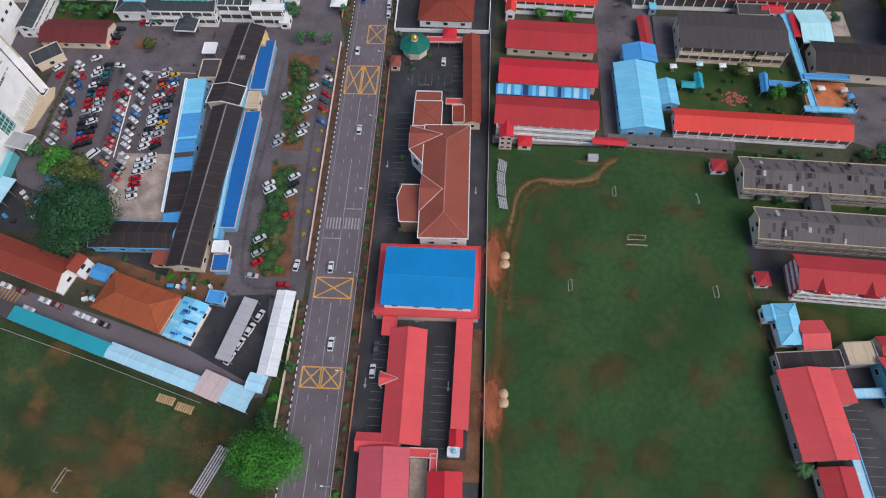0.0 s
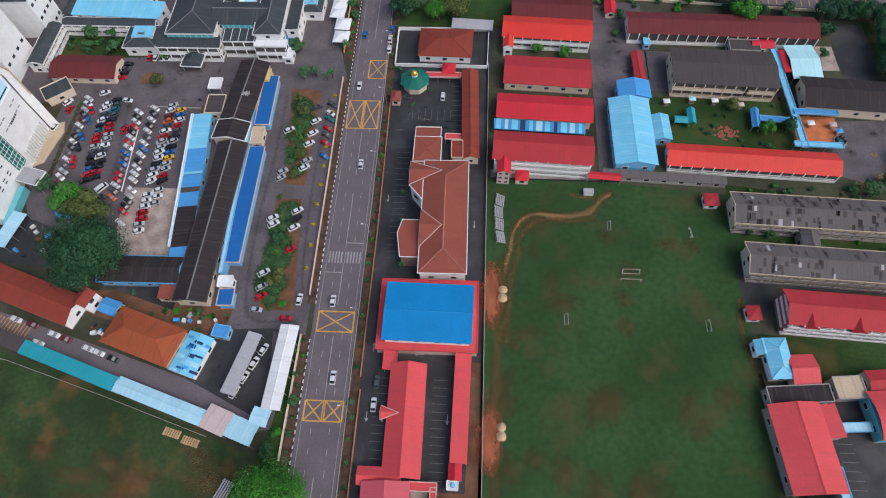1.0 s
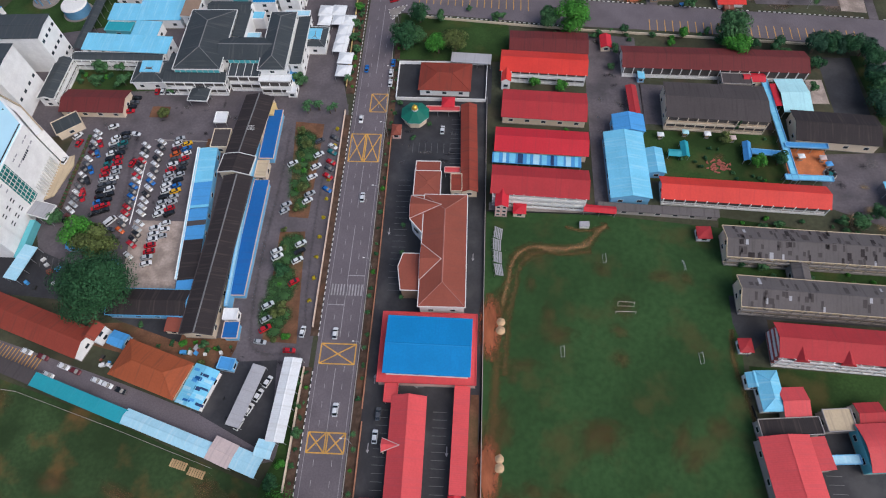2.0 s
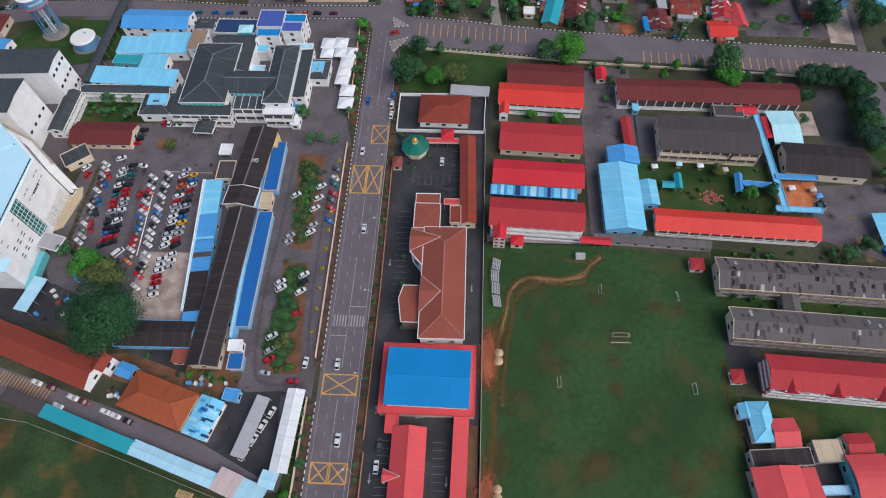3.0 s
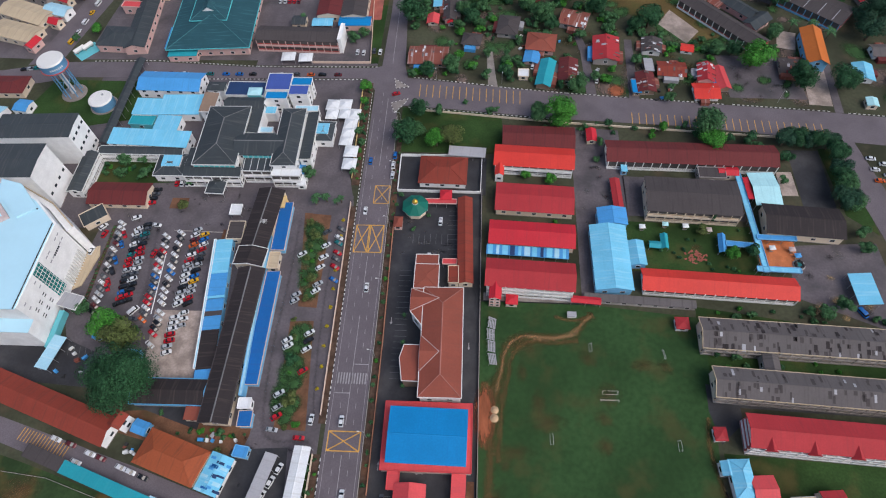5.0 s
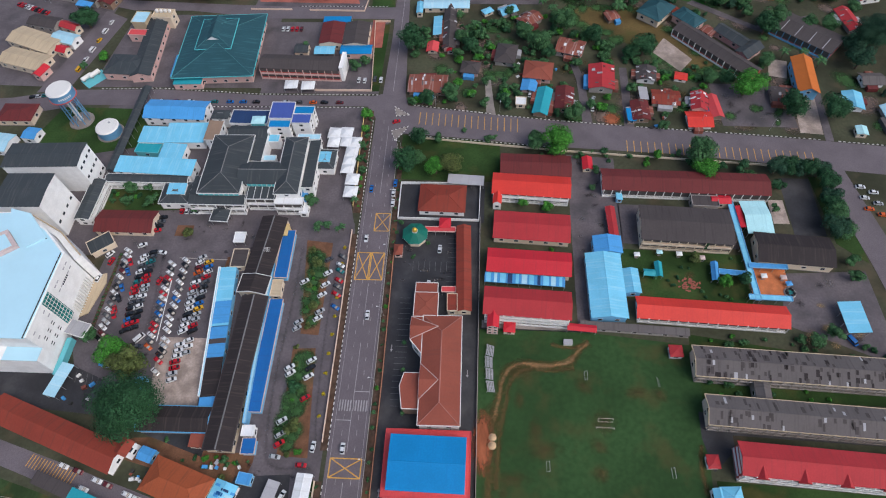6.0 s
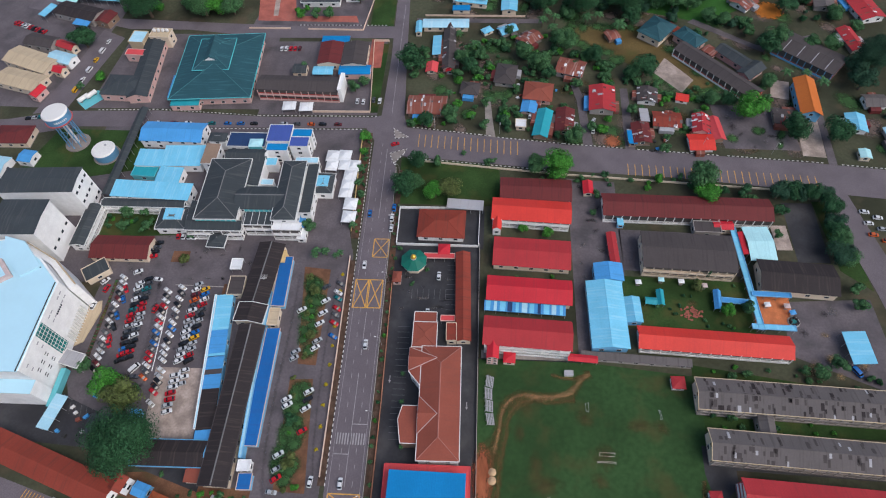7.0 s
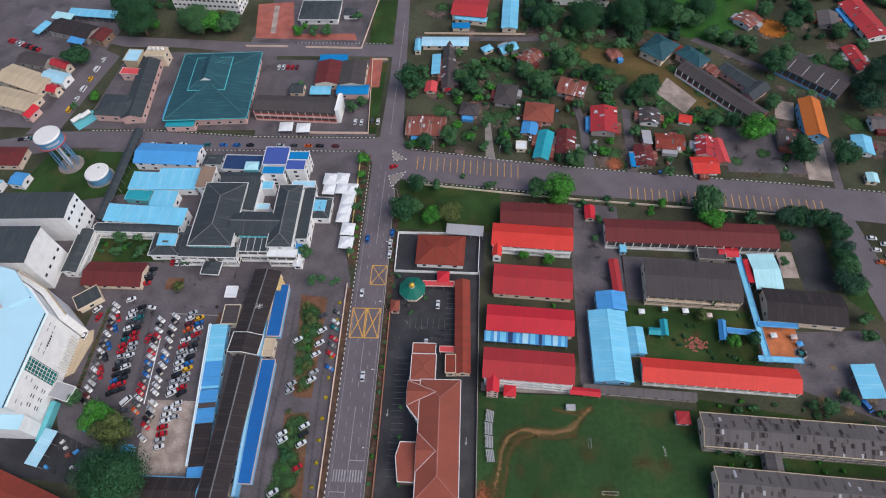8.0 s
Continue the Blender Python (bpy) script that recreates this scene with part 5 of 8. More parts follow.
for i in range(5):
    part("bar", mesh_of("bar", *prism([(-3.4, 8.02), (3.4, 8.58), (3.4, 8.72), (-3.4, 8.16)], -6.6 + i * 3.3 - 0.1, -6.6 + i * 3.3 + 0.1), "white_trim"), glazed)
light_band(-78.0, -58.6, 90.6, 8.8, 10.6)
light_band(-56.0, -41.8, 96.5, 8.7, 10.5)
building("side_wing", -91.6, 94.6, 14.6, 13, 0.8, 5, "hip", 2.2, "slate_roof", "white_wall", "grey hipped side wing round a blue rooflight", "hospital", o=0.5, trim="white_trim", cap="slate_cap")
building("skylight", -91.0, 95.6, 8.8, 6.4, 0.8, 6.9, "shed", 0.3, "sky_blue_roof", "white_wall", "blue skylight roof", "hospital", o=0.1, win=False)
building("link_roof", -81.5, 97.5, 4.6, 12, 0, 6.8, "shed", 0.4, "slate_roof", "white_wall", "narrow grey link roof with white rims", "hospital", o=0.2, win=False, trim="white_trim")
building("court_roof", -50.3, 116.4, 6.4, 3.4, 0, 5.6, "flat", 0, "pale_blue_roof", "white_wall", "pale blue flat roof in the courtyard", "hospital", o=0.2, win=False)
building("court_roof", -51.0, 129.5, 6.4, 5.0, 0, 5.6, "flat", 0, "sky_blue_roof", "white_wall", "blue flat roof in the courtyard", "hospital", o=0.2, win=False)
building("porch", -67.5, 83.7, 8.5, 9.0, -2.5, 4, "hip", 1.6, "slate_roof", "white_wall", "entrance porch with a grey hipped roof", "porch", o=0.4, open_sides=True, trim="white_trim", cap="slate_cap")
building("brown_roof_block", -81.9, 132.5, 7.4, 13, 0, 8, "shed", 0.5, "brown_wall", "white_wall", "brown-roofed block with a white end wall", "hospital", o=0.3, trim="white_trim")
building("plant_block", -81.8, 144.8, 9.4, 6.2, -1, 7, "hip", 1.2, "slate_roof", "white_wall", "small dark hipped roof", "hospital", o=0.4, cap="slate_cap")
building("clinic_annex", -65.6, 142.8, 20, 9.6, -1, 7, "flat", 0, "navy_roof", "white_wall", "dark navy flat roof", "clinic", o=0.2, trim="white_trim")
building("clinic", -48.3, 145.0, 12.2, 11.6, 0, 9.8, "flat", 0, "violet_blue_roof", "white_wall", "white clinic with a violet-blue flat roof", "clinic", o=0.2, storeys=3, trim="white_trim")
building("clinic_wing", -37.3, 139.2, 9.6, 6.4, 0, 9.8, "flat", 0, "violet_blue_roof", "white_wall", "violet-blue wing of the clinic", "clinic", o=0.2, storeys=3, trim="white_trim")
building("clinic_wing", -36.8, 145.4, 10.2, 5.4, 0, 9.6, "flat", 0, "blue_roof", "white_wall", "bright blue corner of the clinic", "clinic", o=0.2, storeys=3, trim="white_trim")
building("clinic_wing", -48.3, 136.4, 11, 5.0, 0, 8.8, "flat", 0, "blue_roof", "white_wall", "bright blue front of the clinic", "clinic", o=0.2, storeys=3, trim="white_trim")
building("plant_room", -60.2, 139.6, 7, 5.5, 1, 8.6, "hip", 0.8, "cyan_roof", "teal_wall", "bright cyan plant room", "plant room", o=0.2, win=False)
building("lower_wing", -32.4, 129.9, 11.5, 3.6, 0, 6.5, "flat", 0, "pale_blue_roof", "white_wall", "pale blue flat roof", "clinic", o=0.2)
building("pavilion", -22.2, 116.9, 10, 12.6, -1, 5, "hip", 1.8, "slate_roof", "white_wall", "square grey hipped pavilion", "pavilion", o=0.5, trim="white_trim", cap="slate_cap")
building("skylight", -22.6, 117.3, 6, 6.6, -1, 6.5, "hip", 0.4, "sky_blue_roof", "white_wall", "blue rooflight on the pavilion", "pavilion", o=0.1, win=False)
for tx, ty, tl, tw in ((-21, 136.5, 6, 6.6), (-14.8, 136.8, 6, 6.6), (-20.6, 130, 5.6, 6), (-13.8, 130.6, 6.2, 6), (-9.4, 130.2, 5.6, 6.4), (-10.4, 124, 6, 6), (-10.8, 118.2, 6, 5.6), (-11.2, 112.8, 6, 5.2), (-8.0, 106.2, 6, 6.4), (-7.8, 98.6, 6.2, 6.2)):
    building("tent", tx, ty, tl * 1.08, tw * 1.08, -3, 3.0, "hip", 1.3, "white_roof", "white_wall", "white peaked canvas tent", "tent", o=0.05, open_sides=True, group="row of white tents")
building("canopy", -30.6, 96, 5, 9, 0, 3.2, "shed", 0.3, "mid_blue_roof", "white_wall", "blue and white ambulance canopy", "canopy", o=0.2, open_sides=True)
building("guard_hut", -28.5, 88, 4, 6, 0, 3, "flat", 0, "white_roof", "white_wall", "white flat-roofed hut", "hut", o=0.2)
building("ward_tower", -153.5, 105.0, 37, 15, 2, 19.5, "gable", 0.6, "slate_roof", "white_wall", "tall white ward block with a grey roof", "hospital", o=0.4, storeys=3, wrow=3.2, ends=True)
building("ward_tower", -150.5, 80.9, 22, 19, 1.4, 23.5, "gable", 0.6, "slate_roof", "white_wall", "tall white ward block with a grey roof and blank wall", "hospital", o=0.4, storeys=1, wrow=4.2, ends=True)

building("corridor", -129.9, 138.0, 5.0, 60, 0.0, 4.6, "gable", 0.9, "slate_roof", "pink_wall", "long grey covered walk with pink pillars", "corridor", o=0.3, open_sides=True)
# town blocks to the north
building("market_hall", -95.9, 200.6, 45.6, 53.6, 3.0, 6.2, "hip", 5.0, "teal_roof", "pink_wall", "huge hall under a streaked dark teal hipped roof", "hall", o=1.6, trim="teal_trim", cap="teal_cap", wrow=6.0)
building("market_upper_roof", -98.0, 205.5, 20.5, 26.5, 3.0, 10.0, "hip", 3.4, "teal_roof", "teal_wall", "raised upper tier of the teal hall roof", "hall", o=0.6, win=False, trim="teal_trim", cap="teal_cap")
building("market_gablet", -98.4, 207.0, 10, 19, 3.0, 11.4, "gable", 3.0, "teal_roof", "white_wall", "teal gablet with a white louvred end", "hall", o=0.3, win=False)
building("awning", -108.6, 173.4, 16, 6, 2.0, 4, "shed", 0.5, "turquoise_roof", "pink_wall", "low turquoise porch roof", "porch", o=0.2)
building("awning", -118.6, 186.0, 4.6, 18, 4.0, 3.6, "shed", 0.4, "mid_blue_roof", "blue_wall", "blue side awning of the hall", "awning", o=0.2, open_sides=True)
building("shop_row", -138.9, 202.5, 53.7, 12, -85.2, 5, "gable", 1.8, "slate_roof", "pink_wall", "long shop row with a grey-green roof", "shop", o=0.4)
building("shop_row", -146.5, 185.1, 24, 16.4, -3.6, 5, "hip", 2.2, "slate_roof", "pink_wall", "corner block with a grey-green hipped roof", "shop", o=0.4)
building("shop", -150.5, 224, 9, 10, -4, 7, "flat", 0, "pale_blue_roof", "tan_roof", "small pale blue topped shop house", "shop", o=0.2, win=False)
building("shop", -137.5, 227, 12, 8, -4, 7.4, "flat", 0, "tan_roof", "cream_wall", "cream shop house with roof tanks", "shop", o=0.2)
building("shop", -147.5, 212.5, 15, 5, -4, 5, "flat", 0, "pink_roof", "pink_wall", "low pink-edged shop", "shop", o=0.2)
building("fire_station", -46.0, 185.0, 46, 11.8, -2.6, 7.2, "gable", 1.8, "dark_grey_roof", "red_wall", "long two-storey building with a dark roof and red and white front", "office", o=0.4, storeys=2, veranda="pink_wall")
building("gable_end", -22.4, 184.2, 2, 13, -2.6, 9.0, "flat", 0, "white_wall", "white_wall", "white end wall with red trim", "office", o=0.1, win=False)
building("bungalow", -47.1, 270.5, 25, 19, 0, 4.2, "hip", 2.6, "slate_roof", "white_wall", "white bungalow with a dark slate roof", "house", o=0.8, trim="white_trim")
building("garage", -28, 270, 9, 7, 0, 3.4, "hip", 1.2, "slate_roof", "white_wall", "dark-roofed garage", "garage", o=0.3)
building("shop_house", -33.2, 212.9, 13.6, 19, 0.4, 5, "gable", 1.4, "maroon_roof", "cream_wall", "shop house with a dark red roof", "shop", o=0.3)
building("shop_house", -18.9, 212.5, 14.8, 19.8, 0.4, 5, "gable", 1.4, "dark_grey_roof", "cream_wall", "shop house with a dark patched roof", "shop", o=0.3)
building("awning", -32.1, 225.8, 16.5, 5.9, 0.2, 4, "shed", 0.4, "blue_roof", "blue_wall", "blue metal awning", "awning", o=0.1, open_sides=True)
building("awning", -17.6, 199.9, 18.2, 7.7, 0.5, 4, "gable", 0.9, "blue_roof", "pink_wall", "blue metal roof over a pink shop", "shop", o=0.3)
building("awning", -35.8, 199.7, 11.8, 6.8, 0.5, 3.6, "gable", 0.8, "sky_blue_roof", "blue_wall", "pale blue metal awning", "awning", o=0.3, open_sides=True)
building("hut", -49.5, 201.5, 8, 8, 0, 3.4, "gable", 1.2, "slate_roof", "cream_wall", "small grey-roofed hut", "hut", o=0.3)
sheet("red_yard", quad(-7.8, 218.5, 7.5, 25, 0.4), 0.09, "red_paving", "red paved yard", "yard")
for cx_, cy_ in ((-50.5, 175.3), (-41, 174.6)):
    building("tent", cx_, cy_ - 3, 7.4, 6.4, 3, 2.8, "hip", 1.0, "white_roof", "white_wall", "white peaked canvas tent", "tent", o=0.05, open_sides=True)
building("apartment_block", -120.0, 280.3, 44, 14, -5, 14, "flat", 0, "grey_roof", "white_wall", "white apartment block with red windows", "apartment", o=0.2, storeys=4, wrow=2.8)
for wx, wy, wl, ww, wa, wr, wm, wd in ((-211.5, 207.2, 33, 14.5, -21, "tan_roof", "cream_wall", "workshop with a tan metal roof"), (-210.5, 190.4, 29, 13.5, -16, "tan_roof", "cream_wall", "workshop with a stained tan metal roof"), (-193.4, 209.0, 16, 9, -17, "pale_blue_roof", "white_wall", "pale blue metal-roofed workshop"), (-195.0, 220.0, 13, 6, -22, "dull_red_roof", "cream_wall", "small red-roofed workshop"), (-191.0, 199.0, 7, 6, -18, "red_roof", "cream_wall", "small bright red roof"), (-196.5, 180.5, 6, 9, -18, "red_roof", "pink_wall", "small bright red roof"), (-212.6, 224.3, 20, 10, -13, "dark_grey_roof", "grey_wall", "workshop with a dark grey roof"), (-200.0, 252.5, 30, 13, -17, "black_roof", "grey_wall", "long workshop with a dark roof"), (-180.0, 246.5, 10, 11, -17, "maroon_roof", "brown_wall", "workshop with a dark red roof")):
    building("workshop", wx, wy, wl, ww, wa, 4.6, "gable", 1.4, wr, wm, wd, "workshop", o=0.5)
for wx, wy, wl, ww, wa, wr in ((-193.5, 268.0, 33, 7, -6, "sky_blue_roof"), (-194.0, 241.5, 11, 5, -14, "mid_blue_roof"), (-212, 265, 14, 6.5, -13, "cyan_roof"), (-221, 254, 5, 12, -20, "sky_blue_roof")):
    building("awning", wx, wy, wl, ww, wa, 4.0, "shed", 0.5, wr, "white_wall", "bright blue metal workshop awning", "awning", o=0.2, open_sides=True)
building("house", -196, 148, 20, 13, 0, 4, "hip", 1.8, "maroon_roof", "cream_wall", "low house with a dark red roof", "house", o=0.5)
building("shed", -205, 128, 30, 12, -8, 4, "gable", 1.4, "pale_blue_roof", "white_wall", "pale metal-roofed shed", "shed", o=0.3)
building("awning", -182, 133, 8, 8, -8, 4, "gable", 0.8, "mid_blue_roof", "white_wall", "blue metal roof", "awning", o=0.2)

# village houses
def house(nm, x, y, l, w, a, h, rk, rs, rm, lb):
    wm = {"temple": "blue_wall", "office": "white_wall", "school_row": "pink_wall"}.get(nm, "cream_wall")
    rnd = random.Random(int(x * 10))
    if nm in ("house", "annex", "shed"):
        wm = rnd.choice(("cream_wall", "grey_wall", "brown_wall", "brown_wall", "white_wall", "grey_wall", "pink_wall"))
        h *= 0.8
    b = building(nm, x, y, l, w, a, h, rk, rs, rm, wm, lb, nm.replace("_", " "), o=0.95 if min(l, w) > 6 else 0.5, win=min(l, w) > 9 or nm != "house")
    if l >= 7 and w >= 7 and rk != "flat" and nm == "house":
        big, small = max(l, w), min(l, w)
        for s in (-1, 1):
            k = rnd.uniform(0.3, 0.6) * big
            u = rnd.uniform(-0.2, 0.2) * big
            v = prism([(0, 0), (0, 2.5), (2.6, 2.1), (2.6, 0)], u - k / 2, u + k / 2)
            part("lean_to", mesh_of("lean_to", *v, rnd.choice(("rust_roof", "silver_roof", "grey_roof", "maroon_roof", "mid_blue_roof", "rust_roof"))), b, "low metal lean-to", at=pose(0, s * (small / 2 - 0.4), 0, 0, 0, 0 if s > 0 else 180))
    if rm in ("rust_roof", "dark_grey_roof", "brown_roof", "dull_red_roof", "maroon_roof", "brick_red_roof") and rk == "gable" and nm == "house":
        roof_sheets(b, max(l, w), min(l, w), h, rs, 0.95 if min(l, w) > 6 else 0.5, 13, ["silver_roof", "rust_roof", "maroon_roof", "white_roof", "grey_roof"], int(x), True)


house("house", 35.1, 221.1, 7.5, 38.8, 0.4, 4.2, "gable", 1.4, "dark_grey_roof", "long old house with a dark roof")
house("shed", 27.8, 222.8, 5.1, 16.9, 0.3, 3.2, "shed", 0.5, "sky_blue_roof", "narrow bright blue shed roof")
house("shed", 25.9, 204.3, 6.9, 8.5, -3, 3.2, "gable", 0.9, "pink_roof", "small bright red roof")
house("shed", 36.5, 204.3, 5, 8.5, -3, 3.2, "gable", 0.9, "red_roof", "small bright red roof")
house("awning", 32.3, 241.3, 27.9, 8.2, 0, 4, "gable", 0.8, "pale_blue_roof", "long pale blue roof")
house("awning", 16.3, 238.5, 4, 10.7, 0, 3.6, "gable", 0.6, "sky_blue_roof", "small blue roof")
house("house", 69.1, 237, 11, 7.4, 28, 4, "gable", 1.2, "sky_blue_roof", "village house with a bright blue roof")
house("shed", 57, 236.9, 6.6, 5, 33, 3, "hip", 0.8, "sky_blue_roof", "small bright blue roof")
house("house", 81.6, 228.8, 14, 10, 38, 4, "gable", 1.3, "rust_roof", "village house with a rusty red roof")
house("office", 46.3, 272, 21.8, 17, -8, 5, "gable", 2, "dull_red_roof", "office with a red roof and blue awning")
house("awning", 47, 263, 20, 4, -10, 3.6, "shed", 0.4, "sky_blue_roof", "bright blue awning")
house("awning", 70.9, 268, 10, 30, -3, 4, "gable", 0.8, "sky_blue_roof", "long bright blue roof")
house("awning", 41.1, 257, 10.9, 4.8, 0, 3, "shed", 0.3, "blue_roof", "blue metal awning")
house("house", 67.7, 197.9, 12, 16, -9, 4, "hip", 1.6, "dark_grey_roof", "old house with a patched dark roof")
house("house", 47.9, 186.2, 10.7, 9.6, -8, 4, "hip", 1.8, "dark_grey_roof", "small old house with a steep brown-grey roof")
house("house", 25.1, 173.4, 21.4, 14, -1.4, 4, "gable", 1.4, "rust_roof", "house with rusty and white roof sheets")
house("house", 85, 183.8, 16, 14, -8, 4.4, "hip", 1.8, "brown_roof", "old house with a greyish brown roof")
house("annex", 79.9, 173.6, 8.6, 9.6, -10, 3, "gable", 0.8, "mid_blue_roof", "blue and orange annex roof")
house("house", 86.5, 160.8, 8.3, 19.8, -12, 4, "gable", 1.3, "turquoise_roof", "house with a turquoise roof")
house("house", 98, 162.8, 9.9, 17.3, -6, 4, "gable", 1.4, "maroon_roof", "house with a dark red roof")
house("canopy", 75.1, 160.4, 5.5, 5.6, -3, 2.8, "flat", 0, "white_roof", "small white canopy")
house("house", 103.9, 203.1, 15.5, 13, -17, 5, "gable", 1.6, "rust_roof", "house with a rusty reddish roof")
house("house", 118.7, 178.5, 14, 19, -5, 5, "gable", 1.6, "dull_red_roof", "house with a faded red roof")
house("house", 143.1, 182.2, 10.9, 11.5, -8, 4, "gable", 1.3, "dark_grey_roof", "house with a grey roof")
house("house", 136.5, 154.5, 9.5, 14, 0, 4, "gable", 1.2, "maroon_roof", "house with a dark red roof")
house("annex", 131.5, 151.5, 4.6, 9, 0, 3.4, "shed", 0.4, "blue_roof", "blue metal annex roof")
house("annex", 139.4, 166.5, 4.8, 9.4, 0, 4.4, "shed", 0.4, "silver_roof", "pale metal annex roof")
house("house", 150.7, 164.1, 14.7, 10.8, -5, 4, "gable", 1.3, "brick_red_roof", "house with a brown-red roof")
house("house", 167, 160.3, 8.6, 13.2, -8, 5.6, "gable", 1.6, "dull_red_roof", "house with a brick red roof")
house("house", 174.7, 158.1, 6.4, 16, 4, 4, "gable", 1.0, "pink_roof", "house wing with a bright red roof")
house("house", 165.5, 148.8, 13, 11, 1, 3.6, "gable", 1.2, "bright_red_roof", "house front with a bright red roof")
house("shed", 161.6, 181.1, 6.9, 6, -13, 3, "gable", 0.7, "bright_red_roof", "small bright red roof")
house("school_hall", 155.4, 235.0, 19.0, 15.5, 50, 5, "hip", 3.2, "teal_roof", "pavilion with a mossy green pyramid roof")
building("school_row", 183.4, 201.0, 53, 10.5, -49.6, 4.6, "gable", 1.9, "dark_grey_roof", "red_wall", "long village school with a dark roof and red and white front", "school", o=0.6, veranda="white_wall", storeys=1)
house("school_row", 194.5, 212.5, 20, 9, -49.6, 4.6, "gable", 1.6, "slate_roof", "village school wing with a grey-green roof")
house("school_row", 173.0, 227.5, 17, 11, -49.6, 4.8, "hip", 2.2, "teal_roof", "village school wing with a mossy green roof")
house("school_row", 201.5, 201.0, 9, 15, -49.6, 4.4, "gable", 1.5, "slate_roof", "short village school wing with a grey-green roof")
house("annex", 183.5, 218.0, 8, 7, -49.6, 4.2, "gable", 1.0, "rust_roof", "rust-red roof between two school wings")
house("annex", 166.0, 238.0, 9, 6, -49.6, 4.0, "gable", 1.0, "brick_red_roof", "small red-roofed link beside the pavilion")
long_hall = building("school_row", 236.4, 214.6, 35.5, 18.5, -42.2, 5.0, "gable", 1.8, "dark_grey_roof", "red_wall", "long hall with a dark ribbed roof and blue front", "school", o=0.6, veranda="blue_wall", storeys=1)
for k in range(4):
    part("roof_rib", mesh_of("roof_rib", *prism([(-8.6, 5.1), (-0.4, 6.78), (-0.4, 6.9), (-8.6, 5.22)], -12 + k * 8 - 0.2, -12 + k * 8 + 0.2), "silver_roof"), long_hall, "pale raised roof rib")
house("house", 278, 262, 15, 34, 12, 5, "gable", 1.6, "dull_red_roof", "house with a faded red roof")
house("house", 263.5, 228.5, 9, 20, 10, 4, "gable", 1.4, "dull_red_roof", "house with a faded red roof")
house("house", 211.6, 263, 12.7, 13, -47, 4, "gable", 1.4, "rust_roof", "house with a rusty roof")
house("house", 258.1, 263, 12, 14, -10, 4, "gable", 1.4, "grey_roof", "house with a grey roof")
house("temple", 224.3, 178.6, 11, 27, -6, 6.4, "gable", 2.2, "bright_orange_roof", "pale blue house with a tall orange tiled roof")
house("house", 213, 167, 16, 11, -6, 3.6, "gable", 1.2, "dark_grey_roof", "low shed with a dark roof")
house("house", 245.6, 163, 10, 12.5, -8, 4, "gable", 1.2, "sky_blue_roof", "house with a bright blue roof")
house("canopy", 243.4, 142.1, 5.6, 6, -6, 3, "gable", 0.6, "cyan_roof", "pale cyan canopy")
house("house", 260, 179, 12, 9.4, 0, 4, "gable", 1.4, "grey_roof", "house with a grey roof")
house("house", 262, 150, 8, 20, 4, 4, "gable", 1.2, "pale_blue_roof", "house with a pale blue roof")
house("office", 115, 285, 36, 12, -4, 6, "gable", 2, "orange_roof", "two-storey block with an orange roof")
house("gate_lodge", 106.4, 118.5, 5, 8, 0, 3, "gable", 0.9, "red_roof", "small red-roofed gate lodge")
house("house", 130, 232, 8, 8, 20, 3.6, "hip", 1.2, "rust_roof", "small house with a rusty roof")

# ---- landmarks ----
# tall white hospital tower with pale blue roofs
tower = tagged(new("hospital_tower"), "tall white hospital tower with pale blue roof and green glazing", "hospital")
part("wall", mesh_of("wall", *poly_prism([(-118.3, 10), (-118.3, 48.5), (-131, 60), (-147, 69), (-180, 66), (-180, 10)], 0, 23.6), "white_wall"), tower)
part("roof", mesh_of("roof", *poly_prism([(-118.9, 9.5), (-118.9, 47.8), (-131, 59), (-147, 68), (-180, 65), (-180, 9.5)], 23.6, 24.1), "tower_roof"), tower, "pale blue metal roof")
part("roof_wing", mesh_of("roof_wing", *poly_prism([(-128, 55), (-140, 67), (-150, 69.5), (-146, 60), (-135, 50)], 24.15, 25.0), "tower_roof"), tower, "raised pale blue roof panel")
part("gutter", mesh_of("gutter", *box_data(-119.4, -119.0, 9.5, 48, 24.1, 24.3), "kerb_black"), tower, "dark roof gutter")
part("gutter", mesh_of("gutter", *tube((-128.2, 54.6, 24.4), (-141, 66.6, 24.4), 0.3), "kerb_black"), tower, "dark roof gutter")
part("roof_opening", mesh_of("roof_opening", *poly_prism([(-146, 44), (-138, 50), (-146, 58), (-156, 52)], 24.15, 25.6), "pinkish_roof"), tower, "raised roof frame")
part("roof_opening", mesh_of("roof_opening", *poly_prism([(-146, 46), (-140.5, 50), (-146, 55.6), (-153, 51.5)], 25.6, 25.8), "tower_roof"), tower, "inner roof panel")
glazing = part("glazed_strip", mesh_of("glazed_strip", *box_data(-118.3, -118.0, 24.6, 30.2, 4.5, 23.2), "green_glass"), tower, "green glazed strip")
for i in range(9):
    part("mullion", shared_box("mullion", 0.16, 5.6, 0.16, "white_trim"), glazing, at=pose(-117.95, 27.4, 5.2 + i * 2.1))
for i in range(4):
    part("mullion", shared_box("mullion_post", 0.14, 0.14, 18.5, "white_trim"), glazing, at=pose(-117.95, 25.2 + i * 1.5, 4.6))
for yy in (14.2, 17.6, 21.0):
    for zz in (7.6, 9.0, 12.4, 13.8):
        window_at(tower, pose(-118.3, yy, zz, 0, 0, 90), 1.4, 0.45)
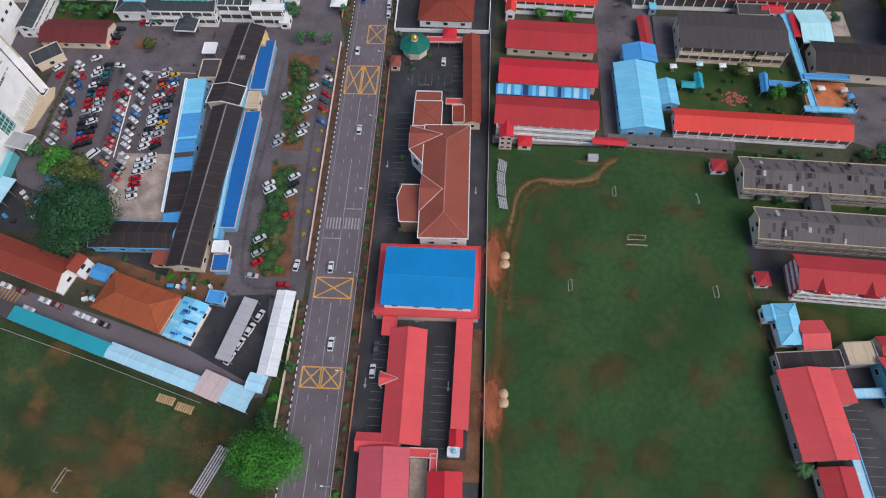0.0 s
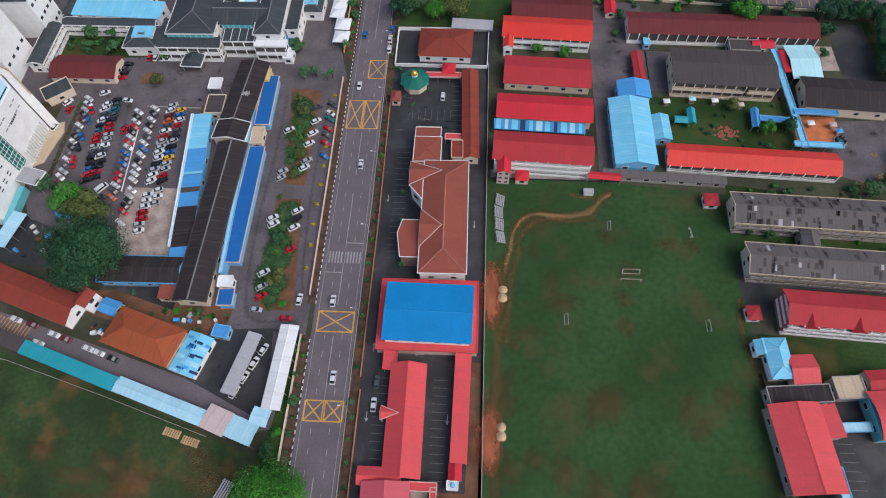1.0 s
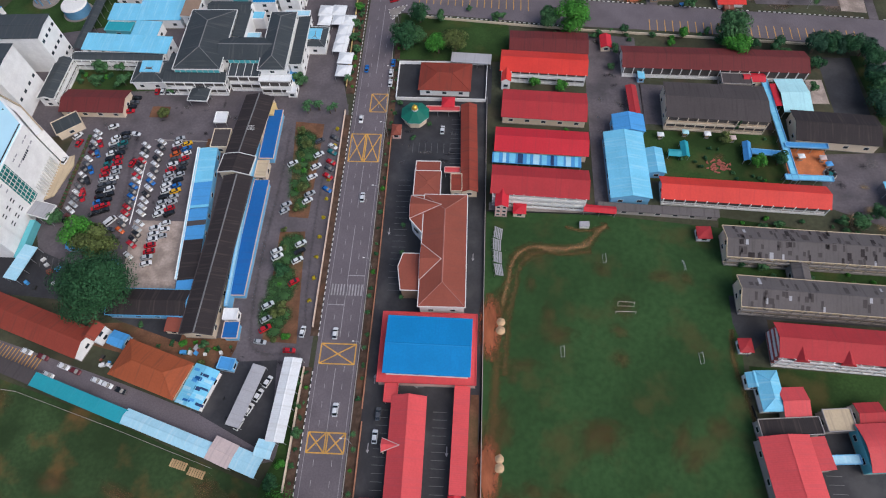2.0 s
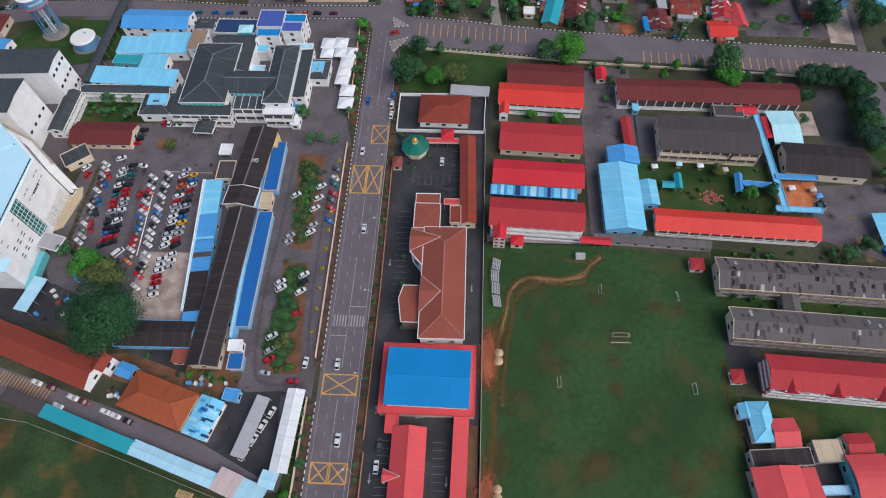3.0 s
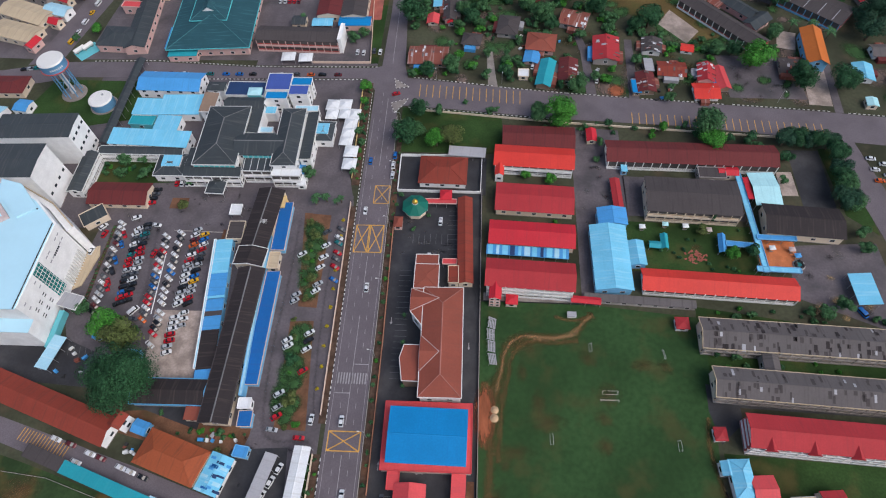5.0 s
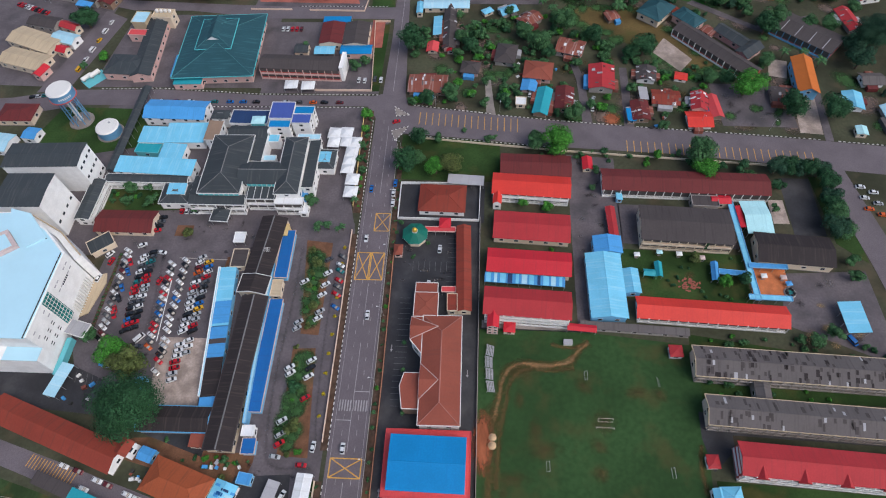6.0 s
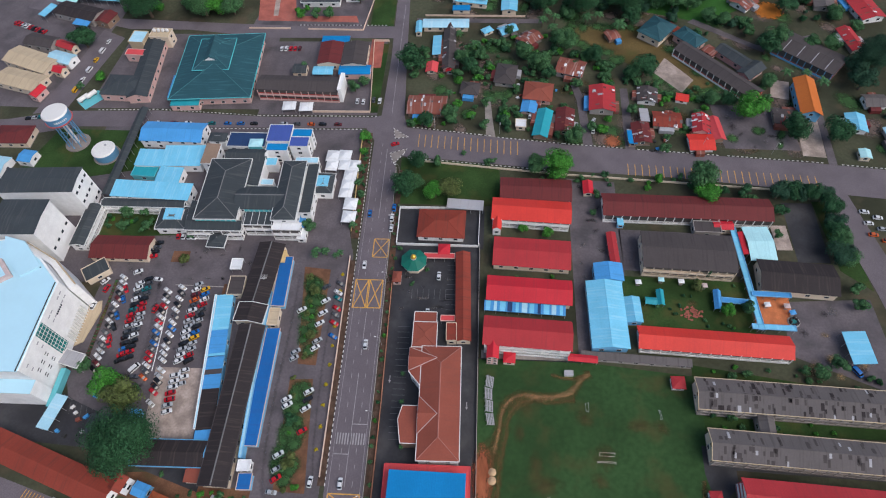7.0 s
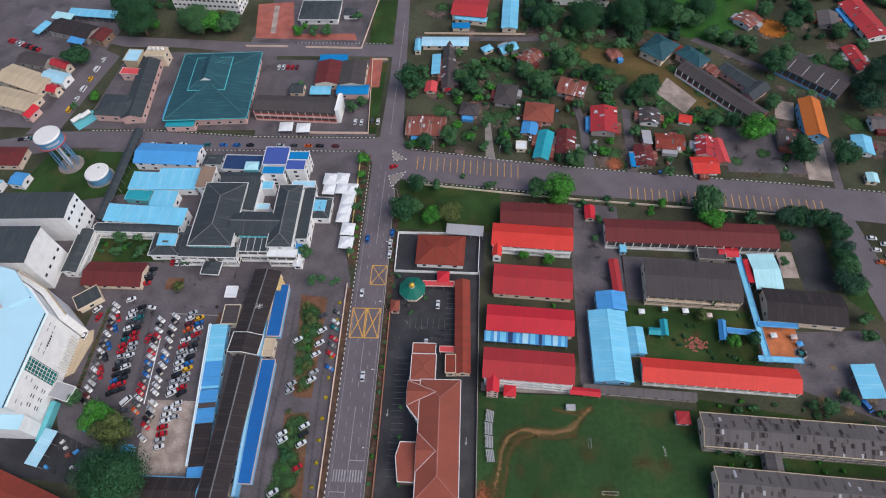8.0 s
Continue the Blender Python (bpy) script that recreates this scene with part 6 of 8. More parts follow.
for yy in (34.0, 36.2, 42.6, 45.0, 13.2, 22.6):
    for zz in (17.0, 20.2):
        part("vent_panel", shared_box("vent_panel", 0.12, 1.5, 0.5, "silver_roof"), tower, at=pose(-118.24, yy, zz))
for i in range(5):
    part("sign_bar", shared_box("sign_bar", 0.1, 0.7, 0.9, "glass"), tower, "dark bar of a wall sign", at=pose(-118.25, 37.2 + i * 1.0, 16.5))
for i in range(12):
    part("sun_fin", shared_box("sun_fin", 0.9, 0.25, 6.5, "white_trim"), tower, at=pose(-117.9, 32 + i * 1.3, 0.3))
part("terrace", mesh_of("terrace", *poly_prism([(-118.2, 49), (-131, 60.6), (-147, 69.6), (-146, 72), (-129.5, 63.2), (-116, 51.5)], 0, 16.5), "white_wall"), tower, "tan stepped terrace")
part("terrace_rail", mesh_of("terrace_rail", *poly_prism([(-116.6, 51.2), (-116.2, 51.6), (-129.2, 63.0), (-146, 71.6), (-146, 71.2), (-129.6, 62.6)], 16.5, 17.6), "tan_roof"), tower)
part("apron", mesh_of("apron", *poly_prism([(-118.2, 30), (-118.2, 50), (-113.5, 52), (-112, 47), (-114.8, 32)], 0, 0.5), "tan_roof"), tower, "tan paved apron")
part("south_wing", mesh_of("south_wing", *poly_prism([(-117.5, 4.5), (-117.5, 10), (-180, 10), (-180, 4.5)], 0, 14), "white_wall"), tower, "lower white wing")
part("south_roof", mesh_of("south_roof", *poly_prism([(-117.6, 4.3), (-117.6, 9.9), (-132, 9.9), (-132, 4.3)], 14, 14.3), "tower_roof"), tower, "pale blue lower roof")
part("teal_base", mesh_of("teal_base", *box_data(-117.4, -115.2, 3, 19, 0, 3.4), "teal_wall"), tower, "teal covered passage")
building("entrance_canopy", -113.2, 22.5, 9.4, 6.4, -14, 5, "flat", 0, "silver_roof", "white_wall", "grey entrance canopy with a white frame", "canopy", o=0.2, open_sides=True, trim="white_trim")
building("kiosk", -120, 66, 11, 8, 38, 3.4, "flat", 0, "slate_roof", "cream_wall", "low grey-roofed kiosk beside the tower", "kiosk", o=0.3)

# water tower and ground tank
wt = tagged(new("water_tower"), "tall blue steel water tower with a white-topped tank", "water tower")
wt.matrix_world = pose(-161.3, 146, 0)
part("plinth", mesh_of("plinth", *ring_cyl(6.6, 6.4, 0, 0.5, 32), "concrete"), wt)
for i in range(8):
    a, b2 = 2 * math.pi * i / 8, 2 * math.pi * (i + 1) / 8
    p0, p1 = (4.6 * math.cos(a), 4.6 * math.sin(a), 0.4), (4.2 * math.cos(a), 4.2 * math.sin(a), 17)
    part("leg", mesh_of("leg", *tube(p0, p1, 0.28), "tower_blue"), wt)
    for z0, z1 in ((3, 8), (8, 13)):
        part("brace", mesh_of("brace", *tube((4.5 * math.cos(a), 4.5 * math.sin(a), z0), (4.3 * math.cos(b2), 4.3 * math.sin(b2), z1), 0.12), "tower_blue"), wt)
part("stair_shaft", mesh_of("stair_shaft", *box_data(-0.8, 0.8, -0.8, 0.8, 0.4, 17), "white_trim"), wt)
tank = part("tank", mesh_of("tank", *ring_cyl(5.2, 6.4, 16.6, 18.2, 32), "tower_blue"), wt)
part("tank_wall", mesh_of("tank_wall", *ring_cyl(6.4, 6.4, 18.2, 22.4, 32), "tower_blue"), tank)
part("red_rim", mesh_of("red_rim", *ring_cyl(6.9, 6.9, 17.9, 18.25, 32), "red_wall"), tank)
part("tank_lid", mesh_of("tank_lid", *ring_cyl(6.5, 5.9, 22.4, 23.0, 32), "tank_white"), tank, "white tank lid")
for i in range(7):
    a = radians(-75 + i * 9)
    part("sign_bar", shared_box("tank_sign", 0.5, 0.12, 1.0, "tank_white"), tank, "pale bar of painted lettering", at=pose(6.45 * math.cos(a), 6.45 * math.sin(a), 19.8, 0, 0, math.degrees(a) + 90))
gt = tagged(new("ground_tank"), "low round blue water tank with a white lid", "water tank")
gt.matrix_world = pose(-142.0, 137.5, 0)
part("tank_wall", mesh_of("tank_wall", *ring_cyl(6, 6, 0, 4.6, 32), "tower_blue"), gt)
part("tank_lid", mesh_of("tank_lid", *ring_cyl(6.1, 5.6, 4.6, 5.1, 32), "tank_white"), gt, "white stained lid")
part("footing", mesh_of("footing", *ring_cyl(7, 7, 0, 0.3, 32), "concrete"), gt)
part("hatch", mesh_of("hatch", *ring_cyl(0.6, 0.6, 5.1, 5.35, 12, 0.5, 2.5), "metal"), gt)
for (sx, sy, sa) in ((-170, 178, -35), (-166.5, 181, -35)):
    silo = tagged(new("gas_tank"), "white horizontal cylinder tank on saddles", "gas tank")
    silo.matrix_world = pose(sx, sy, 0, 0, 0, sa + 90)
    part("shell", mesh_of("shell", *tube((-3.2, 0, 1.9), (3.2, 0, 1.9), 1.2, 16), "tank_white"), silo)
    for s in (-2, 2):
        part("saddle", shared_box("saddle", 0.4, 1.8, 1.0, "concrete"), silo, at=pose(s, 0, 0))
sheet("tank_yard", quad(-166, 178.5, 13, 9, 50), 0.09, "teal_wall", "teal painted tank yard", "yard")

# prayer hall with green octagonal roof
ph = tagged(new("prayer_hall"), "octagonal prayer hall with a green roof and golden dome", "prayer hall")
ph.matrix_world = pose(25.2, 74.4, 0, 0, 0, 22.5)
part("wall", mesh_of("wall", *ring_cyl(4.9, 4.9, 0, 4.0, 8), "cream_wall"), ph)
part("roof", mesh_of("roof", *ring_cyl(6.1, 1.2, 3.9, 6.2, 8), "green_roof"), ph, "green metal roof")
part("eave", mesh_of("eave", *ring_cyl(6.1, 6.1, 3.7, 3.9, 8), "white_trim"), ph)
part("drum", mesh_of("drum", *ring_cyl(1.35, 1.35, 6.0, 6.7, 16), "white_trim"), ph)
dome_v, dome_f = [], []
for j in range(7):
    a = math.pi / 2 * j / 6
    dome_v += [(1.3 * math.cos(a) * math.cos(2 * math.pi * i / 16), 1.3 * math.cos(a) * math.sin(2 * math.pi * i / 16), 6.7 + 1.6 * math.sin(a)) for i in range(16)]
dome_f = [(j * 16 + i, j * 16 + (i + 1) % 16, (j + 1) * 16 + (i + 1) % 16, (j + 1) * 16 + i) for j in range(6) for i in range(16)]
part("dome", mesh_of("dome", dome_v, dome_f, "gold", True), ph, "golden dome")
part("finial", mesh_of("finial", *tube((0, 0, 8.2), (0, 0, 9.2), 0.08), "gold"), ph)


# ---- trees ----
def crown_mesh(name, mat, n, leaf, lobes, flat, seed):
    rnd = np.random.RandomState(seed)
    c = rnd.normal(size=(lobes, 3))
    c = c / np.linalg.norm(c, axis=1, keepdims=True) * rnd.uniform(0.25, 0.66, (lobes, 1))
    rad = rnd.uniform(0.30, 0.48, lobes)
    which = rnd.randint(0, lobes, n)
    d = rnd.normal(size=(n, 3))
    d /= np.linalg.norm(d, axis=1, keepdims=True)
    d[:, 2] = np.where(d[:, 2] < -0.35, -d[:, 2], d[:, 2])
    p = c[which] + d * (rad[which] * rnd.uniform(0.72, 1.05, n))[:, None]
    p[:, 2] = p[:, 2] * flat + 0.95
    a = np.cross(d, rnd.normal(size=(n, 3)))
    a /= np.linalg.norm(a, axis=1, keepdims=True)
    b = np.cross(d, a) + d * rnd.uniform(-0.5, 0.5, (n, 1))
    s = leaf * rnd.uniform(0.6, 1.4, (n, 1))
    v = np.concatenate([p - a * s, p + b * s * 0.6, p + a * s, p - b * s * 0.6], 1).reshape(-1, 3)
    return mesh_of(name, v.tolist(), [(4 * i, 4 * i + 1, 4 * i + 2, 4 * i + 3) for i in range(n)], mat)


TREES = {}
TRUNK = mesh_of("trunk", *ring_cyl(0.075, 0.04, 0, 0.75, 8), "bark")
LIMB = mesh_of("limb", *ring_cyl(0.035, 0.015, 0, 0.55, 6), "bark")


def tree_template(kind, large, variant):
    key = (kind, large, variant)
    if key in TREES:
        return TREES[key]
    mat = "leaf_" + kind
    n, leaf, lobes = {0: (1100, 0.090, 11), 1: (4600, 0.054, 24), 2: (30000, 0.023, 46)}[int(large)]
    TREES[key] = crown_mesh("crown", mat, n, leaf, lobes, 0.8, 11 + variant * 7 + len(kind) + 100 * large)
    return TREES[key]


LABELS = {"mid": "leafy green broad-crowned tree with rough bark", "dark": "dark green dense-crowned tree with rough bark", "bright": "fresh bright green tree with a full crown", "olive": "thin olive-green tree with a loose crown", "deep": "very dark green tree of a dense tree belt", "yellow": "clipped yellow-leaved shrub beside a wall"}
TREE_RND = random.Random(5)


def frond_mesh():
    v, f = [], []
    for i in range(9):
        t0, t1 = i / 9, (i + 1) / 9
        def at(t):
            return 1.0 * t, 0.34 * math.sin(2.2 * t) - 0.55 * t * t
        (x0, z0), (x1, z1) = at(t0), at(t1)
        w = 0.24 * math.sin(math.pi * min(1, t0 + 0.12)) + 0.03
        for s in (-1, 1):
            k = len(v)
            v += [(x0, 0, z0), (x1 - 0.02, 0, z1), (x1 + 0.06, s * w, z1 - 0.10), (x0 + 0.08, s * w, z0 - 0.10)]
            f.append((k, k + 1, k + 2, k + 3))
    return mesh_of("frond", v, f, "leaf_mid")


FROND = frond_mesh()
PALM_TRUNK = mesh_of("trunk", *ring_cyl(0.22, 0.15, 0, 1.0, 8), "bark")


def tree(x, y, r, kind):
    if kind == "palm":
        h = max(1.6, min(6.5, r * 1.9))
        t = tagged(new("palm_tree"), "slender palm with drooping green fronds", "palm")
        t.matrix_world = pose(x, y, 0, 0, 0, TREE_RND.uniform(0, 360))
        part("trunk", PALM_TRUNK, t, at=Matrix.Diagonal((1, 1, h, 1)))
        for i in range(9):
            part("frond", FROND, t, at=pose(0, 0, h, 0, TREE_RND.uniform(-22, 22), i * 40 + TREE_RND.uniform(-8, 8)) @ Matrix.Diagonal((r, r, r, 1)))
        return t
    if kind == "cyp":
        t = tagged(new("cypress_tree"), "tall narrow dark green cypress tree", "tree")
        t.matrix_world = pose(x, y, 0)
        part("trunk", TRUNK, t, at=Matrix.Diagonal((r, r, 2, 1)))
        part("crown", tree_template("dark", False, 0), t, at=pose(0, 0, 0.2) @ Matrix.Diagonal((r, r, 4.4, 1)))
        return t
    large = r > 4.2
    t = tagged(new("tree" if r > 1.45 else "shrub"), LABELS[kind], "tree" if r > 1.45 else "shrub")
    t.matrix_world = pose(x, y, 0, 0, 0, TREE_RND.uniform(0, 360))
    low = r <= 1.45
    r = r * (1.1 if r > 8 else 1.2 if r > 4.2 else 1.12)
    size = Matrix.Diagonal((r, r, r * TREE_RND.uniform(0.85, 1.05), 1))
    if not low:
        part("trunk", TRUNK, t, at=size)
        for i in range(3 if r > 9 else 0):
            part("limb", LIMB, t, at=size @ pose(0, 0, 0.5, TREE_RND.uniform(28, 45), 0, i * 120 + 20))
    part("crown", tree_template(kind, 2 if r > 10.5 else int(large), TREE_RND.randint(0, 2) if r < 10.5 else 0), t, at=(pose(0, 0, -0.6 * r) if low else Matrix()) @ size)
    return t


tree(14.8, 202.4, 9.1, "dark")
tree(42.5, 210.5, 4.7, "mid")
tree(47.5, 202.1, 5.0, "dark")
tree(50.0, 220.4, 3.5, "palm")
tree(40.6, 230.6, 2.8, "palm")
tree(77.6, 215.5, 5.8, "mid")
tree(85.3, 204.5, 6.7, "mid")
tree(90.8, 198.2, 4.3, "dark")
tree(100.5, 222.3, 7.0, "mid")
tree(89.7, 241.7, 3.6, "palm")
tree(94.9, 235.2, 3.6, "palm")
tree(93.0, 248.8, 3.7, "palm")
tree(97.4, 244.7, 3.3, "palm")
tree(115.6, 244.2, 3.7, "palm")
tree(122.6, 246.3, 3.7, "palm")
tree(90.3, 258.0, 8.3, "dark")
tree(114.2, 256.4, 11.5, "dark")
tree(138.4, 256.2, 11.7, "dark")
tree(117.2, 212.3, 5.2, "dark")
tree(122.2, 206.1, 3.7, "mid")
tree(101.9, 150.9, 5.1, "mid")
tree(106.8, 190.8, 3.6, "mid")
tree(93.6, 152.7, 2.7, "dark")
tree(25.2, 161.7, 4.6, "dark")
tree(37.4, 165.7, 5.2, "mid")
tree(57.1, 176.0, 3.1, "mid")
tree(56.0, 159.7, 3.3, "mid")
tree(73.2, 187.6, 2.6, "mid")
tree(71.6, 171.1, 2.8, "mid")
tree(40.7, 197.6, 3.6, "mid")
tree(52.8, 200.2, 3.0, "mid")
tree(52.6, 213.6, 4.1, "mid")
tree(46.8, 219.0, 3.4, "mid")
tree(111.4, 159.2, 3.1, "mid")
tree(134.6, 197.9, 4.0, "dark")
tree(133.8, 171.2, 3.5, "mid")
tree(69.8, 234.6, 3.9, "dark")
tree(36.8, 181.3, 2.5, "palm")
tree(62.9, 224.2, 3.1, "mid")
tree(106.4, 205.5, 3.4, "dark")
tree(192.2, 169.4, 8.8, "bright")
tree(184.3, 178.4, 5.1, "dark")
tree(175.7, 179.0, 4.4, "mid")
tree(207.9, 191.5, 4.6, "mid")
tree(212.0, 155.5, 8.1, "dark")
tree(231.8, 153.5, 6.9, "dark")
tree(220.7, 226.6, 7.0, "mid")
tree(207.2, 234.1, 4.2, "mid")
tree(213.6, 218.3, 6.8, "dark")
tree(218.5, 197.0, 3.3, "palm")
tree(228.7, 197.1, 3.3, "palm")
tree(235.5, 189.6, 4.1, "palm")
tree(143.6, 200.3, 6.9, "dark")
tree(137.4, 197.7, 4.7, "dark")
tree(146.7, 144.5, 3.4, "mid")
tree(265.6, 207.0, 10.4, "deep")
tree(256.2, 190.2, 8.4, "deep")
tree(257.3, 202.7, 7.0, "deep")
tree(158.8, 264.7, 10.4, "dark")
tree(169.1, 260.5, 8.7, "mid")
tree(182.8, 266.0, 9.7, "dark")
tree(195.7, 244.9, 4.3, "mid")
tree(221.9, 268.5, 5.4, "mid")
tree(233.3, 255.3, 6.6, "dark")
tree(178.3, 259.3, 5.5, "mid")
tree(249.3, 220.4, 5.1, "mid")
tree(239.4, 223.2, 4.7, "mid")
tree(187.4, 247.5, 4.7, "mid")
tree(243.0, 266.6, 5.9, "dark")
tree(141.3, 244.9, 6.8, "dark")
tree(134.0, 237.2, 5.1, "palm")
tree(23.2, 132.9, 4.9, "dark")
tree(32.5, 133.7, 3.1, "mid")
tree(17.0, 115.3, 6.7, "dark")
tree(21.5, 118.6, 5.0, "mid")
tree(32.7, 113.0, 5.2, "bright")
tree(40.1, 114.8, 5.8, "olive")
tree(81.7, 131.1, 5.4, "mid")
tree(91.8, 127.7, 7.4, "bright")
tree(98.4, 133.1, 3.2, "mid")
tree(45.5, 140.5, 1.7, "mid")
tree(58.5, 133.9, 2.6, "mid")
tree(61.3, 136.1, 1.7, "mid")
tree(74.6, 93.6, 2.9, "bright")
tree(85.5, 92.1, 2.9, "bright")
tree(109.9, 114.5, 2.5, "mid")
tree(107.7, 104.3, 1.9, "mid")
tree(115.0, 126.6, 2.6, "dark")
tree(87.0, 69.3, 1.3, "bright")
tree(71.6, 69.4, 1.0, "mid")
tree(141.0, 124.3, 3.2, "bright")
tree(151.7, 126.7, 2.1, "mid")
tree(159.4, 122.5, 7.2, "mid")
tree(161.3, 114.3, 5.9, "bright")
tree(170.2, 117.8, 3.0, "dark")
tree(179.7, 117.0, 3.9, "dark")
tree(183.5, 114.0, 2.7, "mid")
tree(194.8, 115.7, 4.9, "deep")
tree(200.3, 116.7, 5.0, "dark")
tree(205.2, 116.2, 5.0, "deep")
tree(210.0, 115.3, 5.0, "dark")
tree(214.6, 114.1, 5.1, "deep")
tree(215.8, 107.9, 5.0, "dark")
tree(215.2, 99.4, 4.9, "deep")
tree(214.4, 93.3, 5.2, "dark")
tree(213.2, 87.4, 5.5, "mid")
tree(212.0, 81.5, 6.0, "deep")
tree(215.2, 80.0, 4.8, "mid")
tree(193.7, 106.4, 3.6, "dark")
tree(189.4, 93.0, 2.6, "mid")
tree(159.4, 54.1, 3.2, "bright")
tree(167.3, 54.6, 3.8, "dark")
tree(214.5, 65.1, 3.5, "mid")
tree(213.6, 57.4, 3.5, "mid")
tree(148.8, 65.0, 2.9, "olive")
tree(153.9, 70.4, 1.3, "cyp")
tree(197.9, 31.0, 3.8, "mid")
tree(189.6, 27.0, 3.8, "mid")
tree(184.2, 28.1, 2.4, "mid")
tree(130.7, 56.0, 1.5, "mid")
tree(-185.2, 223.6, 7.6, "dark")
tree(-154.0, 252.0, 12.9, "dark")
tree(-119.0, 253.7, 9.9, "mid")
tree(-110.4, 254.8, 8.1, "bright")
tree(-130.9, 260.0, 5.0, "mid")
tree(-164.9, 193.8, 3.9, "bright")
tree(-159.0, 181.7, 2.6, "mid")
tree(-175.0, 186.8, 2.7, "mid")
tree(-101.2, 254.9, 7.2, "mid")
tree(-58.3, 251.6, 3.4, "bright")
tree(-48.7, 251.1, 3.8, "mid")
tree(-40.4, 251.1, 3.8, "mid")
tree(-22.8, 265.7, 3.9, "mid")
tree(-16.0, 186.2, 3.9, "mid")
tree(-11.7, 191.3, 3.3, "mid")
tree(-47.8, 204.9, 2.1, "palm")
tree(-6.0, 149.3, 3.6, "bright")
tree(-116.5, 98.3, 3.7, "mid")
tree(-107.8, 99.1, 2.8, "mid")
tree(-115.9, 91.0, 3.1, "mid")
tree(-104.2, 91.0, 3.6, "mid")
tree(-123.9, 91.6, 1.9, "mid")
tree(-81.5, 87.0, 2.3, "mid")
tree(-81.0, 73.4, 3.1, "olive")
tree(-25.7, 92.2, 3.8, "mid")
tree(-19.8, 78.3, 2.6, "palm")
tree(-15.7, 78.4, 2.4, "palm")
tree(-9.0, 78.0, 2.1, "palm")
tree(-5.9, 128.8, 2.6, "mid")
tree(-5.9, 119.6, 2.3, "mid")
tree(-4.0, 112.9, 2.2, "mid")
tree(-5.0, 93.0, 2.4, "palm")
tree(-5.6, 139.8, 2.3, "bright")
tree(-93.6, 11.4, 6.9, "bright")
tree(-85.3, 6.8, 7.0, "olive")
tree(-76.3, -11.9, 14.0, "dark")
tree(-108.6, 20.4, 3.6, "mid")
tree(-17.5, 1.7, 3.3, "dark")
tree(-15.2, -14.3, 3.8, "olive")
tree(-17.8, 59.0, 2.7, "olive")
tree(-21.1, 65.8, 2.0, "olive")
tree(-16.3, 37.7, 2.6, "olive")
tree(-17.0, 28.2, 1.9, "olive")
tree(-20.1, 18.8, 1.5, "olive")
tree(-19.7, 47.7, 1.6, "olive")
tree(-19.1, 11.6, 1.4, "olive")
tree(-16.6, -23.9, 1.4, "olive")
tree(-12.0, -23.1, 2.0, "bright")
tree(-46.5, -26.8, 1.8, "bright")
tree(-39.1, -27.0, 2.0, "mid")
tree(-84.0, 11.8, 2.3, "mid")
tree(-81.1, 74.6, 2.0, "olive")
tree(-16.3, 78.7, 2.1, "palm")
tree(-20.5, 76.5, 2.1, "palm")
tree(-11.0, 76.7, 1.8, "palm")
tree(-2.9, -81.5, 9.9, "bright")
tree(-8.4, -69.4, 3.2, "dark")
tree(-6.2, -64.0, 1.9, "bright")
tree(-6.0, -38.7, 1.6, "mid")
tree(-3.2, -54.7, 2.1, "mid")
tree(-4.3, -45.9, 1.4, "mid")
tree(-20.5, -39.2, 0.9, "mid")
tree(139.3, -77.2, 2.7, "palm")
tree(151.7, 8.4, 2.0, "mid")
tree(144.7, 9.5, 1.5, "dark")
tree(-63.9, -20.3, 1.3, "mid")
tree(-64.3, -37.2, 1.0, "mid")
tree(-39.0, -33.3, 1.6, "olive")
tree(-38.3, -28.4, 1.4, "mid")
tree(-35.7, -27.9, 1.2, "bright")
tree(-88.6, -18.0, 1.4, "mid")
tree(24.8, 64.4, 1.4, "mid")
tree(30.9, 71.8, 1.2, "mid")
tree(17.9, 82.2, 1.5, "mid")
tree(16.0, 77.5, 1.2, "mid")
tree(24.3, 21.9, 1.2, "palm")
tree(24.8, 10.2, 1.2, "palm")
tree(25.9, -7.2, 1.1, "palm")

for i in range(42):
    yy = -118 + i * 5.8
    if not (-50 < yy < -46):
        tree(14.9 + TREE_RND.uniform(-0.6, 0.6), yy + TREE_RND.uniform(-1.5, 1.5), TREE_RND.uniform(0.7, 1.3), TREE_RND.choice(("palm", "mid", "bright", "mid", "dark")))
for i in range(10):
    tree(-6.4 - i * 0.06, -9 + i * 8.6, 0.95, "yellow")
for i in range(20):
    tree(-3.2 + TREE_RND.uniform(-0.4, 0.4), -128 + i * 4.9, TREE_RND.uniform(0.6, 1.2), TREE_RND.choice(("mid", "bright", "dark")))
for i in range(16):
    tree(-4.6 + TREE_RND.uniform(-1, 1), 92 + i * 4.0, TREE_RND.uniform(0.8, 1.6), TREE_RND.choice(("mid", "bright", "dark")))
for i in range(9):
    tree(TREE_RND.uniform(-20.5, -13.5), TREE_RND.choice((TREE_RND.uniform(-23, 17), TREE_RND.uniform(27, 71))), TREE_RND.uniform(0.7, 1.4), TREE_RND.choice(("mid", "bright", "olive")))


def free_at(x, y, gap):
    for cx, cy, l, w, a in FOOT:
        dx, dy = x - cx, y - cy
        c, s = math.cos(radians(a)), math.sin(radians(a))
        if abs(dx * c + dy * s) < l / 2 + gap and abs(-dx * s + dy * c) < w / 2 + gap:
            return False
    return True


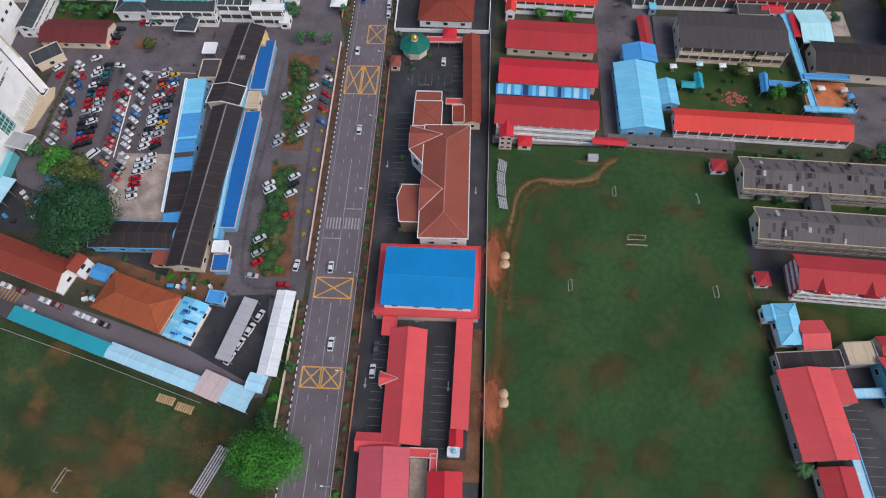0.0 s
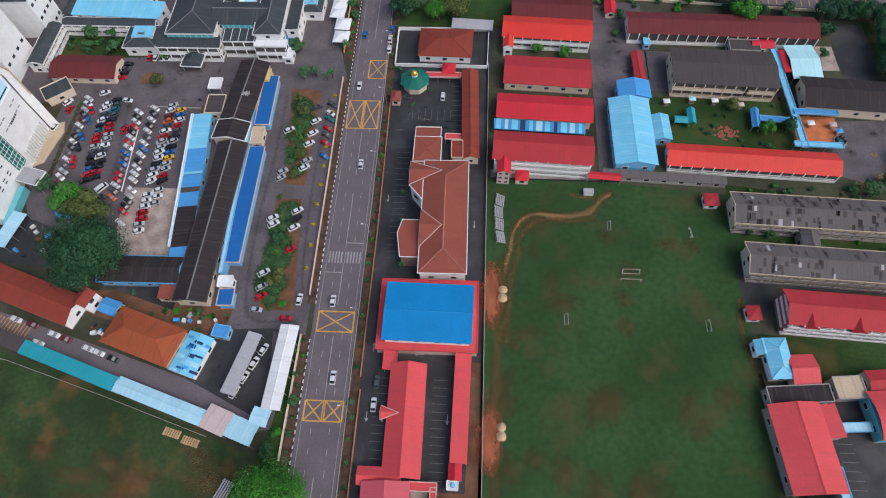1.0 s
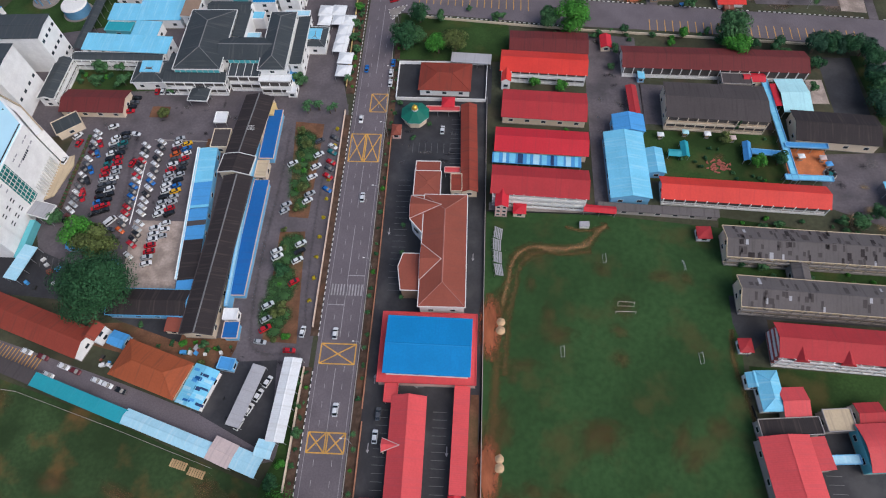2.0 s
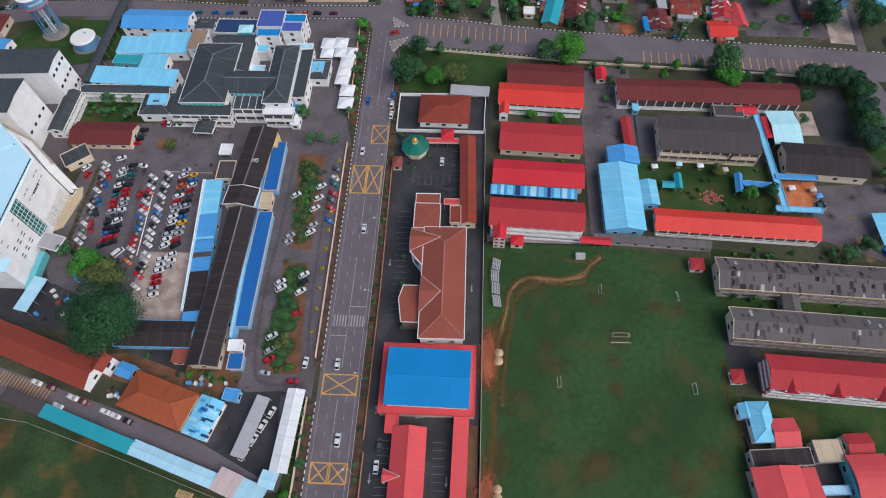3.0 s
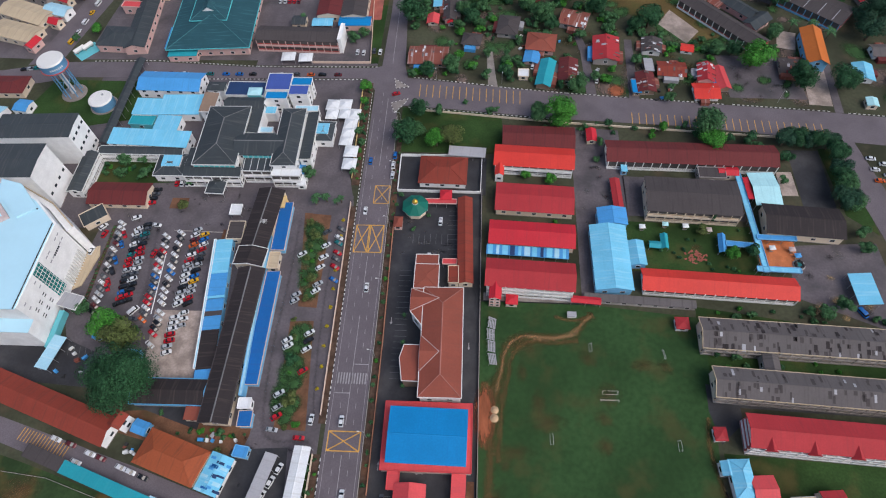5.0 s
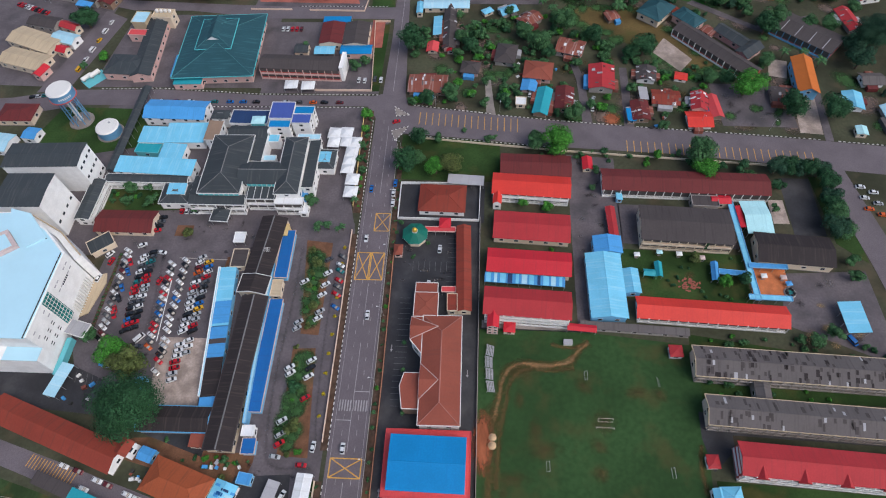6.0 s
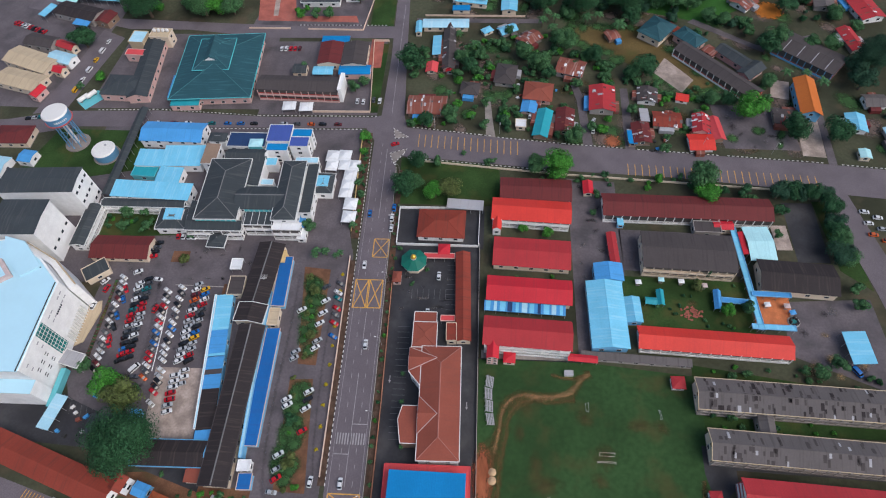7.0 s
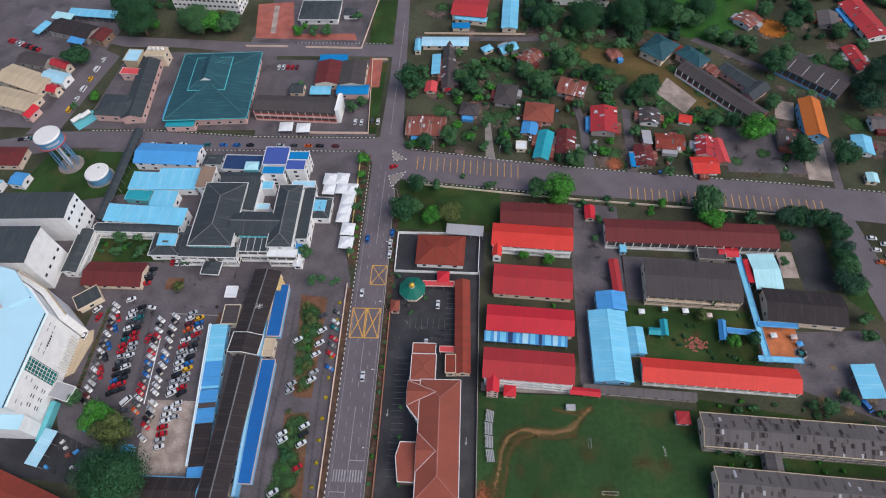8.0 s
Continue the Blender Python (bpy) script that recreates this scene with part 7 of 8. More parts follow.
def thicket(x0, x1, y0, y1, count, lo, hi, seed, kinds=("mid", "dark", "mid", "bright")):
    """Undergrowth and small trees that stand too close to count: one mesh of leaves for each green."""
    rnd = random.Random(seed)
    heaps = {}
    done = 0
    for _ in range(count * 6):
        x, y, r = rnd.uniform(x0, x1), rnd.uniform(y0, y1), rnd.uniform(lo, hi)
        if done < count and free_at(x, y, r * 0.7):
            me = tree_template(rnd.choice(kinds), r > 5.2, rnd.randint(0, 2))
            co = np.empty(len(me.vertices) * 3)
            me.vertices.foreach_get("co", co)
            a = rnd.uniform(0, 6.28)
            turn = np.array([[math.cos(a), -math.sin(a), 0], [math.sin(a), math.cos(a), 0], [0, 0, 1]])
            p = co.reshape(-1, 3) @ turn.T * (r, r, r * 0.9) + (x, y, -0.25 * r)
            heaps.setdefault(me.materials[0].name, []).append(p)
            done += 1
    for mat, ps in heaps.items():
        v = np.concatenate(ps)
        tagged(new("undergrowth", mesh_of("undergrowth", v.tolist(), [(k, k + 1, k + 2, k + 3) for k in range(0, len(v), 4)], mat)), "dense green village undergrowth and small trees", "undergrowth", "", "stuff")


FOOT += [(226, 258, 20, 20, 0), (196, 160, 42, 34, 0), (140, 216, 62, 22, -40), (160, 200, 16, 24, 45), (195, 268, 44, 30, 0), (58.5, 168, 6, 34, 0), (109, 176, 8, 60, 0), (131, 168, 7, 48, 0), (232, 175, 8, 80, -6), (26, 189, 16, 12, 0), (224, 154, 14, 28, -6), (215, 190, 10, 16, -8), (240, 240, 30, 12, 0), (192, 238, 44, 7, -42)]
thicket(16, 60, 160, 230, 60, 1.2, 3.8, 1)
thicket(62, 130, 156, 235, 80, 1.2, 4.0, 2)
thicket(130, 215, 150, 200, 36, 1.2, 3.4, 3)
thicket(165, 260, 232, 290, 40, 1.6, 5.0, 4, ("dark", "mid", "deep"))
thicket(250, 330, 140, 290, 40, 3.0, 7.0, 5, ("dark", "deep", "mid"))
thicket(80, 160, 250, 300, 34, 3.0, 7.0, 6, ("dark", "deep", "mid"))
thicket(66, 170, 120, 128, 18, 1.2, 2.6, 7)
thicket(-176, -140, 255, 300, 10, 2.0, 6.0, 8)
thicket(145, 240, 21, 30, 18, 1.0, 2.4, 9)
thicket(140, 190, 3, 9, 8, 0.9, 1.8, 10)
thicket(-135, -88, 88, 101, 16, 0.8, 1.8, 11)
thicket(120, 168, 46, 70, 14, 0.7, 1.4, 12)
thicket(-60, -25, -32, -24, 8, 0.8, 1.6, 13)


# ---- cars ----
def loft(stations):
    v, f = [], []
    for x, hw, z0, z1 in stations:
        v += [(x, -hw, z0), (x, hw, z0), (x, hw * 0.94, z1), (x, -hw * 0.94, z1)]
    for i in range(len(stations) - 1):
        a, b = 4 * i, 4 * i + 4
        f += [(a + j, a + (j + 1) % 4, b + (j + 1) % 4, b + j) for j in range(4)]
    f += [(3, 2, 1, 0), tuple(range(4 * len(stations) - 4, 4 * len(stations)))]
    return v, f


WHEEL = mesh_of("wheel", *tube((0, -0.11, 0), (0, 0.11, 0), 0.31, 12), "tyre")
CABIN = mesh_of("cabin", *loft([(-1.85, 0.66, 0.88, 0.92), (-1.25, 0.70, 0.88, 1.40), (0.35, 0.70, 0.88, 1.42), (1.15, 0.74, 0.86, 0.92)]), "car_glass")
VAN_CABIN = mesh_of("cabin", *loft([(-2.3, 0.86, 1.0, 1.7), (1.3, 0.86, 1.0, 1.75), (2.0, 0.84, 1.0, 1.05)]), "car_glass")
CARS = {}
NAMES = {"white_paint": "white", "silver_paint": "silver", "black_paint": "black", "grey_paint": "dark grey", "red_paint": "bright red", "blue_paint": "blue", "maroon_paint": "maroon", "orange_paint": "orange", "yellow_paint": "yellow", "teal_paint": "dark teal"}


def car_meshes(paint):
    if paint not in CARS:
        CARS[paint] = (mesh_of("body", *loft([(-2.12, 0.68, 0.36, 0.78), (-1.95, 0.82, 0.26, 0.90), (-1.1, 0.86, 0.22, 0.94), (0.7, 0.86, 0.22, 0.93), (1.4, 0.85, 0.22, 0.86), (1.92, 0.80, 0.26, 0.74), (2.12, 0.64, 0.36, 0.62)]), paint),
                       mesh_of("roof", *loft([(-1.2, 0.64, 1.39, 1.43), (-0.9, 0.66, 1.40, 1.47), (0.1, 0.66, 1.40, 1.48), (0.36, 0.64, 1.40, 1.44)]), paint),
                       mesh_of("body", *loft([(-2.5, 0.88, 0.3, 1.75), (-2.4, 0.92, 0.25, 1.0), (1.3, 0.92, 0.25, 1.02), (2.3, 0.9, 0.25, 0.98), (2.5, 0.8, 0.35, 0.75)]), paint),
                       mesh_of("roof", *loft([(-2.35, 0.84, 1.68, 1.78), (-1.5, 0.86, 1.7, 1.86), (1.1, 0.86, 1.7, 1.86), (1.35, 0.82, 1.7, 1.76)]), paint))
    return CARS[paint]


CAR_RND = random.Random(21)
CHOICE = ["white_paint"] * 8 + ["silver_paint"] * 4 + ["black_paint"] * 6 + ["grey_paint"] * 5 + ["red_paint"] * 4 + ["blue_paint"] * 3 + ["maroon_paint"] * 2 + ["orange_paint", "teal_paint"]


def car(x, y, ang, paint="", z=0.1, van=False, where="parked on asphalt", group=""):
    paint = paint or CAR_RND.choice(CHOICE)
    b, rf, vb, vr = car_meshes(paint)
    c = tagged(new("van" if van else "car"), f"{NAMES[paint]} {'panel van' if van else 'compact car'} {where}", "van" if van else "car", group)
    s = 1.0 if van else CAR_RND.uniform(0.98, 1.06)
    c.matrix_world = pose(x, y, z, 0, 0, ang) @ Matrix.Diagonal((s, s, s, 1))
    part("body", vb if van else b, c)
    part("cabin", VAN_CABIN if van else CABIN, c, "dark glass cabin")
    part("roof", vr if van else rf, c)
    for wx in (-1.3, 1.32):
        for wy in (-0.76, 0.76):
            part("wheel", WHEEL, c, at=pose(wx * (1.15 if van else 1), wy, 0.31))
    return c


SHADE = {"w": "white_paint", "s": "silver_paint", "k": "black_paint", "g": "grey_paint", "r": "red_paint", "b": "blue_paint", "m": "maroon_paint", "o": "orange_paint", "y": "yellow_paint", "t": "teal_paint"}


def car_row(x0, y0, x1, y1, ang, colours, where="parked in the hospital car park"):
    """Cars side by side along a line, one letter of paint each; a full stop leaves a gap."""
    for i, c in enumerate(colours):
        if c != ".":
            t = i / (len(colours) - 1)
            car(x0 + (x1 - x0) * t + CAR_RND.uniform(-0.35, 0.35), y0 + (y1 - y0) * t + CAR_RND.uniform(-0.15, 0.15), ang + CAR_RND.uniform(-3, 3) + CAR_RND.choice((0, 180)), SHADE[c], where=where, group="car park rows")


car_row(-107.3, 64.0, -105.4, 19.9, -33, "wwskmwgkwkgwgswmk")
car_row(-104.6, 58.0, -103.1, 31.5, -62, "r.b..b.k.rr")
car_row(-99.0, 61.1, -95.5, 24.1, 27, "wwgwktrrsgkkbrk")
car_row(-95.4, 63.3, -92.5, 25.5, 27, "kgtgkrrsswgwkkrk")
car_row(-84.8, 57.6, -83.0, 17.3, -33, "wkwrkwrwbgbgrrwgo")
car_row(-78.6, 59.5, -77.7, 25.1, -36, "wkwkwgwbwkwww")
car_row(-76.8, 20.5, -76.9, 6.5, -34, "wskkr.w")
car_row(-72.0, 61.2, -70.2, 24.8, 31, "swmogwrsswwksww")
car_row(-67.6, 58.9, -66.5, 24.9, 31, "ybwrgkskbyssrk")
car_row(-70.0, 18.5, -69.3, 3.2, 19, "wwwrrsw")
car_row(-66.9, 20.6, -66.2, 15.1, 19, "wws")
car(-101.7, 67.1, 28, "white_paint", where="driving on asphalt")
car(-91.1, 63.4, -6, "white_paint")
car(-115.4, 61.9, 52, "white_paint")
car(-113.5, 58.1, 75, "red_paint")
car(-116.3, 49.2, 80, "white_paint")
car(-88.1, 21.0, 52, "white_paint", van=True)
car(-87.4, 17.2, 5, "grey_paint")
car(-87.8, 48.5, 75, "red_paint")
for i in range(4):
    car(-88.6 + i * 2.6, 87.4, 90, "white_paint" if i else "red_paint", where="parked before the hospital")
for i in range(4):
    car(-97.6 + i * 0.3, 75.5 + i * 2.5, 15, where="parked beside a bungalow")
car(-13.2, 61.7, 35, "grey_paint", z=0.085, where="parked on the roadside car park")
car(-12.6, 54.7, 35, "white_paint", z=0.085, where="parked on the roadside car park")
car(-12.9, 48.7, 35, "white_paint", z=0.085, where="parked on the roadside car park")
car(-13.6, 43.7, 35, "white_paint", z=0.085, where="parked on the roadside car park")
car(-22.4, 49.9, 35, "white_paint", z=0.165, where="parked on the roadside car park")
car(-13.3, 35.6, 35, "silver_paint", z=0.085, where="parked on the roadside car park")
car(-13.7, 32.4, 35, "white_paint", z=0.165, where="parked on the roadside car park")
car(-21.6, 30.3, 35, "silver_paint", z=0.165, where="parked on the roadside car park")
car(-21.8, 27.5, 35, "silver_paint", z=0.165, where="parked on the roadside car park")
car(-7.2, 63.3, -30, "grey_paint", z=0.085, where="parked on the roadside car park")
car(-7.6, 58.9, -30, "white_paint", z=0.085, where="parked on the roadside car park")
car(-7.4, 56.0, -30, "teal_paint", z=0.085, where="parked on the roadside car park")
car(-7.2, 51.1, -30, "red_paint", z=0.085, where="parked on the roadside car park")
car(-7.5, 48.0, -30, "grey_paint", z=0.085, where="parked on the roadside car park")
car(-7.4, 44.1, -30, "red_paint", z=0.085, where="parked on the roadside car park")
car(-7.0, 37.9, -30, "blue_paint", z=0.085, where="parked on the roadside car park")
car(-13.2, 13.5, 35, "white_paint", z=0.085, where="parked on the roadside car park")
car(-13.1, 10.3, 35, "black_paint", z=0.085, where="parked on the roadside car park")
car(-21.6, 10.1, 35, "white_paint", z=0.165, where="parked on the roadside car park")
car(-20.9, 7.7, 35, "white_paint", z=0.165, where="parked on the roadside car park")
car(-13.3, 6.6, 35, "white_paint", z=0.085, where="parked on the roadside car park")
car(-13.2, -2.2, 35, "red_paint", z=0.085, where="parked on the roadside car park")
car(-20.7, -11.5, 35, "white_paint", z=0.165, where="parked on the roadside car park")
car(-20.4, -16.7, 35, "silver_paint", z=0.165, where="parked on the roadside car park")
car(-20.1, -20.2, 35, "red_paint", z=0.165, where="parked on the roadside car park")
car(-20.8, -25.0, -5, "silver_paint", z=0.165, where="parked on the roadside car park")
car(-6.9, -20.8, 85, "white_paint", z=0.085, where="parked on the roadside car park")
car(-10.4, -27.6, 0, "red_paint", z=0.085, where="parked on the roadside car park")
car(-100.3, -31.4, -18, "white_paint", where="parked on the service road")
car(-94.0, -33.1, -18, "maroon_paint", where="parked on the service road")
car(-85.6, -36.1, -18, "white_paint", where="parked on the service road")
car(-81.2, -37.5, -18, "maroon_paint", where="parked on the service road")
car(-89.8, -39.2, -18, "white_paint", where="parked on the service road")
car(-72.7, -40.4, -18, "white_paint", where="parked on the service road")
car(-68.8, -41.7, -18, "white_paint", where="parked on the service road")
car(-63.7, -43.4, -18, "black_paint", where="parked on the service road")
car(4.4, -21.0, 90, "white_paint", where="driving on the main road")
car(7.4, 34.6, 90, "white_paint", where="driving on the main road")
car(7.9, -46.7, 90, "white_paint", where="driving on the main road")
car(2.4, 73.5, -90, "white_paint", where="driving on the main road")
car(13.0, 106, 88, "blue_paint", where="parked at the roadside")
car(12.6, 100, 88, "white_paint", where="parked at the roadside")
car(12.8, 94, 88, "white_paint", where="parked at the roadside")
car(1.6, 102.3, 90, "blue_paint", where="driving on the main road")
car(9.8, 147.0, 20, "red_paint", where="turning at the junction")

for i in range(14):
    if i not in (3, 8):
        car(-121 + i * 7.6 + CAR_RND.uniform(-1, 1), 160.6, CAR_RND.choice((0, 180)), where="parked along the hospital street")
for i in range(5):
    car(-64.8 + i * 2.7, 222, 88, ("white_paint", "white_paint", "red_paint", "red_paint", "maroon_paint")[i], z=0.03, where="parked in the town block")
for i in range(4):
    car(-14 + (i % 2) * 9 + i // 2 * 3.4, 178.5 + CAR_RND.uniform(-1, 1), 88, "white_paint" if i != 1 else "grey_paint", where="parked in the town block")
for i in range(4):
    car(-15.6 - i * 2.2, -38.5 - i * 4.6, 66, "white_paint", z=0.063, where="parked under a grey shelter")
car(21.8, -47.5, 90, "grey_paint", where="parked beside the police block")
car(21.4, -54.5, 90, "white_paint", where="parked beside the police block")
car(32.5, 50, 88, "white_paint", where="parked before the headquarters")
car(36.6, 68.5, 88, "white_paint", where="parked by the prayer hall")
for i in range(6):
    car(233 + (i % 2) * 5, 108 - i * 3.2, -5, where="parked by the side road")
car(205, 29, -60, "blue_paint", van=True, z=0.045, where="parked on the forecourt")
car(112.6, 158, 85, "white_paint", z=0.04, where="parked in a village yard")
car(80.2, 168, 80, "white_paint", z=0.03, where="parked in a village yard")
car(113.4, 165, 60, "silver_paint", z=0.04, where="parked in a village yard")
for k in range(9):
    car(-240 + k * 2.7, 246 - k * 1.1, 70, z=0.03, where="parked in a workshop yard")
for i in range(6):
    car(-178 + i * 0.9, 186 + i * 8.4, 80, CAR_RND.choice(("white_paint", "yellow_paint", "white_paint")), van=i % 2 == 0, where="parked beside the lane")
for i in range(7):
    car(-196 + i * 3.4, 163 + i * 0.6, 12, where="parked beside the lane")


# ---- street furniture ----
LAMP_POLE = mesh_of("pole", *join_data([tube((0, 0, 0), (0, 0, 8.6), 0.08), tube((0, 0, 8.5), (-1.5, 0, 9.0), 0.05)]), "metal")
LAMP_HEAD = mesh_of("lamp_head", *box_data(-2.1, -1.4, -0.16, 0.16, 8.92, 9.1), "white_trim")


def street_lamp(x, y, ang):
    t = tagged(new("street_lamp"), "grey steel street lamp with an outreach arm", "street lamp", "lamps along the road")
    t.matrix_world = pose(x, y, 0.1, 0, 0, ang)
    part("pole", LAMP_POLE, t)
    part("lamp_head", LAMP_HEAD, t)


for i in range(9):
    street_lamp(14.3, -118 + i * 30.5, 0)
for i in range(6):
    street_lamp(30 + i * 34, 157 - i * 2.9 + 1.2, 90)


def goal(x, y, ang, w=3.0, h=2.0, d=1.2):
    g = tagged(new("football_goal"), "small white tubular football goal on grass", "goal")
    g.matrix_world = pose(x, y, 0.05, 0, 0, ang)
    for s in (-1, 1):
        part("post", mesh_of("post", *tube((s * w / 2, 0, 0), (s * w / 2, 0, h), 0.045), "white_trim"), g)
        part("stay", mesh_of("stay", *tube((s * w / 2, 0, h), (s * w / 2, d, 0), 0.035), "white_trim"), g)
    part("crossbar", mesh_of("crossbar", *tube((-w / 2, 0, h), (w / 2, 0, h), 0.045), "white_trim"), g)
    part("ground_bar", mesh_of("ground_bar", *tube((-w / 2, d, 0.06), (w / 2, d, 0.06), 0.04), "white_trim"), g)


goal(81.5, -24.5, 90, 3.6, 1.2, 1.0)
goal(98, 11, 90, 3.4, 1.2, 0.9)
goal(125, 9, -85, 3.4, 1.2, 0.9)
goal(126.5, -25, 92, 3.6, 1.2, 0.9)
goal(103, -10, 0, 6.6, 1.8, 0.8)
goal(103.4, -6.4, 180, 5.6, 1.8, 0.8)
goal(-61, -89, 70, 6.0, 2.2, 2.4)
box_ = tagged(new("storage_box"), "white storage container at the field edge", "container")
box_.matrix_world = pose(91.2, 24.5, 0.05)
part("body", mesh_of("body", *box_data(-1.7, 1.7, -1.0, 1.0, 0, 1.6), "white_trim"), box_)
part("lid", mesh_of("lid", *box_data(-1.8, 1.8, -1.1, 1.1, 1.6, 1.75), "silver_roof"), box_)


def bench_stand(x, y, ang, l, tiers, label):
    g = tagged(new("grandstand"), label, "grandstand")
    g.matrix_world = pose(x, y, 0.05, 0, 0, ang)
    for i in range(tiers):
        part("bench", shared_box("bench", l, 0.42, 0.1, "silver_roof"), g, at=pose(0, i * 0.62, 0.4 + i * 0.35))
    for s in (-1, 0, 1):
        part("frame", mesh_of("frame", *join_data([tube((s * l * 0.45, 0, 0.35), (s * l * 0.45, tiers * 0.6, 0.35 + tiers * 0.35), 0.06), tube((s * l * 0.45, tiers * 0.6, 0), (s * l * 0.45, tiers * 0.6, 0.35 + tiers * 0.35), 0.06)]), "metal"), g)


for i, (bx, by, ba) in enumerate(((59.4, 19.8, 84), (58.9, 15.0, 90), (59.2, 10.0, 90), (59.6, 5.0, 98))):
    bench_stand(bx + 1.4, by, ba, 4.6, 5, "grey metal terrace seating beside the field")
bench_stand(-19.4, -85, 67, 14, 5, "long grey metal terrace seating beside the field")


def rack(x, y, ang):
    g = tagged(new("timber_platform"), "pale slatted timber platform on grass", "platform")
    g.matrix_world = pose(x, y, 0.06, 0, 0, ang)
    for i in range(7):
        part("slat", shared_box("slat", 0.62, 2.4, 0.09, "wood"), g, at=pose(-2.4 + i * 0.8, 0, 0.3))
    for s in (-0.9, 0.9):
        part("bearer", shared_box("bearer", 5.6, 0.14, 0.3, "wood"), g, at=pose(0, s, 0))


rack(-38.5, -65.4, -14)
rack(-32.4, -67.6, -14)


def mound(x, y, r, h):
    rnd = np.random.RandomState(int(x * 7 + y * 3) % 999)
    v, f = [(0, 0, h)], []
    for j in range(1, 6):
        for i in range(18):
            a, q = 2 * math.pi * i / 18, j / 5
            v.append((r * q * math.cos(a) * rnd.uniform(0.9, 1.1), r * q * math.sin(a) * rnd.uniform(0.9, 1.1), h * (1 - q ** 1.6) + rnd.uniform(0, 0.08) * (j < 5)))
    f += [(0, 1 + i, 1 + (i + 1) % 18) for i in range(18)]
    f += [(1 + j * 18 + i, 19 + j * 18 + i, 19 + j * 18 + (i + 1) % 18, 1 + j * 18 + (i + 1) % 18) for j in range(4) for i in range(18)]
    m = tagged(new("sand_heap", mesh_of("sand_heap", v, f, "sandbag", True)), "heap of pale sand on red earth", "sand heap")
    m.matrix_world = pose(x, y, 0.05)


mound(60.6, -14.6, 1.5, 0.9)
mound(60.5, -17.6, 1.6, 0.9)
mound(60.2, -59.4, 1.4, 0.8)
mound(60.2, -62.0, 1.5, 0.8)

# bare earth, stains and worn turf
blob("bare_earth", 56.8, -16.5, 4.2, 13, 0.075, "soil_red", 0, "bare red earth beside the field wall")
blob("bare_earth", 56.6, -63, 4.6, 11, 0.075, "soil_red", 0, "bare red earth beside the field wall")
WAY = [(99.9, 25.3), (95.3, 21.3), (91, 16), (81.2, 14.8), (73.5, 15.4), (67.6, 12.9), (64.4, 7.8), (63.2, 1), (61.2, -7.7), (60.1, -18.1), (59.2, -31.7), (58.3, -46.4), (58.2, -64), (58.8, -90)]
ribbon("worn_track", WAY, 5.4, 0.070, "track_brown", "worn brown track in the turf")
ribbon("worn_track", [(x + 2.6, y - 2.2) for x, y in WAY[2:11]], 3.4, 0.072, "track_brown", "worn brown track in the turf")
ribbon("worn_track", WAY[:9], 1.8, 0.078, "track_sand", "pale sandy line of a worn track")
ribbon("worn_track", [(93.5, 18.6), (88, 15.6), (80, 14.2), (74, 15.0)], 3.2, 0.082, "track_sand", "bare pale sand on the field")
ribbon("worn_track", [(100, 26), (96, 23.5), (91, 22.5), (84, 24)], 3.0, 0.074, "track_brown", "worn brown track in the turf")
ribbon("worn_track", [(138, -14), (136.5, -24), (138, -36), (142, -60)], 3.2, 0.072, "track_brown", "worn brown field edge")
ribbon("tyre_trail", [(-90.5, 64), (-88, 44), (-86.5, 28), (-89, 20), (-95, 18.5), (-101, 22)], 2.6, 0.085, "track_dark", "dark tyre trail on the car park")
ribbon("tyre_trail", [(-26.5, 70), (-26, 40), (-27, 8), (-25, -22), (-20, -28.5), (-6, -28.5)], 2.4, 0.09, "track_dark", "dark tyre trail on a lane")
ribbon("tyre_trail", [(-9, 70), (-9.6, 30), (-8, -6), (-6, -22)], 1.8, 0.09, "track_dark", "dark tyre trail on a lane")
PATCH = random.Random(9)
for i in range(34):
    blob("worn_turf", PATCH.uniform(58, 134), PATCH.uniform(-95, 18), PATCH.uniform(4, 13), PATCH.uniform(3, 9), 0.060 + i * 0.0004, "worn_brown", PATCH.uniform(0, 90), "faded brown patch in the turf")
for i in range(18):
    x = PATCH.uniform(-108, -22)
    blob("worn_turf", x, PATCH.uniform(-100, -60 - (x + 64) * 0.3), PATCH.uniform(7, 16), PATCH.uniform(4, 9), 0.060 + i * 0.0004, "worn_red", PATCH.uniform(-30, 10), "bare reddish patch in the turf")
for i in range(46):
    x = PATCH.uniform(-20.5, -14.5)
    blob("weeds", x, PATCH.choice((PATCH.uniform(-21, 16), PATCH.uniform(29, 69))), PATCH.uniform(2.5, 4.5), PATCH.uniform(2.5, 5.5), 0.165 + i * 0.0004, "grass_patch", PATCH.uniform(0, 90), "low weeds on bare earth")
for i in range(60):
    blob("stain", PATCH.uniform(-115, -30), PATCH.choice((PATCH.uniform(-5, 80), PATCH.uniform(60, 95))), PATCH.uniform(1, 4), PATCH.uniform(0.8, 2.5), 0.072 + i * 0.0003, PATCH.choice(("oil_stain", "oil_stain", "pale_stain")), PATCH.uniform(0, 180), "dark stain on old asphalt")
for i in range(26):
    blob("stain", PATCH.uniform(-36, -10), PATCH.uniform(-60, -26), PATCH.uniform(1, 3), PATCH.uniform(0.6, 1.6), 0.055 + i * 0.0003, "oil_stain", PATCH.uniform(0, 180), "dark stain on old asphalt")
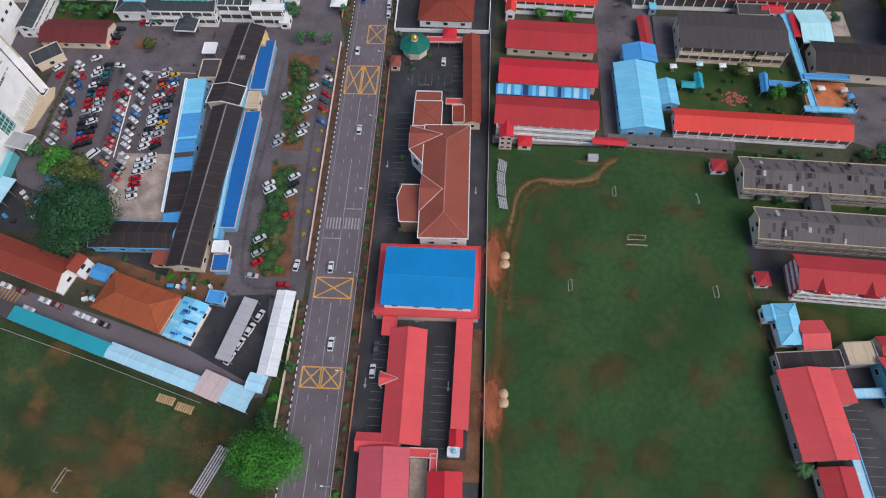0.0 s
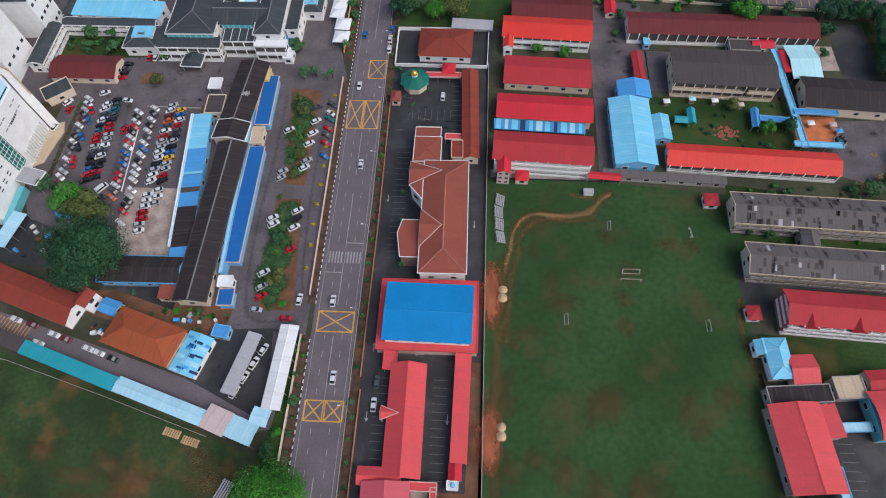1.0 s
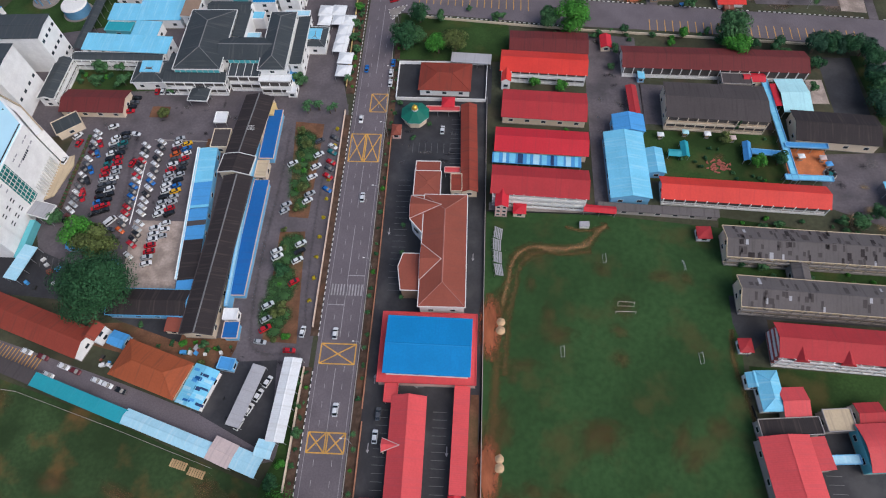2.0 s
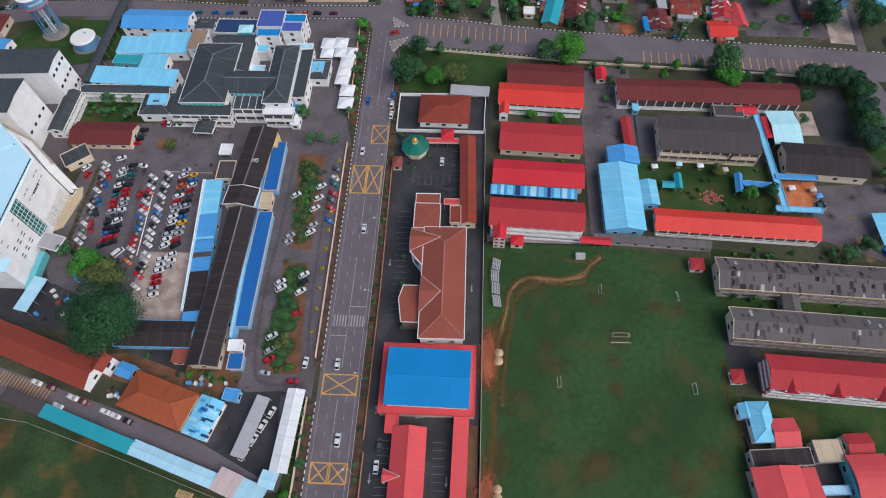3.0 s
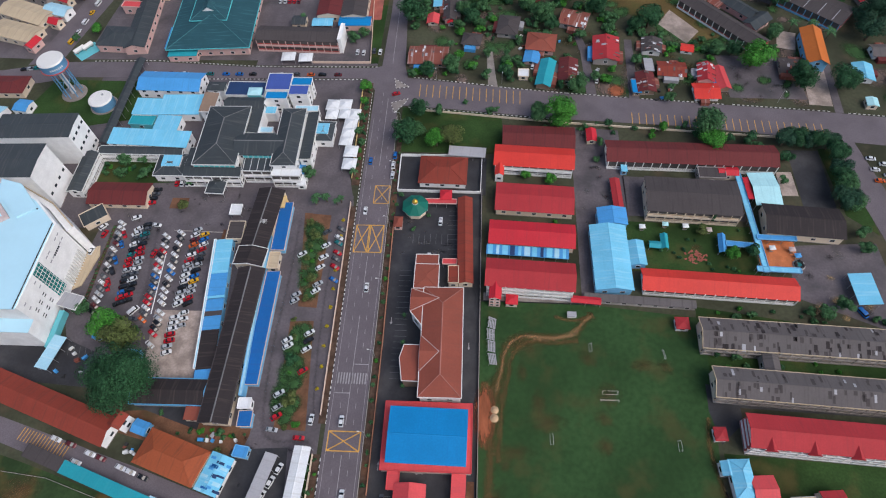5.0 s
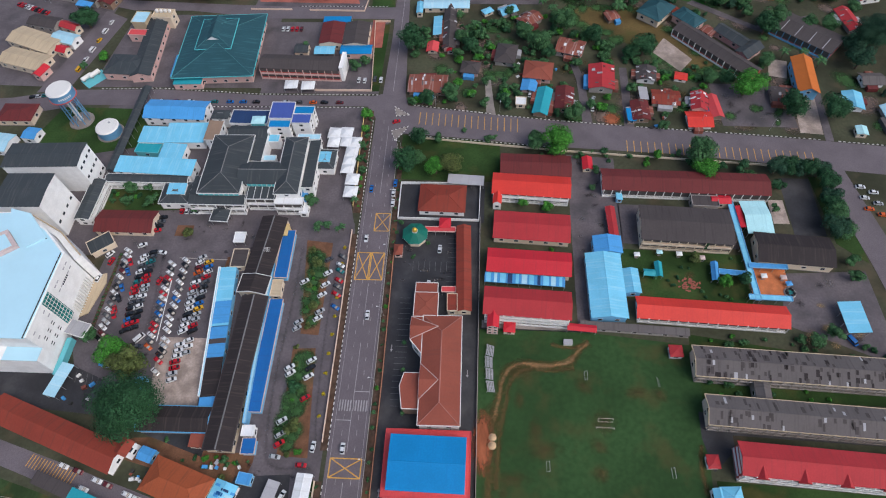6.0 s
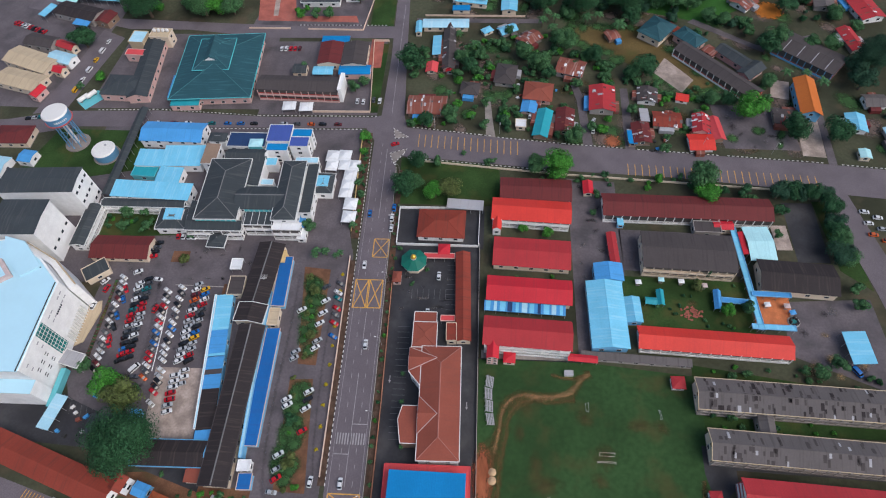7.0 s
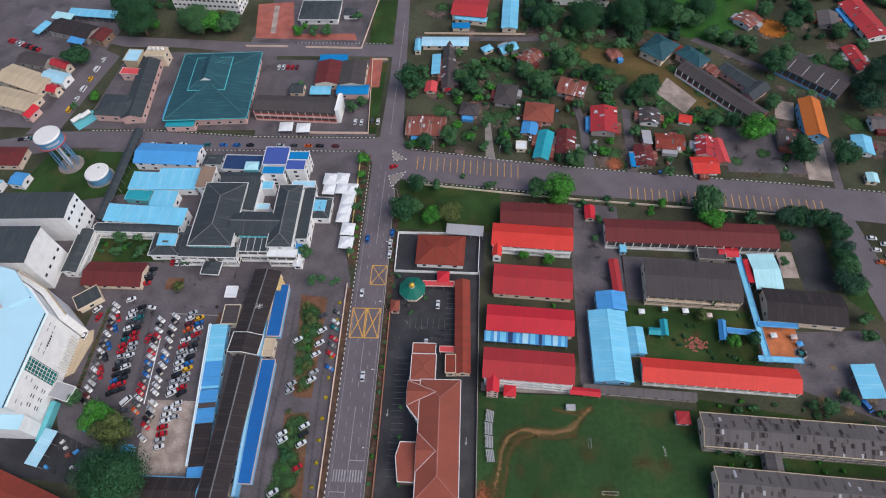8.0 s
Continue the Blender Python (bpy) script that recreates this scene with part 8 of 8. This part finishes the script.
for i in range(22):
    blob("stain", PATCH.uniform(20, 50), PATCH.uniform(46, 72), PATCH.uniform(1, 5), PATCH.uniform(0.6, 1.6), 0.062 + i * 0.0003, PATCH.choice(("pale_stain", "pale_stain", "oil_stain")), PATCH.uniform(-20, 20), "pale scuffed patch on dark asphalt")
for i in range(30):
    blob("stain", PATCH.uniform(100, 118), PATCH.uniform(34, 122), PATCH.uniform(1, 4), PATCH.uniform(1, 3), 0.055 + i * 0.0003, PATCH.choice(("oil_stain", "pale_stain")), PATCH.uniform(0, 180), "stain on the school lane")
for i in range(16):
    blob("dust", PATCH.uniform(184, 212), PATCH.uniform(26, 56), PATCH.uniform(2, 5), PATCH.uniform(2, 4), 0.055 + i * 0.0003, PATCH.choice(("pale_stain", "worn_sand", "oil_stain")), PATCH.uniform(0, 180), "dusty patch on the forecourt")
for i in range(150):
    blob("rough_ground", PATCH.uniform(16, 260), PATCH.uniform(146, 285), PATCH.uniform(3, 10), PATCH.uniform(3, 8), 0.008 + i * 0.0002, PATCH.choice(("grass_patch", "yard_soil", "worn_brown", "yard_soil", "grass_patch", "yard_soil")), PATCH.uniform(0, 180), "rough village ground with grass and earth")
edge = [(104, 243), (146, 243), (186, 192), (170, 184), (142, 207), (112, 226), (104, 243)]
for (ax, ay), (bx, by) in zip(edge, edge[1:]):
    for i in range(6):
        t = (i + 0.5) / 6
        blob("rough_ground", ax + (bx - ax) * t + PATCH.uniform(-2, 2), ay + (by - ay) * t + PATCH.uniform(-2, 2), PATCH.uniform(4, 7), PATCH.uniform(3, 5), 0.062 + i * 0.001, "grass_patch", PATCH.uniform(0, 180), "grass creeping over the dry field")
for i in range(22):
    blob("stain", PATCH.uniform(177, 214), PATCH.uniform(147, 177), PATCH.uniform(2, 6), PATCH.uniform(1.5, 4), 0.056 + i * 0.0004, PATCH.choice(("pale_stain", "oil_stain", "grass_patch")), PATCH.uniform(0, 180), "pale dusty patch on the gravel yard")
for i in range(24):
    tree(-110.5 + PATCH.uniform(-0.4, 0.4), 23 + i * 1.7, PATCH.uniform(0.5, 0.9), PATCH.choice(("mid", "olive", "dark")))
blob("bare_earth", 225.8, 258, 9, 8.6, 0.09, "orange_soil", 0, "bright orange heap ground of bare earth")
blob("bare_earth", 122, 151, 5, 5, 0.06, "soil_red", 0, "orange earth by a village house")
blob("bare_earth", 146, 58, 4, 3, 0.06, "worn_red", 0, "brick-red bare patch in the garden")

tree(-163.2, 266.5, 9.5, "dark")
tree(-173.6, 275.2, 8, "dark")
tree(-131.0, 263.7, 5.0, "mid")
tree(-121.5, 259.7, 4.6, "mid")
tree(-114.5, 260.8, 5, "mid")
tree(-107.5, 262.0, 5.2, "olive")
tree(-101.7, 261.9, 5, "mid")
tree(-161.4, 278.1, 8, "deep")
tree(-55.6, 257.5, 2.2, "bright")
tree(-48.2, 255.9, 2.2, "bright")
tree(-41.3, 257.0, 2.2, "bright")
tree(-60.6, 255.9, 2.2, "bright")


# ---- garden and yard furniture ----
def garden_table(x, y, ang, mat, label):
    g = tagged(new("garden_table"), label, "table", "tables of the school garden")
    g.matrix_world = pose(x, y, 0.05, 0, 0, ang)
    part("roof", mesh_of("roof", *roof_data("hip", 2.2, 1.8, 2.2, 0.5, 0.2, 0.08), mat), g, "small shade roof")
    for sx in (-0.9, 0.9):
        for sy in (-0.7, 0.7):
            part("post", shared_box("table_post", 0.1, 0.1, 2.2, "metal"), g, at=pose(sx, sy, 0))
    part("tabletop", shared_box("tabletop", 1.3, 0.8, 0.08, "wood"), g, at=pose(0, 0, 0.7))
    part("pedestal", shared_box("pedestal", 0.3, 0.3, 0.7, "concrete"), g)
    for sy in (-0.75, 0.75):
        part("bench", shared_box("table_bench", 1.3, 0.3, 0.42, "concrete"), g, at=pose(0, sy, 0))


for gx, gy, ga, gm, gl in ((124, 67, 0, "white_roof", "garden table under a small white shade roof"), (134, 68.5, -4, "cyan_roof", "garden table under a small cyan shade roof"), (142.5, 67.8, 0, "white_roof", "garden table under a small white shade roof"), (152, 66, 0, "pinkish_roof", "garden table under a dusty pink shade roof"), (176.5, 57.5, 4, "white_roof", "plaza table under a small white shade roof"), (184.5, 57, 0, "pinkish_roof", "plaza table under a dusty pink shade roof"), (186, 54, 10, "mid_blue_roof", "plaza table under a small blue shade roof")):
    garden_table(gx, gy, ga, gm, gl)

ring = tagged(new("brick_circle"), "broken circle of red bricks on bare earth", "brick circle")
ring.matrix_world = pose(145, 53.3, 0.06)
BRICK = mesh_of("brick", *box_data(-0.55, 0.55, -0.3, 0.3, 0, 0.22), "red_paving")
BRICK_RND = random.Random(4)
for i in range(46):
    a, r = BRICK_RND.uniform(0, 6.28), BRICK_RND.uniform(0.8, 3.6)
    part("brick", BRICK, ring, at=pose(1.4 * r * math.cos(a), 0.9 * r * math.sin(a), 0, 0, 0, BRICK_RND.uniform(0, 180)))
blob("bare_earth", 145, 53.3, 6.5, 4.5, 0.056, "soil_red", 0, "bare red earth round a brick circle")
for gx, gy, gr in ((130, 52, 6), (152, 60, 7), (140, 63, 6), (160, 50, 6), (124, 62, 4), (165, 66, 4)):
    blob("bare_earth", gx, gy, gr, gr * 0.7, 0.054 + gr * 0.0005, "worn_red", gx, "trodden earth in the school garden")

rockery = tagged(new("rockery"), "grey rockery with a small pond on the plaza", "rockery")
rockery.matrix_world = pose(186.3, 50.5, 0.09)
part("basin", mesh_of("basin", *ring_cyl(2.6, 2.4, 0, 0.5, 20), "grey_wall"), rockery)
part("water", mesh_of("water", *ring_cyl(2.1, 2.1, 0.5, 0.53, 20), "green_glass"), rockery)
for i in range(9):
    a = i * 0.7
    part("rock", mesh_of("rock", *ring_cyl(0.7, 0.3, 0.3, 1.0 + 0.5 * (i % 3), 6, 1.6 * math.cos(a), 1.6 * math.sin(a)), "dark_grey_roof"), rockery)


def roof_tank(x, y, z, r, mat, label):
    g = tagged(new("roof_tank"), label, "water tank")
    g.matrix_world = pose(x, y, z)
    part("stand", shared_box("tank_stand", 1.4, 1.4, 0.35, "metal"), g)
    part("tank", mesh_of("tank", *ring_cyl(r, r, 0.35, 1.6, 16), mat), g)
    part("lid", mesh_of("lid", *ring_cyl(r * 0.95, r * 0.4, 1.6, 1.85, 16), mat), g)


for i in range(4):
    roof_tank(-141.5 + i * 2.6, 228.2, 7.65, 0.95, "tank_white", "pale round water tank on a flat roof")


def goods(x, y, mat, sx, sy, sz, label):
    g = tagged(new("crate"), label, "crate")
    g.matrix_world = pose(x, y, 0.06, 0, 0, x * 37 % 90)
    part("body", shared_box("crate_body", sx, sy, sz, mat), g)
    part("lid", shared_box("crate_lid", sx + 0.1, sy + 0.1, 0.08, mat), g, at=pose(0, 0, sz))


CRATE_RND = random.Random(31)
for x0, x1, y0, y1, k in ((-112, -84, -8, 4, 16), (-74, -62, -36, -30, 12), (-48, -32, -31, -25, 8), (150, 156, -58, -50, 4), (120, 150, 144, 172, 10), (60, 96, 172, 196, 10)):
    for _ in range(k):
        gx, gy = CRATE_RND.uniform(x0, x1), CRATE_RND.uniform(y0, y1)
        if free_at(gx, gy, 0.8):
            m, w = CRATE_RND.choice((("white_trim", "white"), ("mid_blue_roof", "blue"), ("silver_roof", "grey"), ("rust_roof", "rusty"), ("kerb_black", "black"), ("white_trim", "white")))
            goods(gx, gy, m, CRATE_RND.uniform(0.8, 2.2), CRATE_RND.uniform(0.6, 1.4), CRATE_RND.uniform(0.5, 1.3), w + " storage box standing in a cluttered yard")
